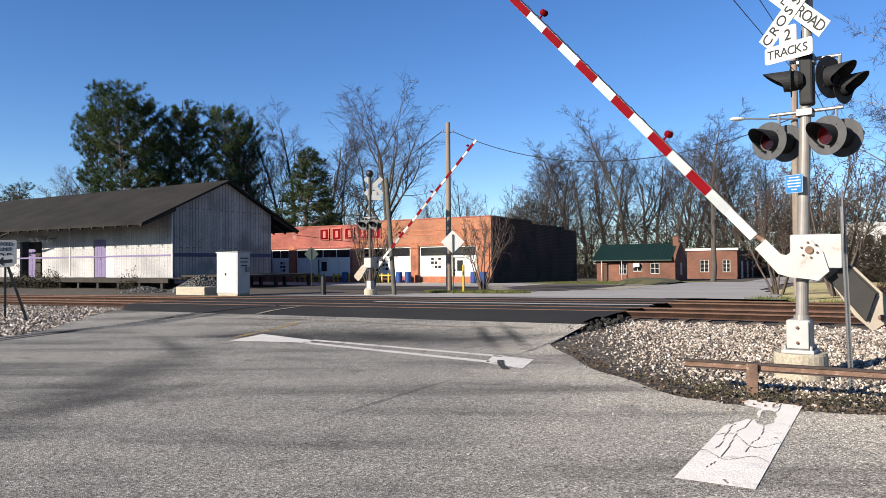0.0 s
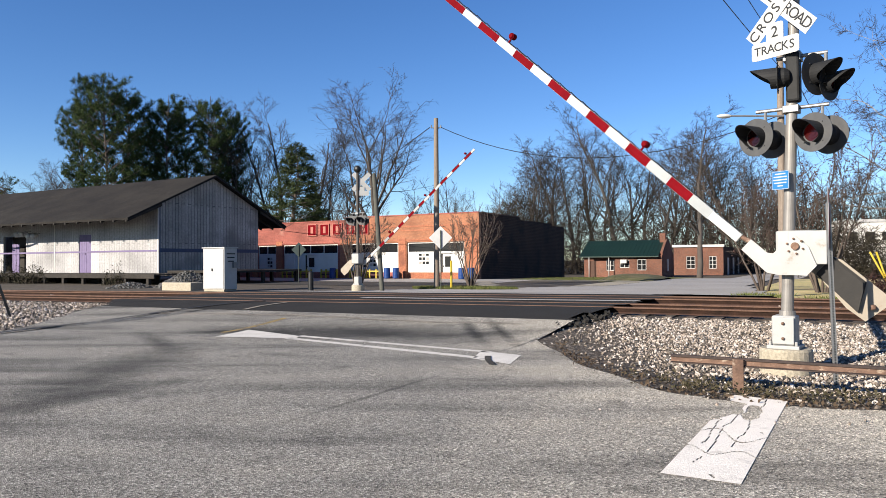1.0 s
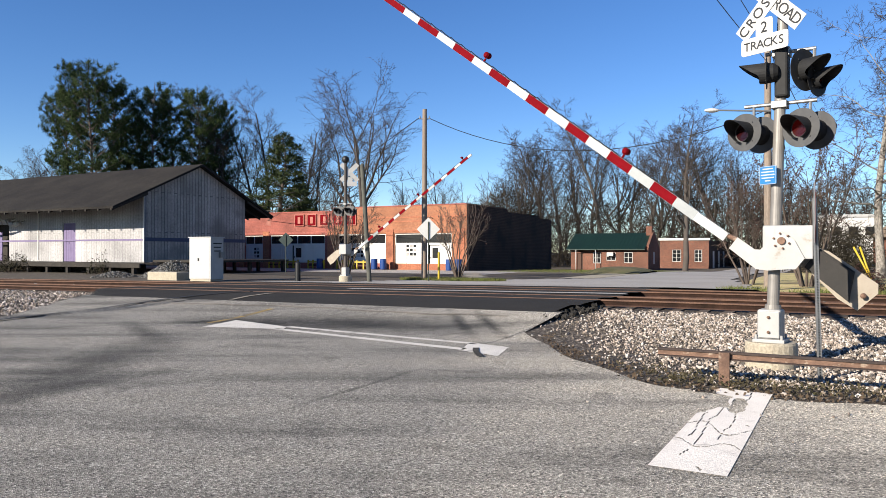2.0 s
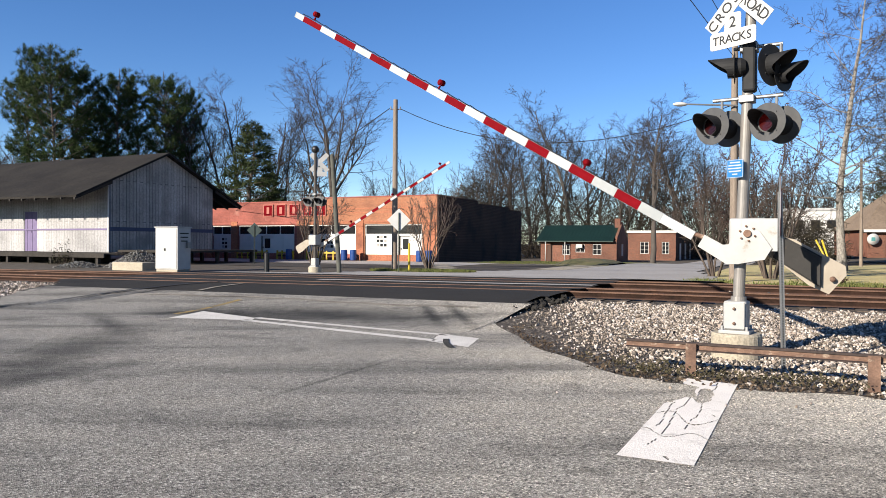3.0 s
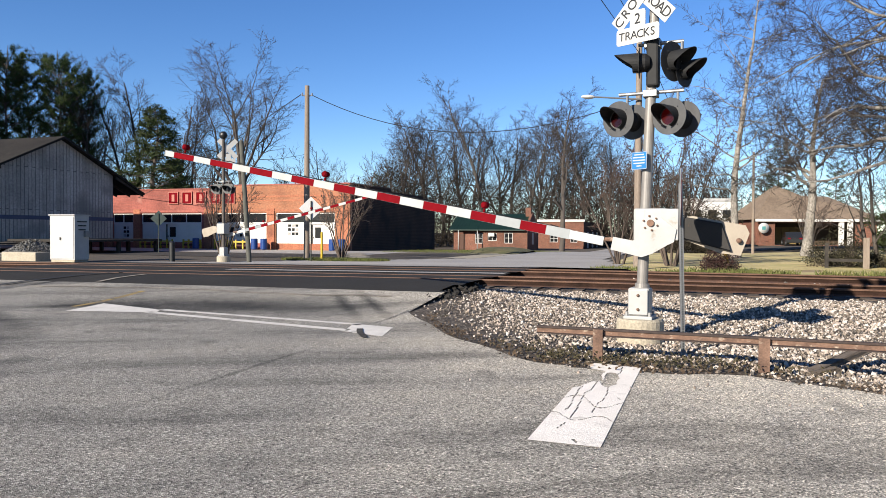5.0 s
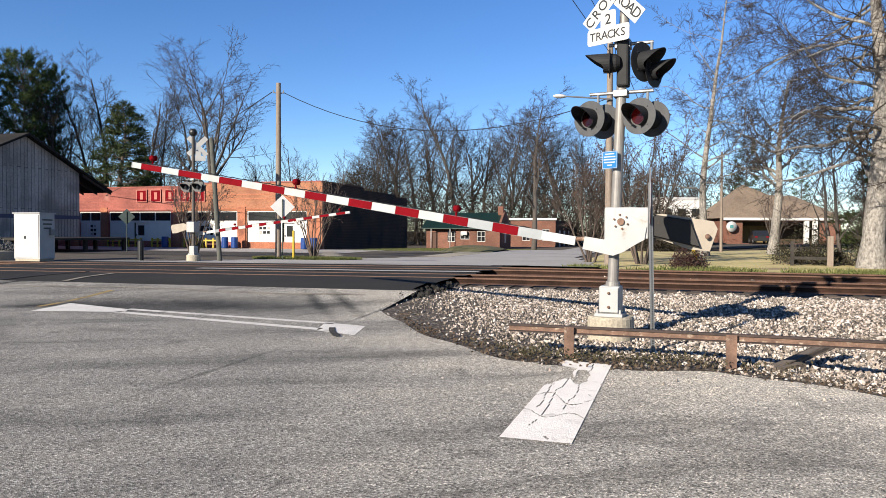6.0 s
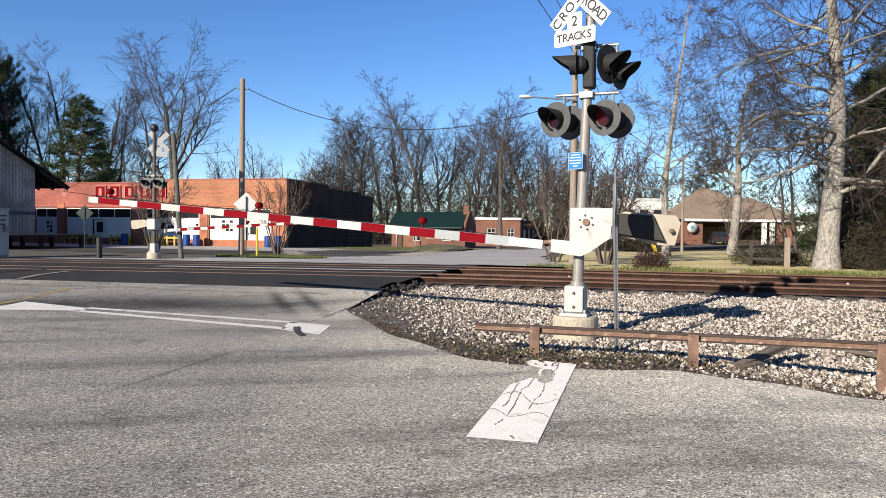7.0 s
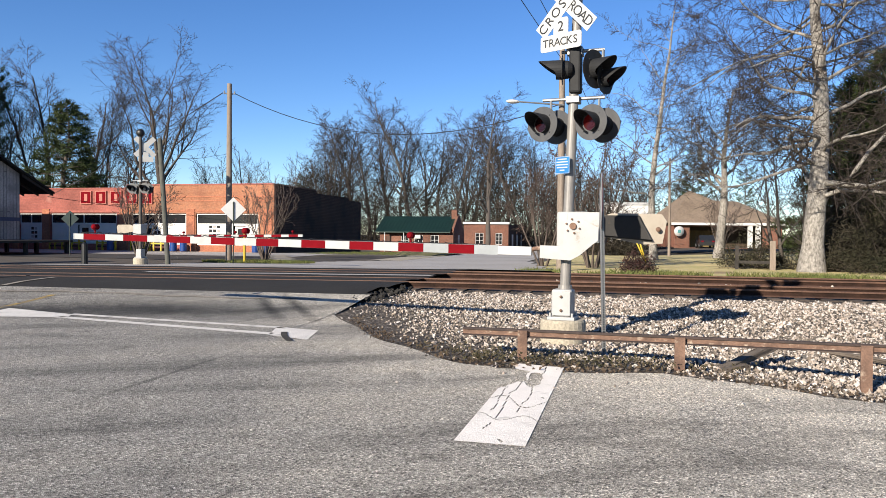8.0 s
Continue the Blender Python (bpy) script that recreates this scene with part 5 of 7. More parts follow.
def bungalow():
    """Low house with a broad hipped shingle roof and a carport, beyond the lawn."""
    t = thing("bungalow", pose(59.2, 76.8, 0.25, 0, 0, -16), "low brick house with broad tan hipped roof and carport", "house")
    W, D, ze, zr = 13.4, 12.0, 3.05, 7.5
    ops = [(-4.8, 4.3, 0.0, 2.6)]
    wall_with_openings("front_wall", -W / 2, W / 2, -0.1, ze, 0, 0.25, ops, HOUSE_F, t)
    for x in (-W / 2 + 0.12, W / 2 - 0.12):
        boxpart("side_wall", (x, D / 2 + 0.12, ze / 2), (0.25, D - 0.26, ze), HOUSE_S, t)
    boxpart("back_wall", (0, 4.0, ze / 2), (W - 0.6, 0.2, ze - 0.02), mat("brown_boarding", (0.1, 0.065, 0.04), (0.075, 0.05, 0.03)), t)
    e = 0.55
    bm = bmesh.new()
    lo = [bm.verts.new(p) for p in ((-W / 2 - e, -e, ze), (W / 2 + e, -e, ze), (W / 2 + e, D + e, ze), (-W / 2 - e, D + e, ze))]
    hi = bm.verts.new((-2.9, D / 2, zr))
    mid = [bm.verts.new((0.2, D / 2 - 0.6, ze + 3.1)), bm.verts.new((3.6, D / 2, ze + 3.0)), bm.verts.new((0.2, D / 2 + 0.6, ze + 3.1))]
    for f in ((lo[0], mid[0], hi), (lo[0], lo[1], mid[0]), (lo[1], mid[1], mid[0]), (lo[1], lo[2], mid[1]), (lo[2], mid[2], mid[1]), (lo[2], lo[3], mid[2]), (lo[3], hi, mid[2]), (lo[3], lo[0], hi), (hi, mid[0], mid[2]), (mid[0], mid[1], mid[2])):
        bm.faces.new(f)
    bm.faces.new(lo)
    part("roof", bm, TANROOF, t, "broad tan shingle roof")
    boxpart("fascia", (0, -e - 0.03, ze - 0.12), (W + 2 * e, 0.1, 0.3), PANEL, t)
    for x in (2.6, 3.6):
        boxpart("carport_post", (x, -0.3, 1.35), (0.5, 0.4, 2.7), PANEL, t)
    for k in range(5):
        boxpart("garage_panel", (-4.1 + k * 0.95, 3.85, 1.1), (0.9, 0.08, 2.1), mat("ochre_boards", (0.3, 0.2, 0.07), (0.24, 0.16, 0.06), 2, 0.8), t)
    dd = tubepart("round_sign", (-6.3, -0.65, 2.0), (-6.3, -0.6, 2.0), 0.62, WHITE, t, "round white wall sign", n=32)
    boxpart("mark", (-6.3, -0.67, 2.0), (0.4, 0.02, 0.4), mat("teal_paint", (0.1, 0.35, 0.35)), dd)
    return t


def far_shed():
    t = thing("white_building", pose(63.3, 106.9, 0.0, 0, 0, -16), "pale flat-roofed building far beyond the lawn", "building")
    boxpart("wall", (0, 4, 3.4), (7.5, 8, 6.8), PANEL, t)
    boxpart("parapet", (0, 4, 7.0), (7.9, 8.4, 0.4), WHITE, t)
    for x in (-2.2, 0.2, 2.4):
        window(t, x - 0.7, x + 0.7, 4.0, 5.4, -0.03, cols=1)


def car(x, y, z, turn, paint, label):
    t = thing("car", pose(x, y, z, 0, 0, turn), label, "car", "parked cars")
    bm = bmesh.new()
    prism(bm, [(-2.25, 0.35), (2.2, 0.35), (2.25, 0.75), (1.5, 0.98), (0.85, 1.02), (0.25, 1.55), (-1.35, 1.58), (-2.1, 1.05), (-2.28, 0.9)], 'y', -0.87, 0.87)
    bmesh.ops.bevel(bm, geom=bm.edges[:], offset=0.06, segments=2, affect='EDGES')
    body = part("body", bm, paint, t)
    for s in (-1, 1):
        prismpart("side_window", [(0.62, 1.04), (0.2, 1.45), (-1.2, 1.48), (-1.75, 1.06)], 'y', s * 0.872, s * 0.882, GLASS, t)
        for wx in (-1.4, 1.4):
            w = tubepart("wheel", (wx, s * 0.68, 0.33), (wx, s * 0.9, 0.33), 0.33, BLACK, t, n=18)
            tubepart("rim", (wx, s * 0.9, 0.33), (wx, s * 0.915, 0.33), 0.2, GALV, w, n=14)
    for s in (-0.6, 0.6):
        boxpart("headlight", (2.22, s, 0.72), (0.06, 0.36, 0.14), WHITE, t)
        boxpart("tail_light", (-2.27, s, 0.85), (0.05, 0.3, 0.16), RED, t)
    return t


depot()
store()
house()
office()
bungalow()
far_shed()
car(54.8, 75.3, 0.2, 62, mat("dark_car_paint", (0.03, 0.032, 0.036), (0.025, 0.027, 0.03), 2, 0.25), "dark parked car before the carport")
car(47.0, 44.0, 0.0, 20, WHITE, "white parked car behind the thicket")
car(52.0, 96.0, 0.0, 75, WHITE, "white parked car far beyond the lawn")


# ---- street furniture ----
def cabinet():
    t = thing("signal_cabinet", at_uv(-30.7, 27.6, -0.02), "tall white metal railway signal cabinet on a plinth", "cabinet")
    boxpart("body", (0.8, 0.45, 1.2), (1.6, 0.9, 2.2), WHITE, t, bevel=0.02)
    boxpart("plinth", (0.8, 0.45, 0.06), (1.5, 0.85, 0.14), CONCRETE, t)
    d = boxpart("door", (0.8, -0.014, 1.2), (1.5, 0.02, 2.08), WHITE, t)
    boxpart("lock", (0.72, -0.04, 1.15), (0.08, 0.03, 0.14), BLACK, d)
    boxpart("roof_cap", (0.8, 0.45, 2.33), (1.7, 1.0, 0.05), WHITE, t)
    for z in (2.0, 1.8, 1.6):
        boxpart("notice", (1.612, 0.45, z), (0.012, 0.6 - (2 - z) * 0.4, 0.06), BLACK, t)
    boxpart("meter_box", (1.68, 0.7, 1.4), (0.14, 0.3, 0.3), GALV, t)


def concrete_block():
    bm = bmesh.new()
    box(bm, (0, 0, 0.25), (2.4, 0.9, 0.5), bevel=0.05)
    ob = part("concrete_block", bm, CONCRETE)
    ob.matrix_basis = at_uv(-33.5, 28.6, -0.1)
    tagged(ob, "weathered pale concrete block by the tracks", "block")


def gravel_pile(u, v, r, h, n, seed):
    rng = np.random.default_rng(seed)
    a, q = rng.uniform(0, 2 * math.pi, n), np.sqrt(rng.uniform(0, 1, n)) * r
    x0, y0 = uv(u, v)
    z = h * np.clip(1 - (q / r) ** 1.3, 0, 1) * (1 + 0.12 * np.sin(3 * a))
    P = np.stack([x0 + q * np.cos(a) * 1.3, y0 + q * np.sin(a), z - 0.05], 1)
    ob = stones("gravel_pile", P, rng.uniform(0.03, 0.075, n), GREYSTONE, "heap of grey crushed stone", seed)
    return ob


GREYSTONE = mat("grey_stone", (0.3, 0.3, 0.29), (0.19, 0.19, 0.19), 4, 0.9)
island_tint(GREYSTONE, 0.5, (0.8, 0.8, 0.8, 1))
cabinet()
concrete_block()
gravel_pile(-36.4, 31.5, 1.6, 1.0, 2600, 21)
gravel_pile(-39.4, 29.6, 1.1, 0.35, 700, 22)


def utility_pole(x, y, h, r, lean, label, z=0.0):
    t = thing("utility_pole", pose(x, y, z), label, "utility pole", "utility poles")
    bm = bmesh.new()
    tube(bm, (0, 0, -0.3), (lean, 0, h), r, r * 0.72, 14)
    part("pole", bm, WOODPOLE, t)
    for s in (-0.12, 0.12):
        bm = bmesh.new()
        tube(bm, (lean + s, 0, h - 0.55), (lean + s * 2.2, 0, h - 0.5), 0.03, 0.03, 8)
        tube(bm, (lean + s * 2.2, 0, h - 0.55), (lean + s * 2.2, 0, h - 0.38), 0.045, 0.03, 10)
        part("insulator", bm, mat("insulator_grey", (0.3, 0.3, 0.32)), t)
    return t


def cable(p, q, sag, r, label):
    bm = bmesh.new()
    p, q = Vector(p), Vector(q)
    n = 18
    prev = None
    for i in range(n + 1):
        s = i / n
        c = p.lerp(q, s) - Vector((0, 0, sag * 4 * s * (1 - s)))
        if prev is not None:
            tube(bm, prev, c, r, r, 5, caps=False)
        prev = c
    ob = part("cable", bm, BLACK)
    return tagged(ob, label, "cable", "overhead cables")


utility_pole(-0.18, 40.5, 9.5, 0.17, 0.02, "bare weathered wooden utility pole on the verge")
utility_pole(14.0, 29.55, 10.6, 0.17, 0.0, "tall brown wooden utility pole beyond the tracks", 0.0)
utility_pole(38.15, 57.65, 8.6, 0.13, -0.05, "thin dark utility pole on the lawn", 0.1)
cable((-0.5, 40.5, 9.0), (-26, 92, 2.5), 0.6, 0.025, "thin black overhead cable to the pole")
cable((0.1, 40.5, 9.0), (14.0, 29.5, 7.4), 1.75, 0.02, "thin black sagging overhead cable between the poles")
cable((14.0, 29.5, 9.3), (-11.3, -8.7, 9.3), 0.4, 0.014, "black overhead cable across the road")
cable((14.0, 29.5, 10.1), (-10.6, -9.3, 10.0), 0.4, 0.014, "black overhead cable across the road")
cable((14.1, 29.6, 10.2), (34.0, 60.0, 9.5), 0.8, 0.02, "thin overhead cable leading away")
cable((14.2, 29.6, 10.0), (16.6, 31.8, 0.0), 0.0, 0.014, "thin guy wire beside the pole")


def street_light():
    t = thing("street_light", pose(14.0, 29.3, 0), "pale street lamp on a long arm from the pole", "street light")
    bm = bmesh.new()
    tube(bm, (0, 0, 7.3), (-1.95, 0.5, 7.42), 0.04, 0.035, 8)
    part("arm", bm, GALV, t)
    bm = bmesh.new()
    bmesh.ops.create_uvsphere(bm, u_segments=14, v_segments=8, radius=0.16, matrix=Matrix.Translation((-2.2, 0.55, 7.42)) @ Matrix.Diagonal((2.0, 0.9, 0.55, 1)))
    part("lamp_head", bm, PANEL, t)


street_light()


DARKPOST = mat("green_steel_post", (0.06, 0.075, 0.06), (0.04, 0.05, 0.04), 4, 0.8)


def diamond_sign(x, y, zc, size, turn, front, label, z0=0.0):
    t = thing("diamond_sign", pose(x, y, z0, 0, 0, turn), label, "road sign", "diamond signs")
    bm = bmesh.new()
    tube(bm, (0, -0.035, -0.1), (0, -0.035, zc + size * 0.45), 0.03, 0.03, 8)
    part("post", bm, DARKPOST, t)
    bm = bmesh.new()
    h = size * 0.707
    prism(bm, [(0, -h), (h, 0), (0, h), (-h, 0)], 'y', -0.004, 0.004)
    p = part("plate", bm, front, t)
    p.matrix_basis = Matrix.Translation((0, -0.0, zc))


diamond_sign(0.05, 38.6, 2.75, 0.88, 5, mat("bright_sign_plate", (0.95, 0.94, 0.9), (0.85, 0.84, 0.8), 3, 0.6), "white diamond road sign seen from behind on a steel post")
diamond_sign(-10.3, 53.0, 2.4, 0.78, -6, mat("grey_sign_back", (0.085, 0.11, 0.105), (0.06, 0.08, 0.08), 3, 0.9, spec=0.1), "grey diamond road sign seen from behind on a thin post")


def marker(x, y, h, r, m, name, label, z=0.0, lean=0.0):
    bm = bmesh.new()
    tube(bm, (0, 0, -0.1), (0, 0, h), r, r * 0.95, 12)
    tube(bm, (0, 0, h), (0, 0, h + r * 0.6), r * 0.95, r * 0.4, 12)
    ob = part(name, bm, m)
    ob.matrix_basis = pose(x, y, z, 0, lean, 0)
    return tagged(ob, label, "post")


marker(0.62, 39.4, 1.5, 0.065, YELLOW, "marker_post", "thin yellow plastic marker post behind the sign")
marker(-6.9, 38.8, 0.95, 0.15, BLACK, "bollard", "short black bollard at the kerb")
marker(-3.0, 37.6, 6.05, 0.12, mat("green_grey_pole", (0.15, 0.15, 0.125), (0.1, 0.1, 0.085), 3, 0.9), "short_pole", "grey-green wooden pole leaning behind the far signal", lean=-3.6)


def barrel(u, v, label):
    t = thing("barrel", at_uv(u, v, 0.02), label, "barrel", "blue barrels")
    bm = bmesh.new()
    prof = [(0.27, 0), (0.29, 0.05), (0.29, 0.28), (0.3, 0.3), (0.29, 0.32), (0.29, 0.58), (0.3, 0.6), (0.29, 0.62), (0.29, 0.86), (0.26, 0.9)]
    rings = []
    for r, z in prof:
        rings.append([bm.verts.new((r * math.cos(2 * math.pi * k / 16), r * math.sin(2 * math.pi * k / 16), z)) for k in range(16)])
    for a, b in zip(rings, rings[1:]):
        for k in range(16):
            bm.faces.new((a[k], a[(k + 1) % 16], b[(k + 1) % 16], b[k]))
    bm.faces.new(rings[-1])
    part("body", bm, BARRELBLUE, t)
    bm = bmesh.new()
    tube(bm, (0, 0, 0.88), (0, 0, 0.92), 0.27, 0.27, 16)
    part("lid", bm, BARRELBLUE, t)


for u, v in ((-35.6, 52.4), (-34.8, 52.6), (-41.4, 52.2), (-28.1, 52.2), (-27.4, 52.5)):
    barrel(u, v, "blue plastic barrel in front of the store")


def trestle(u, v):
    t = thing("yellow_stand", at_uv(u, v, 0.02), "yellow metal stand with a dark shelf by the store", "stand", "yellow stands")
    for x in (-0.9, -0.35, 0.35, 0.9):
        boxpart("leg", (x, 0, 0.4), (0.12, 0.12, 0.8), YELLOW, t)
    boxpart("top_bar", (0, 0, 0.62), (1.9, 0.14, 0.12), YELLOW, t)
    boxpart("shelf", (0, 0.1, 0.32), (1.7, 0.3, 0.14), mat("dark_red_shelf", (0.1, 0.03, 0.025)), t)


for u in (-46.6, -44.9, -41.9, -38.6, -37.0):
    trestle(u, 52.3)


DARKRUST = mat("dark_rust", (0.075, 0.05, 0.042), (0.045, 0.033, 0.03), 6, 0.8, metal=0.2, bump=0.3, fine=40)


def guard_rail():
    t = thing("guard_rail", pose(*uv(0, 9.1), 0, 0, 0, -31.7), "low rusty guard made of old rail on iron posts", "guard rail")
    prof = [(-0.06, -0.075), (0.06, -0.075), (0.06, -0.06), (0.012, -0.045), (0.012, 0.03), (0.035, 0.04), (0.035, 0.07), (-0.035, 0.07), (-0.035, 0.04), (-0.012, 0.03), (-0.012, -0.045), (-0.06, -0.06)]
    rl = None
    for nm, pf, mt in (("rail_web", [(-0.013, -0.05), (0.013, -0.05), (0.013, 0.033), (-0.013, 0.033)], RUST), ("rail_head", [(0.036, 0.033), (0.036, 0.068), (0.028, 0.074), (-0.028, 0.074), (-0.036, 0.068), (-0.036, 0.033)], DARKRUST), ("rail_foot", [(-0.055, -0.075), (0.055, -0.075), (0.055, -0.062), (0.014, -0.05), (-0.014, -0.05), (-0.055, -0.062)], DARKRUST)):
        bm = bmesh.new()
        prism(bm, pf, 'x', -1.98, 9.5)
        part(nm, bm, mt, t).matrix_basis = pose(0, 0, 0.32) @ Matrix.Diagonal((1, 0.8, 0.68, 1))
    for x in (-1.2, 0.68, 2.66, 4.6, 6.5, 8.4):
        bm = bmesh.new()
        box(bm, (x, -0.06, 0.03), (0.12, 0.025, 0.66))
        box(bm, (x, -0.025, 0.0), (0.025, 0.06, 0.5))
        part("post", bm, RUST, t)


guard_rail()


def sign_post():
    t = thing("perforated_post", pose(4.76, 8.68, -0.03, 0, 0, -16), "perforated steel post with a sign seen edge-on", "sign post")
    bm = bmesh.new()
    ln = 0.035
    for sx, sy in ((-1, 0), (1, 0)):
        box(bm, (sx * 0.022, 0, 1.1), (0.004, 0.046, 2.25))
    box(bm, (0, 0.022, 1.1), (0.046, 0.004, 2.25))
    # front web with punched holes
    n = 70
    for k in range(n):
        z = -0.02 + 2.25 * (k + 0.5) / n
        box(bm, (0, -0.022, z + 0.012), (0.046, 0.004, 0.012))
        for s in (-1, 1):
            box(bm, (s * 0.0165, -0.022, z - 0.002), (0.013, 0.004, 0.018))
    p = part("post", bm, GALV, t)
    p.matrix_basis = pose(0, 0, 0, 0, -1.6, 0)
    bm = bmesh.new()
    oct_ = [(0.4 * math.cos(radians(22.5 + 45 * k)), 0.4 * math.sin(radians(22.5 + 45 * k))) for k in range(8)]
    prism(bm, oct_, 'x', -0.002, 0.002)
    s = part("sign_plate", bm, ALUBACK, t, "bare metal back of the eight-sided sign")
    s.matrix_basis = pose(-0.05, 0.06, 2.05, 0, 0, -11)
    bm = bmesh.new()
    prism(bm, oct_, 'x', 0.004, 0.006)
    part("sign_face", bm, RED, s, "red face of the eight-sided sign")


sign_post()


def speed_sign():
    x, y = -13.9, 22.4
    t = thing("speed_sign", pose(x, y, -0.1, 0, 0, 28), "white speed limit sign on a dark steel post", "road sign")
    boxpart("post", (0, 0.03, 1.0), (0.06, 0.04, 2.4), BLACK, t)
    bm = bmesh.new()
    prism(bm, rounded(0.61, 0.76, 0.04), 'y', -0.012, 0)
    p = part("plate", bm, WHITE, t)
    p.matrix_basis = pose(0, 0, 2.15)
    F2 = Matrix(((1, 0, 0, 0), (0, 0, -1, 0), (0, 1, 0, 0), (0, 0, 0, 1)))
    for word, size, z in (("SPEED", 0.15, 0.25), ("LIMIT", 0.15, 0.09), ("35", 0.36, -0.17)):
        bm = bmesh.new()
        font_mesh(bm, word, size, Matrix.Translation((0, -0.016, z)) @ F2)
        part("word", bm, BLACK, p, "black letters")


speed_sign()


def leaning_sign():
    t = thing("leaning_sign", pose(-12.75, 21.6, -0.02, 0, 0, 25), "small white arrow sign on a leaning dark post", "road sign")
    m = pose(0, 0, 0, 0, -17, 0)
    boxpart("post", (0, 0.03, 0.95), (0.07, 0.05, 2.1), BLACK, t).matrix_basis = m
    bm = bmesh.new()
    prism(bm, rounded(0.46, 0.34, 0.03), 'y', -0.012, 0)
    p = part("plate", bm, WHITE, t)
    p.matrix_basis = m @ pose(-0.02, 0, 1.86, 0, 12, 0)
    bm = bmesh.new()
    prism(bm, [(-0.2, 0), (-0.05, 0.13), (-0.05, 0.05), (0.18, 0.05), (0.18, -0.05), (-0.05, -0.05), (-0.05, -0.13)], 'y', -0.018, -0.013)
    part("arrow", bm, BLACK, p)


leaning_sign()


def timber(x, y, z, ln, w, h, turn, tip, label):
    bm = bmesh.new()
    box(bm, (0, 0, 0), (ln, w, h), bevel=0.012)
    bmesh.ops.subdivide_edges(bm, edges=bm.edges[:], cuts=2)
    rng = random.Random(int(ln * 100))
    for v in bm.verts:
        v.co += Vector((rng.uniform(-1, 1), rng.uniform(-1, 1), rng.uniform(-1, 1))) * 0.012
    ob = part("timber", bm, mat("weathered_timber", (0.2, 0.16, 0.125), (0.09, 0.07, 0.055), 3, 0.95, bump=0.6, fine=20, stretch=(0.3, 3, 3)))
    ob.matrix_basis = pose(x, y, z, 0, tip, turn)
    tagged(ob, label, "timber")


timber(6.3, 7.75, 0.03, 1.35, 0.13, 0.07, 20, -10, "split grey timber lying on the stones")
timber(5.85, 7.5, -0.07, 0.45, 0.16, 0.09, 12, -4, "dark rotten timber end lying on the stones")
timber(8.55, 7.9, -0.13, 1.7, 0.12, 0.05, -74, 2, "weathered plank lying on the stones")


def fence_post():
    t = thing("wooden_gate", pose(24.7, 29.4, 0.0, 0, 0, -35), "short broken wooden fence with a pale end post", "fence")
    boxpart("post", (0.4, 0, 0.6), (0.26, 0.2, 1.6), WOODPOLE, t, bevel=0.02)
    boxpart("post", (-1.2, 0.1, 0.5), (0.16, 0.16, 1.3), DARKWOOD, t)
    for z in (0.35,):
        boxpart("board", (-0.4, 0.05, z), (1.7, 0.05, 0.14), DARKWOOD, t)


fence_post()


def guy_marker(dx):
    ob = tubepart("guy_marker", (0, 0, -0.1), (-0.55 - dx, 0.2, 1.75), 0.035, YELLOW, None, n=8)
    ob.matrix_basis = pose(17.2 + dx * 0.3, 27.4, 0)
    tagged(ob, "yellow plastic sleeve on a guy wire", "marker", "guy markers")


guy_marker(0.0)
guy_marker(0.35)

# ---- trees and plants ----
class Tubes:
    """Collects tapered branches as triangles."""

    def __init__(self):
        self.v, self.f = [], []

    def branch(self, pts, radii, n):
        base = len(self.v)
        if len(pts) == 2:  # a last twig, drawn out to a point
            d = (pts[1] - pts[0]).normalized()
            a = d.orthogonal().normalized()
            b = d.cross(a)
            self.v += [pts[0] + (a * math.cos(q) + b * math.sin(q)) * radii[0] for q in (0, 2.094, 4.189)] + [pts[1]]
            self.f += [(base, base + 1, base + 3), (base + 1, base + 2, base + 3), (base + 2, base, base + 3)]
            return
        for i, (p, r) in enumerate(zip(pts, radii)):
            d = (pts[min(i + 1, len(pts) - 1)] - pts[max(i - 1, 0)]).normalized()
            a = d.orthogonal().normalized()
            b = d.cross(a)
            for k in range(n):
                q = 2 * math.pi * k / n
                self.v.append(p + (a * math.cos(q) + b * math.sin(q)) * r)
        for i in range(len(pts) - 1):
            for k in range(n):
                a0, a1 = base + i * n + k, base + i * n + (k + 1) % n
                self.f.append((a0, a1, a1 + n))
                self.f.append((a0, a1 + n, a0 + n))


def turned(rng, d, angle):
    """d tilted away by angle in a random direction."""
    o = d.orthogonal().normalized()
    o.rotate(Matrix.Rotation(rng.uniform(0, 2 * math.pi), 3, d))
    return (d * math.cos(angle) + o * math.sin(angle)).normalized()


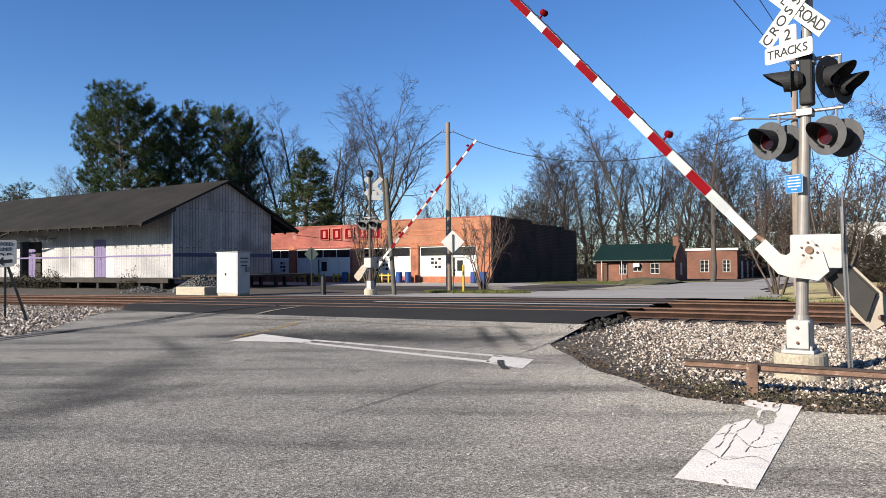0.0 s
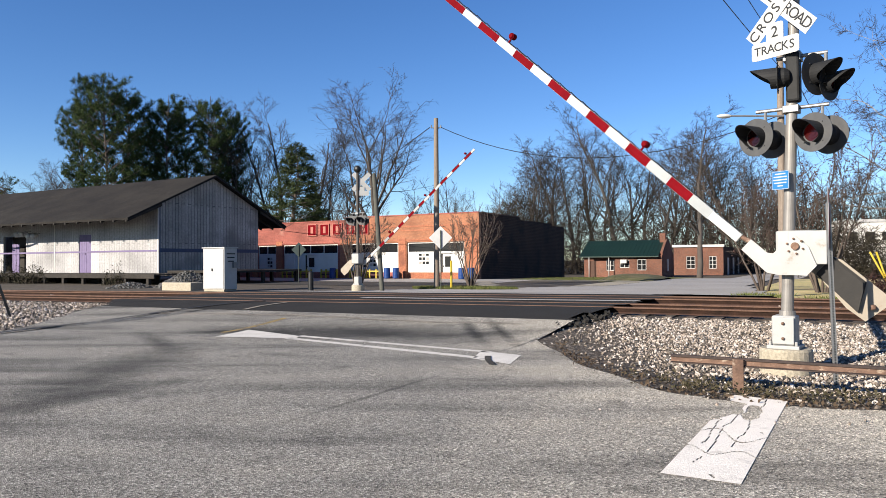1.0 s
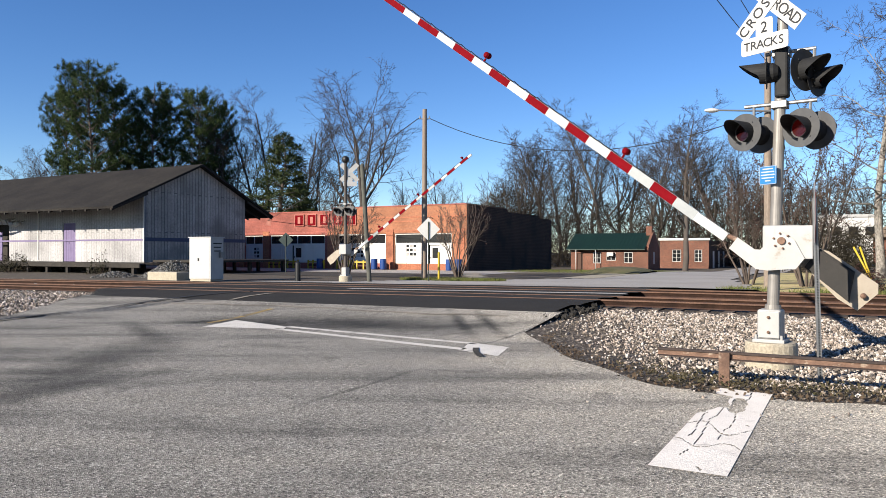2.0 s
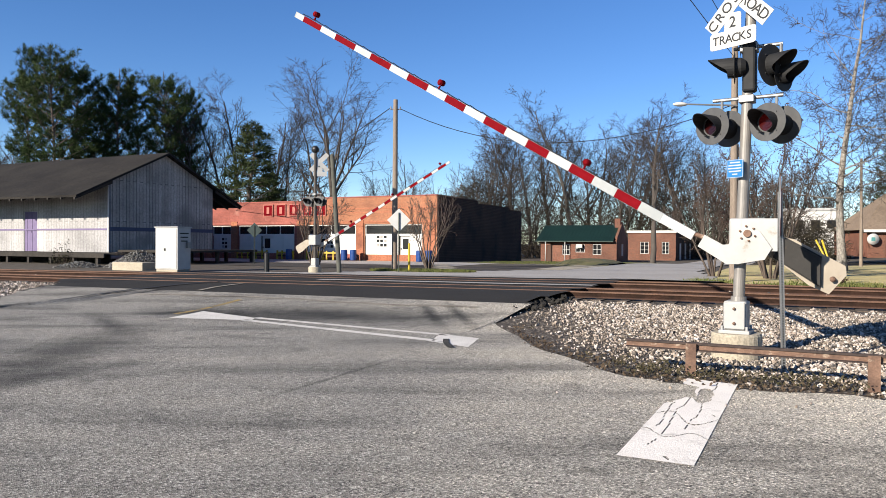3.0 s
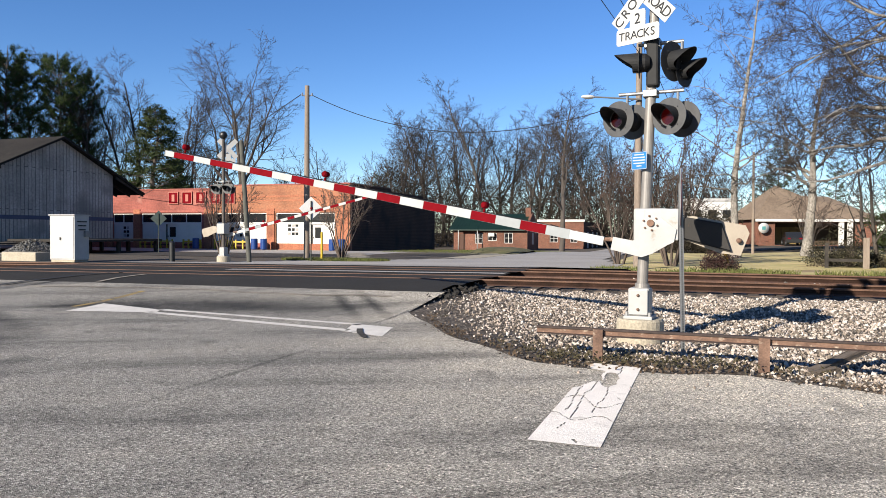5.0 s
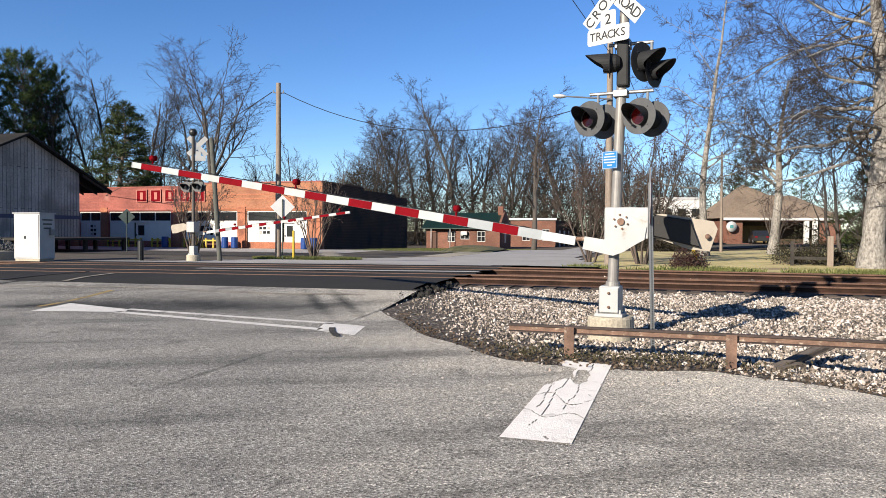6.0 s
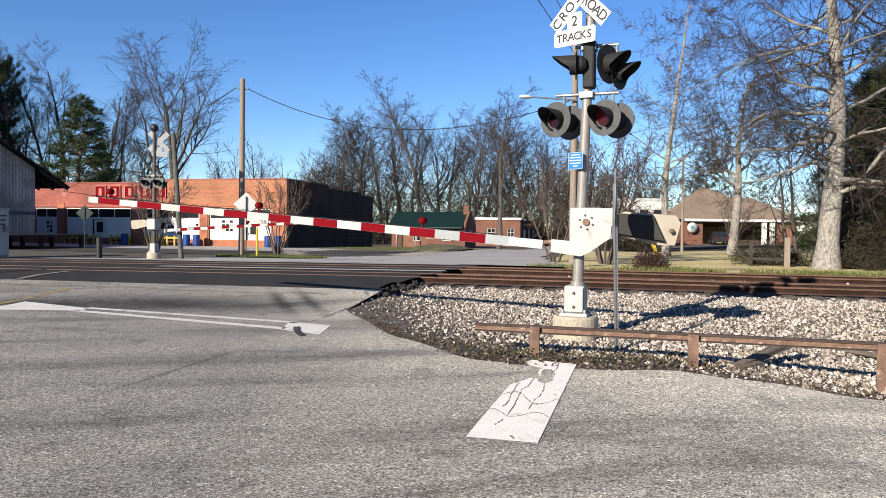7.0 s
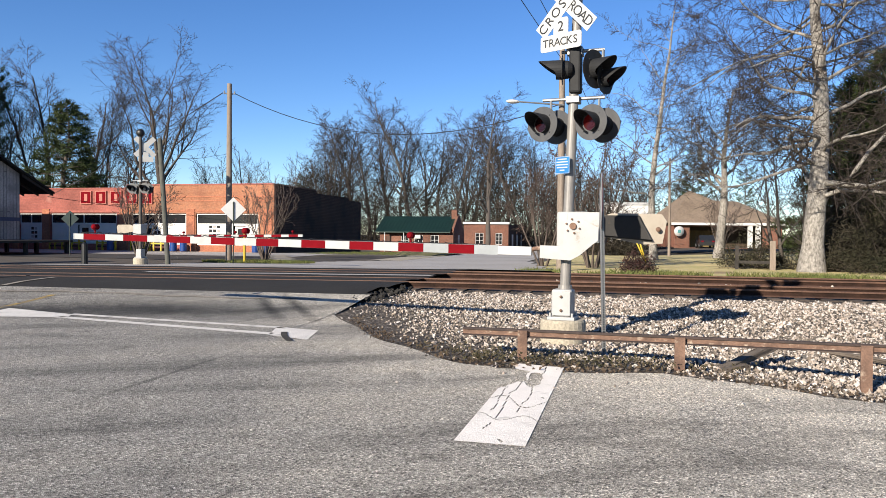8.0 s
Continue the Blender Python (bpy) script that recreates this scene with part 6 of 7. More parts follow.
def grow(tb, rng, p, d, length, r, level, spec, ends):
    n = spec["segments"][level]
    pts, radii = [p.copy()], [r]
    d = d.copy()
    for i in range(n):
        d = (d + Vector((rng.gauss(0, 1), rng.gauss(0, 1), rng.gauss(0, 1))) * spec["wobble"][level] + Vector((0, 0, spec["lift"][level]))).normalized()
        pts.append(pts[-1] + d * length / n)
        radii.append(max(spec["thin"], r * (1 - spec["taper"][level] * (i + 1) / n)))
    if level == 0 and spec.get("flare"):
        radii[0] *= spec["flare"]
    (tb[level] if isinstance(tb, tuple) else tb).branch(pts, radii, spec["sides"][level])
    if level + 1 >= len(spec["segments"]):
        ends.append(pts[-1])
        return
    kids = spec["kids"][level]
    kids = rng.randint(int(kids * 0.8), int(kids * 1.2 + 0.5))
    start = spec["start"][level]
    for k in range(kids):
        s = start + (1 - start) * (k + rng.uniform(0.1, 0.9)) / kids
        j = min(n - 1, int(s * n))
        q = pts[j].lerp(pts[j + 1], s * n - j)
        ax = (pts[j + 1] - pts[j]).normalized()
        kd = turned(rng, ax, radians(rng.gauss(spec["angle"][level], 9)))
        ln = length * spec["ratio"][level] * rng.uniform(0.65, 1.15) * (1.0 - spec["short"][level] * s)
        kr = max(spec["thin"], min(radii[j] * 0.72, radii[j] * spec["rad"][level] * rng.uniform(0.8, 1.2)))
        grow(tb, rng, q, kd, ln, kr, level + 1, spec, ends)
    ends.append(pts[-1])


def base_spec(**kw):
    s = dict(segments=[9, 6, 4, 2, 1], wobble=[0.07, 0.15, 0.2, 0.24, 0.25], lift=[0.03, 0.05, 0.02, 0.02, 0.01], taper=[0.85, 0.88, 0.85, 0.8, 0.6],
             sides=[10, 6, 4, 3, 3], kids=[13, 7, 6, 4], start=[0.25, 0.2, 0.15, 0.1], angle=[48, 44, 44, 42], ratio=[0.6, 0.48, 0.5, 0.55], short=[0.55, 0.4, 0.3, 0.2],
             rad=[0.45, 0.5, 0.5, 0.55], thin=0.012)
    s.update(kw)
    return s


def tree_mesh(seed, height, radius, spec, material):
    """Trunk with limbs, and the finer branches, as two meshes."""
    rng = random.Random(seed)
    tb, fine, ends = Tubes(), Tubes(), []
    grow((tb, tb, fine, fine, fine), rng, Vector((0, 0, -0.15)), Vector((0, 0, 1)), height, radius, 0, spec, ends)
    return (mesh_arrays("trunk", [p[:] for p in tb.v], tb.f, material, False), mesh_arrays("branches", [p[:] for p in fine.v], fine.f, TWIG, False)), ends


def leaf_mesh(seed, centres, spread, per, size, material, flat=0.6, thin=0.55):
    """Clumps of small leaves round the given centres."""
    rng = np.random.default_rng(seed)
    c = np.repeat(np.array([p[:] for p in centres]), per, 0)
    n = len(c)
    c = c + rng.normal(size=(n, 3)) * np.array([spread, spread, spread * flat])
    a = rng.normal(size=(n, 3))
    a /= np.linalg.norm(a, axis=1)[:, None]
    b = rng.normal(size=(n, 3))
    b -= (a * b).sum(1)[:, None] * a
    b /= np.linalg.norm(b, axis=1)[:, None]
    s = size * rng.uniform(0.5, 1.3, (n, 1))
    v = np.stack([c - a * s, c + a * s, c + b * s * thin, c - b * s * thin], 1).reshape(-1, 3)
    k = np.arange(n)[:, None] * 4
    f = np.concatenate([k + [0, 3, 1], k + [0, 1, 2]], 0)
    return mesh_arrays("leaves", v, f, material)


def plant(name, m, trunk, crown, label, category, group="", crown_name="crown", trunk_name="trunk"):
    t = thing(name, m, label, category, group)
    o = new(trunk_name, trunk)
    o.parent = t
    if crown:
        c = new(crown_name, crown)
        c.parent = t
    return t


WINTER = dict(segments=[10, 7, 4, 1, 1], lift=[0.03, 0.08, 0.06, 0.05, 0.03], wobble=[0.06, 0.12, 0.17, 0.2, 0.2], taper=[0.85, 0.9, 0.88, 0.8, 1.0], sides=[8, 5, 3, 3, 3], thin=0.009)
OAK = [tree_mesh(11, 12.0, 0.2, base_spec(**WINTER, kids=[15, 9, 8, 3], angle=[42, 40, 42, 40], start=[0.2, 0.18, 0.12, 0.1], ratio=[0.62, 0.46, 0.46, 0.5]), BARKFAR)[0],
       tree_mesh(15, 9.5, 0.24, base_spec(**WINTER, kids=[11, 11, 9, 4], angle=[38, 42, 44, 42], start=[0.3, 0.25, 0.12, 0.1], ratio=[0.85, 0.44, 0.44, 0.5], short=[0.35, 0.4, 0.3, 0.2], rad=[0.6, 0.5, 0.5, 0.55]), BARKFAR)[0],
       tree_mesh(13, 13, 0.17, base_spec(**WINTER, kids=[18, 8, 8, 3], angle=[36, 38, 40, 40], start=[0.25, 0.18, 0.12, 0.1], ratio=[0.42, 0.5, 0.46, 0.5]), BARKFAR)[0]]
SAPLING = [tree_mesh(21 + i, 8, 0.1, base_spec(segments=[5, 3, 1], kids=[11, 7], sides=[4, 3, 3], start=[0.12, 0.15], angle=[36, 40], ratio=[0.5, 0.45], thin=0.016), BARKFAR)[0] for i in range(3)]


def bare(x, y, z, h, kind, turn, label, src=OAK, native=13.0, wide=1.0, name="bare_tree", group="bare winter trees"):
    s = h / native
    return plant(name, pose(x, y, z, 0, 0, turn) @ Matrix.Diagonal((s * wide, s * wide, s, 1)), *src[kind], label, "tree", group)


def sight(px, depth):
    """World x, y at a depth ahead for a direction given in thousandths of the half width at the clip's start."""
    a = radians(0.75)
    X = px * depth
    return (X * math.cos(a) - depth * math.sin(a), X * math.sin(a) + depth * math.cos(a))


# behind the store: one tall tree and its neighbours
bare(*sight(-0.073, 96), -0.5, 23.5, 1, 40, "tall bare tree with a forked open crown", wide=1.35)
for i, (px, dep, h) in enumerate(((-0.262, 104, 20), (-0.24, 98, 21.5), (-0.2, 106, 22), (-0.165, 99, 20), (-0.12, 104, 18), (-0.5, 96, 13.5), (-0.55, 108, 14))):
    bare(*sight(px, dep), -0.5, h, (0, 2, 2)[i % 3], 70 * i, "grey bare tree in the wood behind the depot", wide=1.25)
bare(*sight(-0.215, 100), -0.5, 21.5, 2, 80, "slender bare tree behind the depot")
bare(*sight(-0.145, 104), -0.5, 20.0, 0, 200, "broad bare tree behind the store", wide=0.75)
bare(*sight(-0.29, 102), -0.5, 15.0, 1, 20, "bare tree behind the depot")
bare(*sight(0.03, 118), -0.5, 14.0, 0, 300, "low bare tree behind the store", wide=1.0)
bare(*sight(-0.02, 125), -0.5, 12.0, 1, 120, "low bare tree behind the store", wide=1.1)
bare(*sight(-0.50, 105), -0.5, 15.5, 1, 60, "bare tree beyond the depot roof")
bare(*sight(-0.45, 110), -0.5, 14.5, 2, 160, "bare tree beyond the depot roof")
bare(*sight(-0.54, 100), -0.5, 13.5, 0, 220, "bare tree beyond the depot roof")
rng = random.Random(77)
for i, (px, dep, h) in enumerate(((0.118, 122, 15), (0.15, 128, 19), (0.18, 121, 20), (0.245, 120, 20), (0.28, 125, 21), (0.318, 116, 20), (0.35, 126, 21), (0.388, 121, 19), (0.423, 127, 20), (0.46, 118, 19), (0.135, 118, 19), (0.165, 124, 21), (0.20, 116, 20), (0.225, 128, 22), (0.262, 114, 24), (0.30, 122, 21), (0.335, 118, 21), (0.372, 77, 17.6), (0.405, 118, 22), (0.44, 124, 20), (0.48, 128, 18), (0.53, 122, 15), (0.58, 126, 17), (0.64, 130, 16))):
    bare(*sight(px, dep), -0.6, h, i % 3, rng.uniform(0, 360), "tall grey-brown bare tree in the wood line", wide=1.4 if i % 3 == 2 else 1.2)


def brush_line():
    """Low leafless undergrowth along the foot of the wood."""
    rng = random.Random(31)
    V, F, base = [], [], 0
    src = []
    for me in [m for pair in SAPLING for m in pair]:
        co = np.empty(len(me.vertices) * 3, dtype=np.float32)
        me.vertices.foreach_get("co", co)
        ix = np.empty(len(me.loops), dtype=np.int32)
        me.loops.foreach_get("vertex_index", ix)
        src.append((co.reshape(-1, 3), ix.reshape(-1, 3)))
    for i in range(210):
        px = rng.uniform(0.08, 0.72) if i % 3 else rng.uniform(-0.62, 0.08)
        dep = rng.uniform(112, 140) if px > 0.05 else rng.uniform(92, 125)
        x, y = sight(px, dep)
        a, s = rng.uniform(0, 6.28), rng.uniform(0.6, 1.7)
        R = np.array([[math.cos(a), -math.sin(a), 0], [math.sin(a), math.cos(a), 0], [0, 0, 1]])
        for co, ix in src[2 * (i % 3):2 * (i % 3) + 2]:
            V.append(co @ R.T * (s * 1.15, s * 1.15, s) + (x, y, -0.7))
            F.append(ix + base)
            base += len(co)
    ob = new("undergrowth", mesh_arrays("undergrowth", np.concatenate(V), np.concatenate(F), TWIG, False))
    tagged(ob, "leafless brown undergrowth along the foot of the wood", "undergrowth", kind="stuff")


brush_line()


def tufts(seed, centres, outward, per, length, width, material):
    """Needle tufts: slim blades that fan out from each centre along its twig."""
    rng = np.random.default_rng(seed)
    n = len(centres) * per
    c = np.repeat(np.array([p[:] for p in centres]), per, 0)
    d = np.repeat(np.array([p[:] for p in outward]), per, 0) * 0.7 + rng.normal(size=(n, 3)) * 0.62
    d /= np.linalg.norm(d, axis=1)[:, None]
    w = np.cross(d, rng.normal(size=(n, 3)))
    w /= np.linalg.norm(w, axis=1)[:, None]
    ln = length * rng.uniform(0.6, 1.15, (n, 1))
    root = c + rng.normal(size=(n, 3)) * 0.07
    v = np.stack([root - w * width * 0.4, root + w * width * 0.4, root + d * ln * 0.75 + w * width, root + d * ln], 1).reshape(-1, 3)
    k = np.arange(n)[:, None] * 4
    return mesh_arrays("needles", v, np.concatenate([k + [0, 1, 2], k + [0, 2, 3]], 0), material)


def pine_mesh(seed, h, crown_from, spread, tiers, cone=False, material=None, per=18):
    """Straight trunk, rising limbs that fork, a round tuft of needles at every tip."""
    rng = random.Random(seed)
    tb = Tubes()
    pts = [Vector((0.2 * math.sin(i * 0.9 + seed), 0.2 * math.cos(i * 0.7), h * i / 10)) for i in range(11)]
    tb.branch(pts, [0.28 * (1 - 0.88 * i / 10) for i in range(11)], 8)
    cl, out = [], []
    for k in range(tiers):
        q0 = (k + rng.uniform(0, 1)) / tiers
        s = crown_from + ((0.985 if cone else 0.9) - crown_from) * q0
        q = pts[min(9, int(s * 10))].lerp(pts[min(10, int(s * 10) + 1)], s * 10 - int(s * 10))
        if cone:
            w = spread * (0.12 + 0.88 * (1 - q0) ** 0.75) * rng.uniform(0.55, 1.15)
        else:
            w = spread * (0.4 + 0.6 * math.sin(math.pi * (0.16 + 0.72 * (1 - q0)))) * rng.uniform(0.55, 1.1)
        a = k * 2.4 + rng.uniform(-0.5, 0.5)
        d = Vector((math.cos(a), math.sin(a), rng.uniform(-0.1, 0.25) if cone else rng.uniform(0.05, 0.5) + 0.5 * q0)).normalized()
        bp = [q + d * w * j / 4 + Vector((0, 0, (0.02 if cone else 0.1) * w * (j / 4) ** 2)) for j in range(5)]
        tb.branch(bp, [0.07, 0.055, 0.04, 0.03, 0.015], 4)
        for j in range(int(6 + 3.2 * w)):
            t = rng.uniform(0.35, 1.0) ** 0.8
            root = bp[min(3, int(t * 4))].lerp(bp[min(4, int(t * 4) + 1)], t * 4 - int(t * 4))
            side = Vector((-d.y, d.x, 0)) * rng.gauss(0, 0.75) + d * 0.5 + Vector((0, 0, rng.uniform(-0.1, 0.55)))
            c = root + side * rng.uniform(0.3, 1.0) * (0.35 + 0.16 * w)
            tb.branch([root, c], [0.022, 0.0], 3)
            cl.append(c)
            out.append(((c - root).normalized() + Vector((0, 0, 0.35))).normalized())
    trunk = mesh_arrays("pine_trunk", [p[:] for p in tb.v], tb.f, BARK)
    return trunk, tufts(seed, cl, out, per, 0.52, 0.036 * (18 / per) ** 0.5, material or PINE)


PINES = [pine_mesh(41, 23, 0.22, 4.5, 96), pine_mesh(42, 23, 0.45, 3.9, 66), pine_mesh(43, 23, 0.4, 4.2, 36, per=9), pine_mesh(44, 23, 0.48, 3.6, 30, per=9)]
for px, dep, h, k, wide in ((-0.445, 86, 21.8, 0, 1.1), (-0.475, 90, 20.5, 1, 1.0), (-0.415, 90, 21.0, 1, 1.1), (-0.36, 92, 20.8, 1, 1.05), (-0.335, 96, 20.0, 0, 0.9), (-0.30, 92, 20.5, 1, 1.0), (-0.275, 96, 19.5, 0, 0.85), (-0.39, 94, 17.0, 0, 1.0)):
    s = h / 20.6
    x, y = sight(px, dep)
    plant("pine", pose(x, y, -0.4, 0, 0, px * 3000) @ Matrix.Diagonal((s * wide * 0.84, s * wide * 0.84, s, 1)), *PINES[k], "tall dark green pine with a rounded crown", "tree", "pines")
for px, dep, h, k in ((-0.585, 150, 20, 1), (-0.60, 140, 17, 0), (0.108, 150, 14.5, 1), (0.49, 150, 15, 0), (0.55, 150, 14, 1), (0.70, 140, 15, 0), (0.75, 150, 16, 1), (0.98, 120, 15, 0), (1.05, 118, 17, 1)):
    s = h / 23
    x, y = sight(px, dep)
    plant("pine", pose(x, y, -0.4, 0, 0, px * 3000) @ Matrix.Diagonal((s * 1.2, s * 1.2, s, 1)), *PINES[k + 2], "distant dark green pine", "tree", "pines")


CEDARS = [pine_mesh(51, 14, 0.08, 3.6, 100, cone=True, material=CEDAR, per=13)]
x, y = sight(-0.185, 84)
plant("cedar", pose(x, y, -0.4, 0, 0, 0) @ Matrix.Diagonal((1.35, 1.35, 1.1, 1)), *CEDARS[0], "dense dark green cedar behind the depot", "tree")
x, y = sight(-0.16, 92)
plant("cedar", pose(x, y, -0.4, 0, 0, 90) @ Matrix.Diagonal((0.8, 0.8, 0.75, 1)), *CEDARS[0], "smaller dark green cedar behind the store", "tree")

for x, y, h, k in ((77.91, 110.65, 15.5, 2), (89.53, 111.44, 13.0, 3), (57.52, 56.19, 15.0, 2), (54.98, 50.68, 17.0, 3)):
    plant("pine", pose(x, y, -0.2, 0, 0, x * 40) @ Matrix.Diagonal((h / 20, h / 20, h / 20.6, 1)), *PINES[k], "dark green pine behind the low house", "tree", "pines")

# crepe myrtles: many upright stems with brown seed heads
SEED = mat("brown_seed_heads", (0.13, 0.065, 0.05), (0.08, 0.045, 0.035), 3, 0.95)


def myrtle_mesh(seed, h, stems, spread, heads):
    rng = random.Random(seed)
    tb, ends = Tubes(), []
    sp = base_spec(segments=[6, 4, 3, 1], kids=[8, 5, 4], sides=[6, 4, 3, 3], start=[0.3, 0.2, 0.15], angle=[28, 30, 34], ratio=[0.5, 0.5, 0.5], lift=[0.06, 0.08, 0.06, 0.05], thin=0.008)
    for k in range(stems):
        a = 2 * math.pi * k / stems + rng.uniform(-0.3, 0.3)
        d = Vector((math.cos(a) * spread, math.sin(a) * spread, 1)).normalized()
        grow(tb, rng, Vector((0.12 * math.cos(a), 0.12 * math.sin(a), -0.1)), d, h * rng.uniform(0.75, 1.0), 0.045, 0, sp, ends)
    heads_at = [e for e in ends if rng.random() < heads]
    return mesh_arrays("trunk", [p[:] for p in tb.v], tb.f, BARK, False), leaf_mesh(seed, heads_at, 0.06, 5, 0.035, SEED, 1.0)


MYRTLE = [myrtle_mesh(61, 4.5, 8, 0.4, 0.2), myrtle_mesh(62, 4.5, 9, 0.36, 0.12)]


def myrtle(x, y, z, h, k, turn, label):
    s = h / 4.3
    return plant("crepe_myrtle", pose(x, y, z, 0, 0, turn) @ Matrix.Diagonal((s, s, s, 1)), *MYRTLE[k], label, "shrub", "crepe myrtles", "crown", "trunk")


myrtle(1.9, 45.0, 0.0, 4.6, 1, 0, "bare multi-stemmed shrub beside the road sign")
myrtle(-5.0, 44.5, 0.0, 4.8, 1, 100, "bare multi-stemmed shrub behind the far signal")
myrtle(17.2, 32.6, 0.0, 6.6, 0, 30, "crepe myrtle with brown seed heads beyond the tracks")
myrtle(15.4, 34.5, 0.0, 5.6, 0, 160, "crepe myrtle with brown seed heads beyond the tracks")
myrtle(47.0, 62.0, 0.2, 5.0, 1, 40, "small bare ornamental tree before the low house")

# large bare trees on the lawn
BIG = tree_mesh(74, 17, 0.5, base_spec(segments=[12, 9, 5, 2, 1], kids=[44, 14, 9, 5], wobble=[0.03, 0.2, 0.26, 0.28, 0.28], lift=[0.06, 0.005, -0.01, -0.02, -0.03], taper=[0.8, 0.92, 0.88, 0.8, 1.0], sides=[16, 7, 4, 3, 3], start=[0.2, 0.1, 0.1, 0.1], angle=[78, 50, 48, 46], ratio=[0.58, 0.42, 0.46, 0.5], short=[0.45, 0.4, 0.3, 0.2], rad=[0.28, 0.42, 0.5, 0.5], flare=1.35, thin=0.008), BARKPALE)[0]
TALL = tree_mesh(72, 17, 0.26, base_spec(segments=[12, 8, 4, 2, 1], kids=[32, 11, 8, 5], wobble=[0.05, 0.2, 0.26, 0.28, 0.28], lift=[0.04, 0.02, 0.0, 0.0, 0.0], taper=[0.85, 0.92, 0.88, 0.8, 1.0], start=[0.24, 0.12, 0.1, 0.1], angle=[66, 48, 46, 44], ratio=[0.45, 0.44, 0.48, 0.52], rad=[0.34, 0.48, 0.5, 0.5], flare=1.3, thin=0.008), BARKPALE)[0]
FORKED = tree_mesh(79, 12, 0.36, base_spec(segments=[10, 9, 5, 2, 1], kids=[14, 14, 9, 5], wobble=[0.1, 0.2, 0.26, 0.28, 0.28], lift=[0.03, 0.03, 0.0, -0.01, -0.02], taper=[0.85, 0.92, 0.88, 0.8, 1.0], start=[0.36, 0.15, 0.1, 0.1], angle=[56, 48, 48, 46], ratio=[0.62, 0.42, 0.48, 0.5], rad=[0.5, 0.45, 0.5, 0.5], flare=1.3, thin=0.008), BARKPALE)[0]
plant("lawn_tree", pose(25.75, 27.5, 0.0, 0, 0, 20), *BIG, "huge bare tree with pale flaking bark and drooping limbs", "tree", "lawn trees")
plant("lawn_tree", pose(27.4, 43.2, 0.1, 0, 0, 140), *TALL, "tall bare pale-barked tree on the lawn", "tree", "lawn trees")
plant("lawn_tree", pose(33.6, 44.6, 0.2, 0, -3, 260), *FORKED, "bare leaning forked tree on the lawn", "tree", "lawn trees")
plant("lawn_tree", pose(37.5, 33.0, 0.0, 0, 0, 200) @ Matrix.Diagonal((1.3, 1.3, 1.0, 1)), *TALL, "large bare tree behind the thicket", "tree", "lawn trees")

# dark thicket and small shrubs
THICK = mat("thicket_leaves", (0.034, 0.036, 0.018), (0.055, 0.045, 0.026), 1.2, 0.9, spec=0.2)
DRYLEAF = mat("dry_leaves", (0.13, 0.085, 0.05), (0.08, 0.055, 0.035), 2, 0.95)
HEDGE = mat("dark_red_hedge", (0.07, 0.022, 0.018), (0.035, 0.02, 0.014), 3, 0.9)


def shrub(name, x, y, z, rx, ry, h, n, per, size, material, label, seed, category="shrub"):
    rng = random.Random(seed)
    cl = []
    tb = Tubes()
    for k in range(n):
        a, q = rng.uniform(0, 6.28), math.sqrt(rng.random())
        top = h * (1 - 0.75 * q * q) * (0.8 + 0.3 * math.sin(3 * a + seed))
        c = Vector((rx * q * math.cos(a), ry * q * math.sin(a), rng.uniform(0.1, 1.0) * top))
        cl.append(c)
        if k % 4 == 0:
            b = Vector((c.x * 0.5, c.y * 0.5, -0.05))
            tb.branch([b, b.lerp(c, 0.5) + Vector((rng.gauss(0, 0.05), rng.gauss(0, 0.05), 0)), c], [0.02, 0.014, 0.006], 3)
    t = thing(name, pose(x, y, z), label, category)
    o = new("stem_cluster", mesh_arrays("trunk", [p[:] for p in tb.v], tb.f, BARK))
    o.parent = t
    c = new("foliage", leaf_mesh(seed, cl, 0.1 * h ** 0.5, per, size * 1.15, material, 0.8, 0.3))
    c.parent = t


shrub("thicket", 29.5, 26.5, 0.0, 3.5, 2.6, 2.6, 520, 30, 0.06, THICK, "dark tangled evergreen thicket by the big tree", 81)
shrub("thicket", 25.6, 31.2, 0.0, 1.8, 1.5, 2.0, 260, 26, 0.055, THICK, "dark shrub behind the wooden fence", 82)
shrub("thicket", 33.5, 29.0, 0.0, 4.5, 3.5, 9.5, 900, 34, 0.075, THICK, "tall dark evergreen thicket beyond the tracks", 83)
shrub("thicket", 36.0, 25.0, 0.0, 4.5, 3.0, 6.5, 650, 30, 0.07, THICK, "dark overgrown thicket beyond the tracks", 84)
shrub("hedge_bush", 16.6, 27.4, 0.0, 0.75, 0.7, 1.2, 170, 16, 0.055, HEDGE, "round dark red clipped bush at the lawn edge", 85)
shrub("weeds", *uv(-55.5, 33.0), -0.05, 1.6, 1.2, 1.7, 150, 10, 0.08, THICK, "dark weeds growing by the depot platform", 86)
shrub("weeds", *uv(-45.6, 33.0), -0.05, 0.8, 0.7, 1.9, 60, 8, 0.08, THICK, "weeds growing by the depot platform", 87)
shrub("weeds", *uv(-59.0, 33.0), -0.05, 1.8, 1.2, 2.0, 160, 10, 0.08, THICK, "dark bush by the depot platform", 88)
for i, (px, dep, r, h) in enumerate(((0.72, 112, 7, 5), (0.86, 108, 8, 6), (1.0, 100, 8, 7), (0.62, 118, 6, 4))):
    x, y = sight(px, dep)
    shrub("evergreen_clump", x, y, 0.0, r, r * 0.6, h, 300, 30, 0.18, CEDAR, "distant dark evergreen clump", 90 + i)


WEED = mat("withered_weeds", (0.075, 0.07, 0.035), (0.13, 0.1, 0.06), 3, 0.95, spec=0.2)


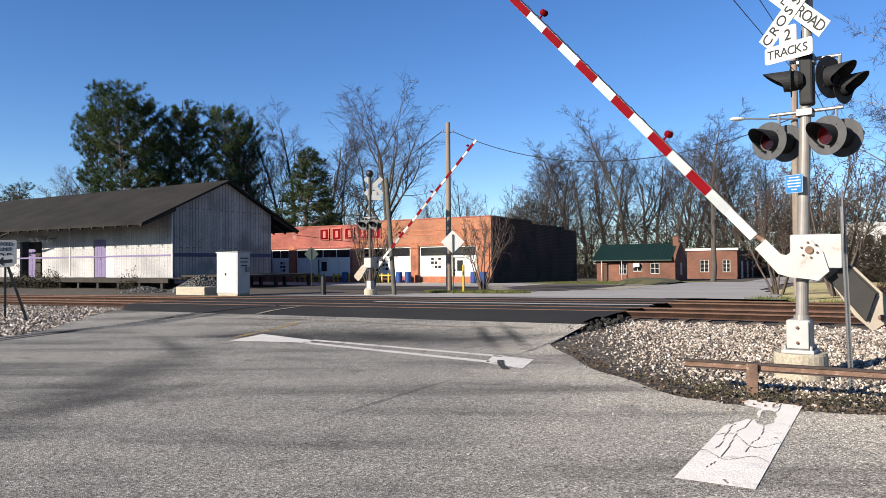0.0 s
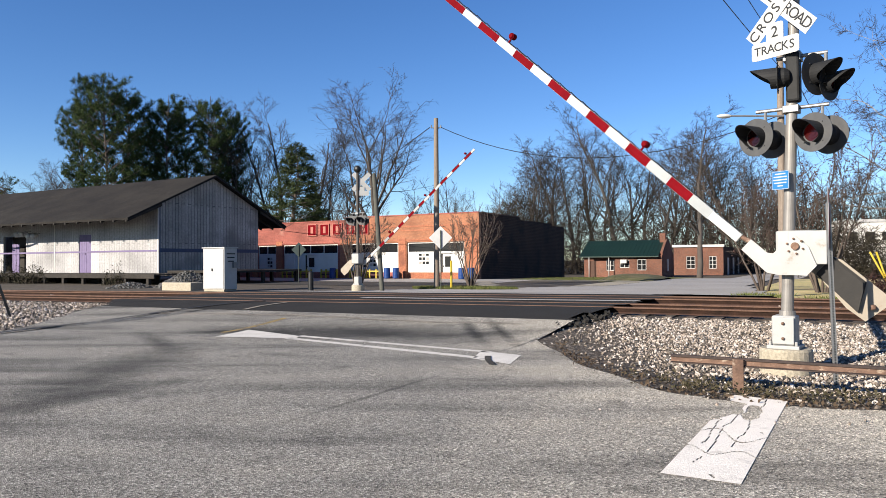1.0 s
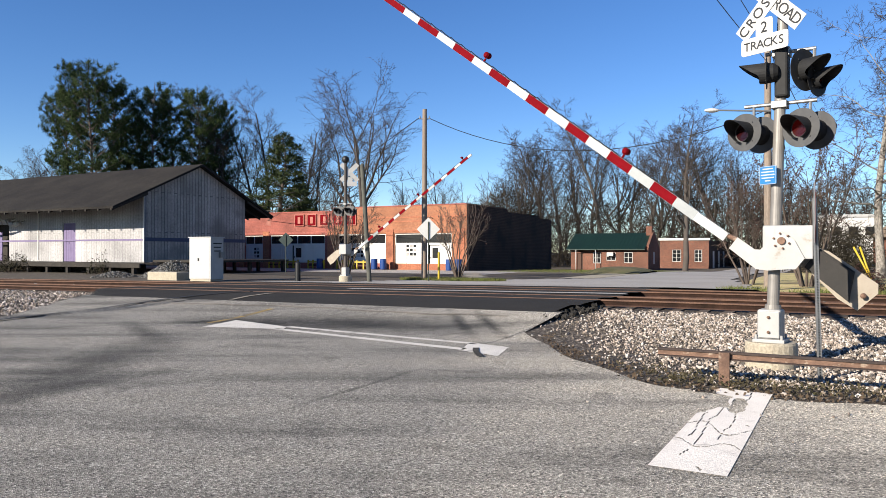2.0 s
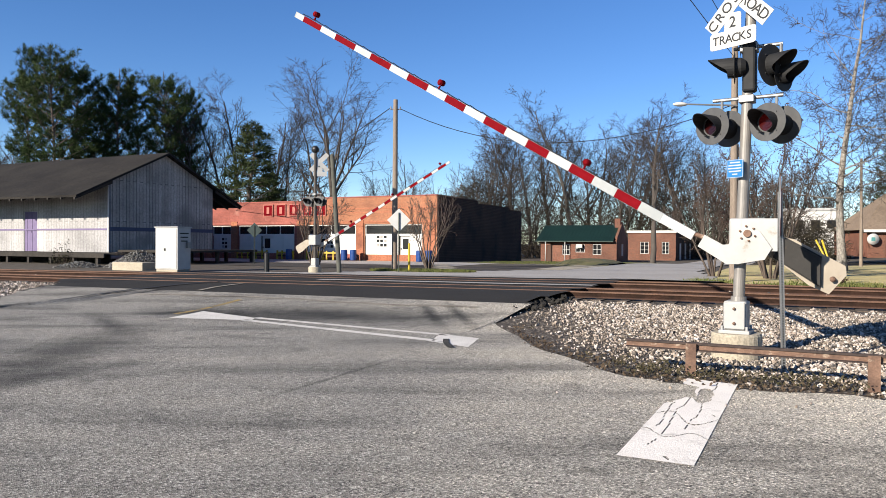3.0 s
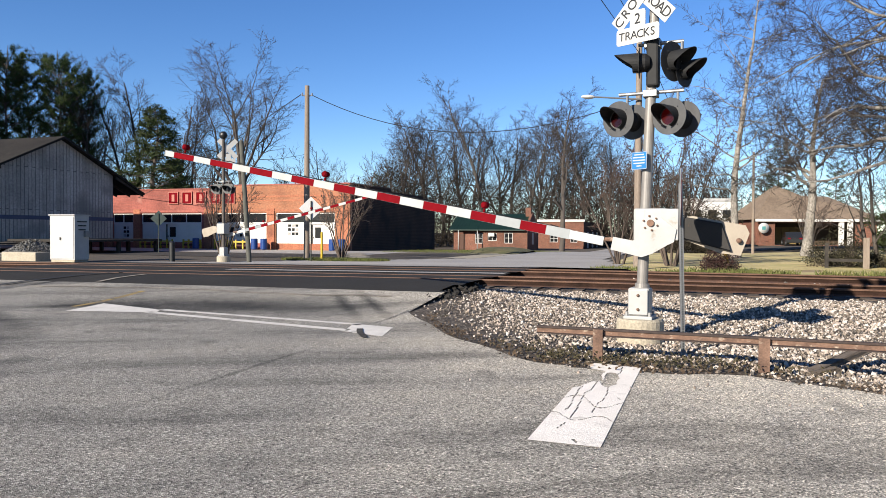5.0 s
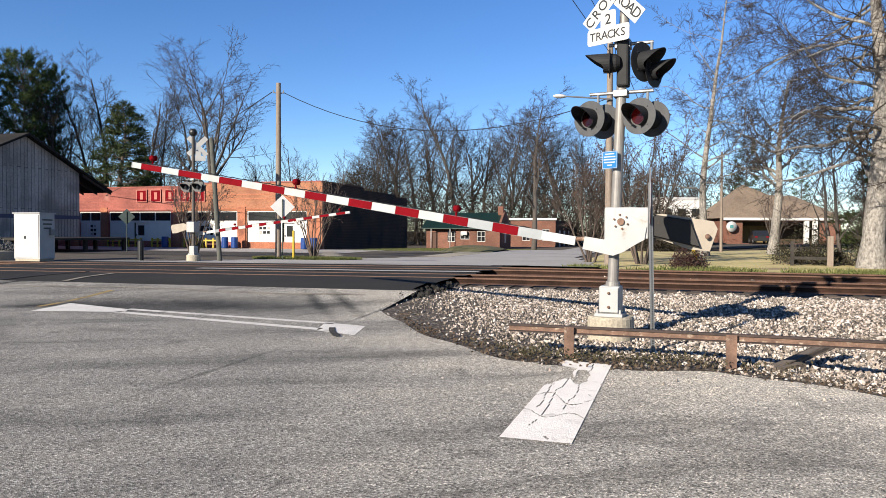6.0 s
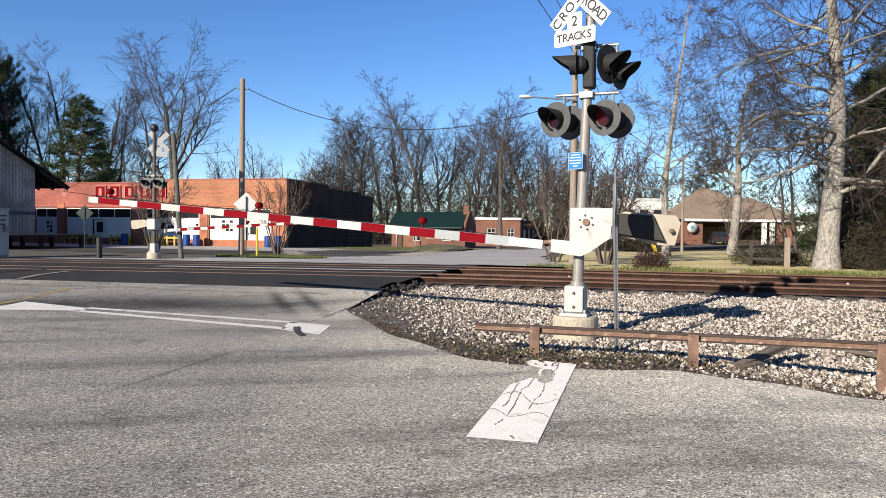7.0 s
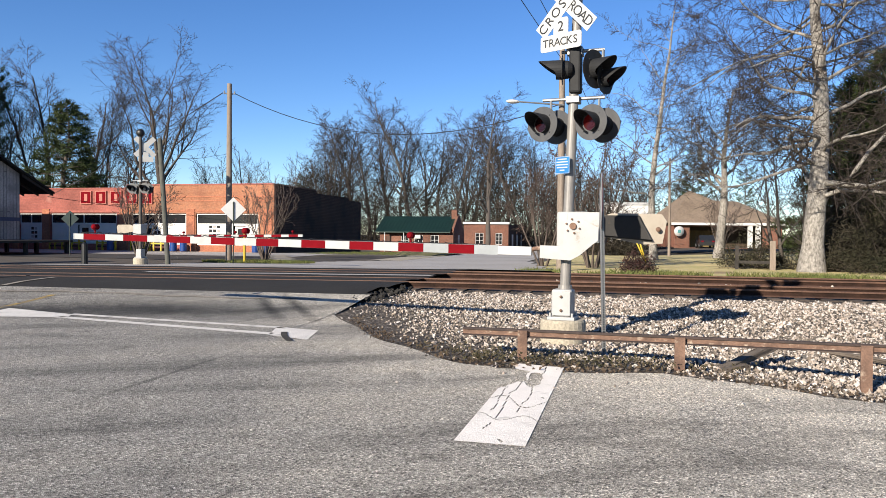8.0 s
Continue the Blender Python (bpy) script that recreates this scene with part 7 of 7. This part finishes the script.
def weed_patch(name, places, per, size, material, label, seed):
    ob = new(name, leaf_mesh(seed, places, 0.07, per, size, material, 0.5))
    tagged(ob, label, "weeds", kind="stuff")


rng = random.Random(5)
pl = []
for k in range(120):
    u = rng.gauss(-1.0, 0.9)
    v = verge(u) + 0.35 + abs(rng.gauss(0, 0.25))
    x, y = uv(u, v)
    pl.append(Vector((x, y, ground_z(u, v) + 0.05 + 0.06 * rng.random())))
weed_patch("low_weeds", pl, 12, 0.022, WEED, "low dark weeds at the foot of the guard rail", 95)
pl = []
for k in range(500):
    u = rng.uniform(-4.6, 6)
    v = verge(u) + abs(rng.gauss(0.15, 0.3))
    x, y = uv(u, v)
    pl.append(Vector((x, y, ground_z(u, v) + 0.025)))
weed_patch("leaf_litter", pl, 5, 0.025, DRYLEAF, "dry brown leaf litter along the asphalt edge", 96)
GRASS = mat("green_grass", (0.1, 0.15, 0.035), (0.22, 0.2, 0.07), 1.5, 0.9, spec=0.2)


def grass_strip(seed, u0, u1, v0, v1, n, h, label, keep=lambda u, v: True):
    rng = np.random.default_rng(seed)
    u, v = rng.uniform(u0, u1, n), rng.uniform(v0, v1, n)
    ok = np.array([keep(a, b) for a, b in zip(u, v)])
    u, v = u[ok], v[ok]
    n = len(u)
    p = np.array([(*uv(a, b), ground_z(a, b) + 0.01) for a, b in zip(u, v)])
    d = rng.normal(size=(n, 3)) * 0.5
    d[:, 2] = 1
    a = rng.uniform(0, 6.28, n)
    w = np.stack([np.cos(a), np.sin(a), np.zeros(n)], 1) * 0.03 * (h / 0.2)
    hh = h * rng.uniform(0.4, 1.2, (n, 1))
    vv = np.stack([p - w, p + w, p + d * hh], 1).reshape(-1, 3)
    f = np.arange(n * 3).reshape(-1, 3)
    ob = new("grass", mesh_arrays("grass", vv, f, GRASS))
    tagged(ob, label, "grass", kind="stuff")


grass_strip(101, -22, -15.5, 33.5, 37, 9000, 0.16, "green grass strip round the utility pole", lambda u, v: math.hypot((u + 18.8) / 3.2, (v - 35.2) / 1.4) < 1)
grass_strip(102, -4, 40, 27.2, 31.5, 26000, 0.24, "patchy olive grass along the railway", lambda u, v: math.sin(u * 1.1) + math.sin(u * 2.7 + v * 1.9) + math.sin(v * 2.2 - u * 0.6) > 0.1)
grass_strip(103, -24, -13.5, 52, 84, 14000, 0.1, "grassy verge before the houses", lambda u, v: u < -14.2 and u > -26)


def far_belt():
    """A belt of dense far woods that closes the horizon all round."""
    rng = random.Random(9)
    cl = []
    for k in range(6000):
        near = k % 8 != 0
        a = rng.uniform(-38, 62) if near else rng.uniform(-180, 180)
        r = rng.uniform(140, 180) if near else rng.uniform(170, 215)
        h = (12.5 if 4 < a < 62 else 9.5) + 2.0 * math.sin(a * 0.33) + 1.5 * math.sin(a * 0.91 + 1)
        cl.append(Vector((r * math.sin(radians(a)), r * math.cos(radians(a)), rng.random() ** 1.4 * h - 1)))
    ob = new("far_woods", leaf_mesh(97, cl, 1.3, 8, 0.75, FARWOOD, 0.9, 0.1))
    tagged(ob, "distant brown-green belt of winter woods", "woods", kind="stuff")


FARWOOD = mat("far_wood_foliage", (0.05, 0.045, 0.032), (0.07, 0.055, 0.042), 0.05, 0.95, spec=0.1)
far_belt()

for i, (x, y, h) in enumerate(((27.8, 30.0, 5.5), (30.5, 25.2, 4.2), (32.0, 27.5, 6.0), (34.5, 23.5, 4.0), (28.6, 24.4, 3.2), (36.5, 27.5, 7.0), (29.5, 33.5, 7.0))):
    bare(x, y, -0.05, h, i % 3, i * 77, "leafless tangled sapling in the thicket", src=SAPLING, native=8.0, wide=1.5, name="sapling", group="saplings")
for i, (px, dep, h) in enumerate(((-0.52, 98, 13), (-0.40, 104, 17), (-0.25, 96, 18), (-0.33, 108, 17), (0.10, 126, 13))):
    bare(*sight(px, dep), -0.5, h, i % 3, 50 * i + 15, "grey-brown bare tree behind the roofs", wide=1.1)

for i, (x, y, w, h) in enumerate(((34.8, 33.6, 1.0, 0.8), (37.8, 33.8, 1.15, 0.95), (39.5, 38.5, 1.2, 0.75))):
    plant("cedar", pose(x, y, -0.2, 0, 0, 70 * i) @ Matrix.Diagonal((w, w, h, 1)), *CEDARS[0], "dark evergreen standing behind the big bare tree", "tree", "evergreens behind the lawn")
for i, (x, y, h) in enumerate(((28.4, 33.0, 6.0), (31.2, 31.6, 5.0), (27.0, 28.6, 3.4), (33.2, 31.0, 6.5))):
    bare(x, y, -0.05, h, i % 3, i * 61 + 20, "leafless tangled sapling in the thicket", src=SAPLING, native=8.0, wide=1.8, name="sapling", group="saplings")


def thicket(name, seed, n, places, label, spread=0.7):
    """Tangled brown brush: clumps of thin stems and dead leaves."""
    rng = random.Random(seed)
    cl = []
    for k in range(n):
        x, y, h = places(rng)
        cl.append(Vector((x, y, rng.random() ** 1.5 * h - 0.4)))
    ob = new(name, leaf_mesh(seed, cl, spread, 13, 0.6 * spread, FARWOOD, 0.8, 0.09))
    tagged(ob, label, "brush", kind="stuff")


def behind_houses(rng):
    x, y = sight(rng.uniform(0.07, 0.55), rng.uniform(104, 134))
    return x, y, 9.5 + 2.0 * math.sin(x * 0.6)


def before_far_building(rng):
    f, r = rng.uniform(82, 92), rng.uniform(18, 24.5)
    return 0.271 * f + 0.963 * r, 0.963 * f - 0.271 * r, 4.6 + 0.8 * math.sin(r * 1.3)


def beside_big_tree(rng):
    a = rng.random()
    x, y = 26.6 + 10 * a, 28.6 - 4.5 * a + rng.uniform(-0.9, 0.9)
    return x, y, 1.7 + 3.2 * a + 0.6 * math.sin(x * 2.1)


thicket("brush", 203, 1500, beside_big_tree, "dark leafless brush tangled round the big tree", spread=0.4)
thicket("brush", 201, 3900, behind_houses, "dense dark brown brush in the wood behind the brick houses")
thicket("brush", 202, 700, before_far_building, "dark tangled brush before the pale far building")


# ---- movement ----
def motions():
    px, py, pz = -0.168, 0.18, 1.663
    walk(arm_a, [(t, pose(px, py, pz, 0, -a, 0)) for t, a in (
        (0, 47.62), (0.5, 44.94), (1, 41.99), (1.5, 39.28), (3, 29.77), (3.5, 24.36), (4, 18.59), (4.5, 13.4), (6, 9.09), (6.5, 7.1), (7, 4.53), (7.5, 2.64), (8, 0.94))])
    walk(arm_b, [(t, pose(0, 0.18, 1.72, 0, -a, 0)) for t, a in (
        (0, 44.44), (0.5, 41.49), (1, 38.58), (1.5, 35.94), (3, 27.31), (3.5, 24.56), (4, 21.56), (4.5, 16.98), (6, 6.93), (6.5, 5.11), (7, 3.4), (7.5, 1.9), (8, 0.8))])


motions()
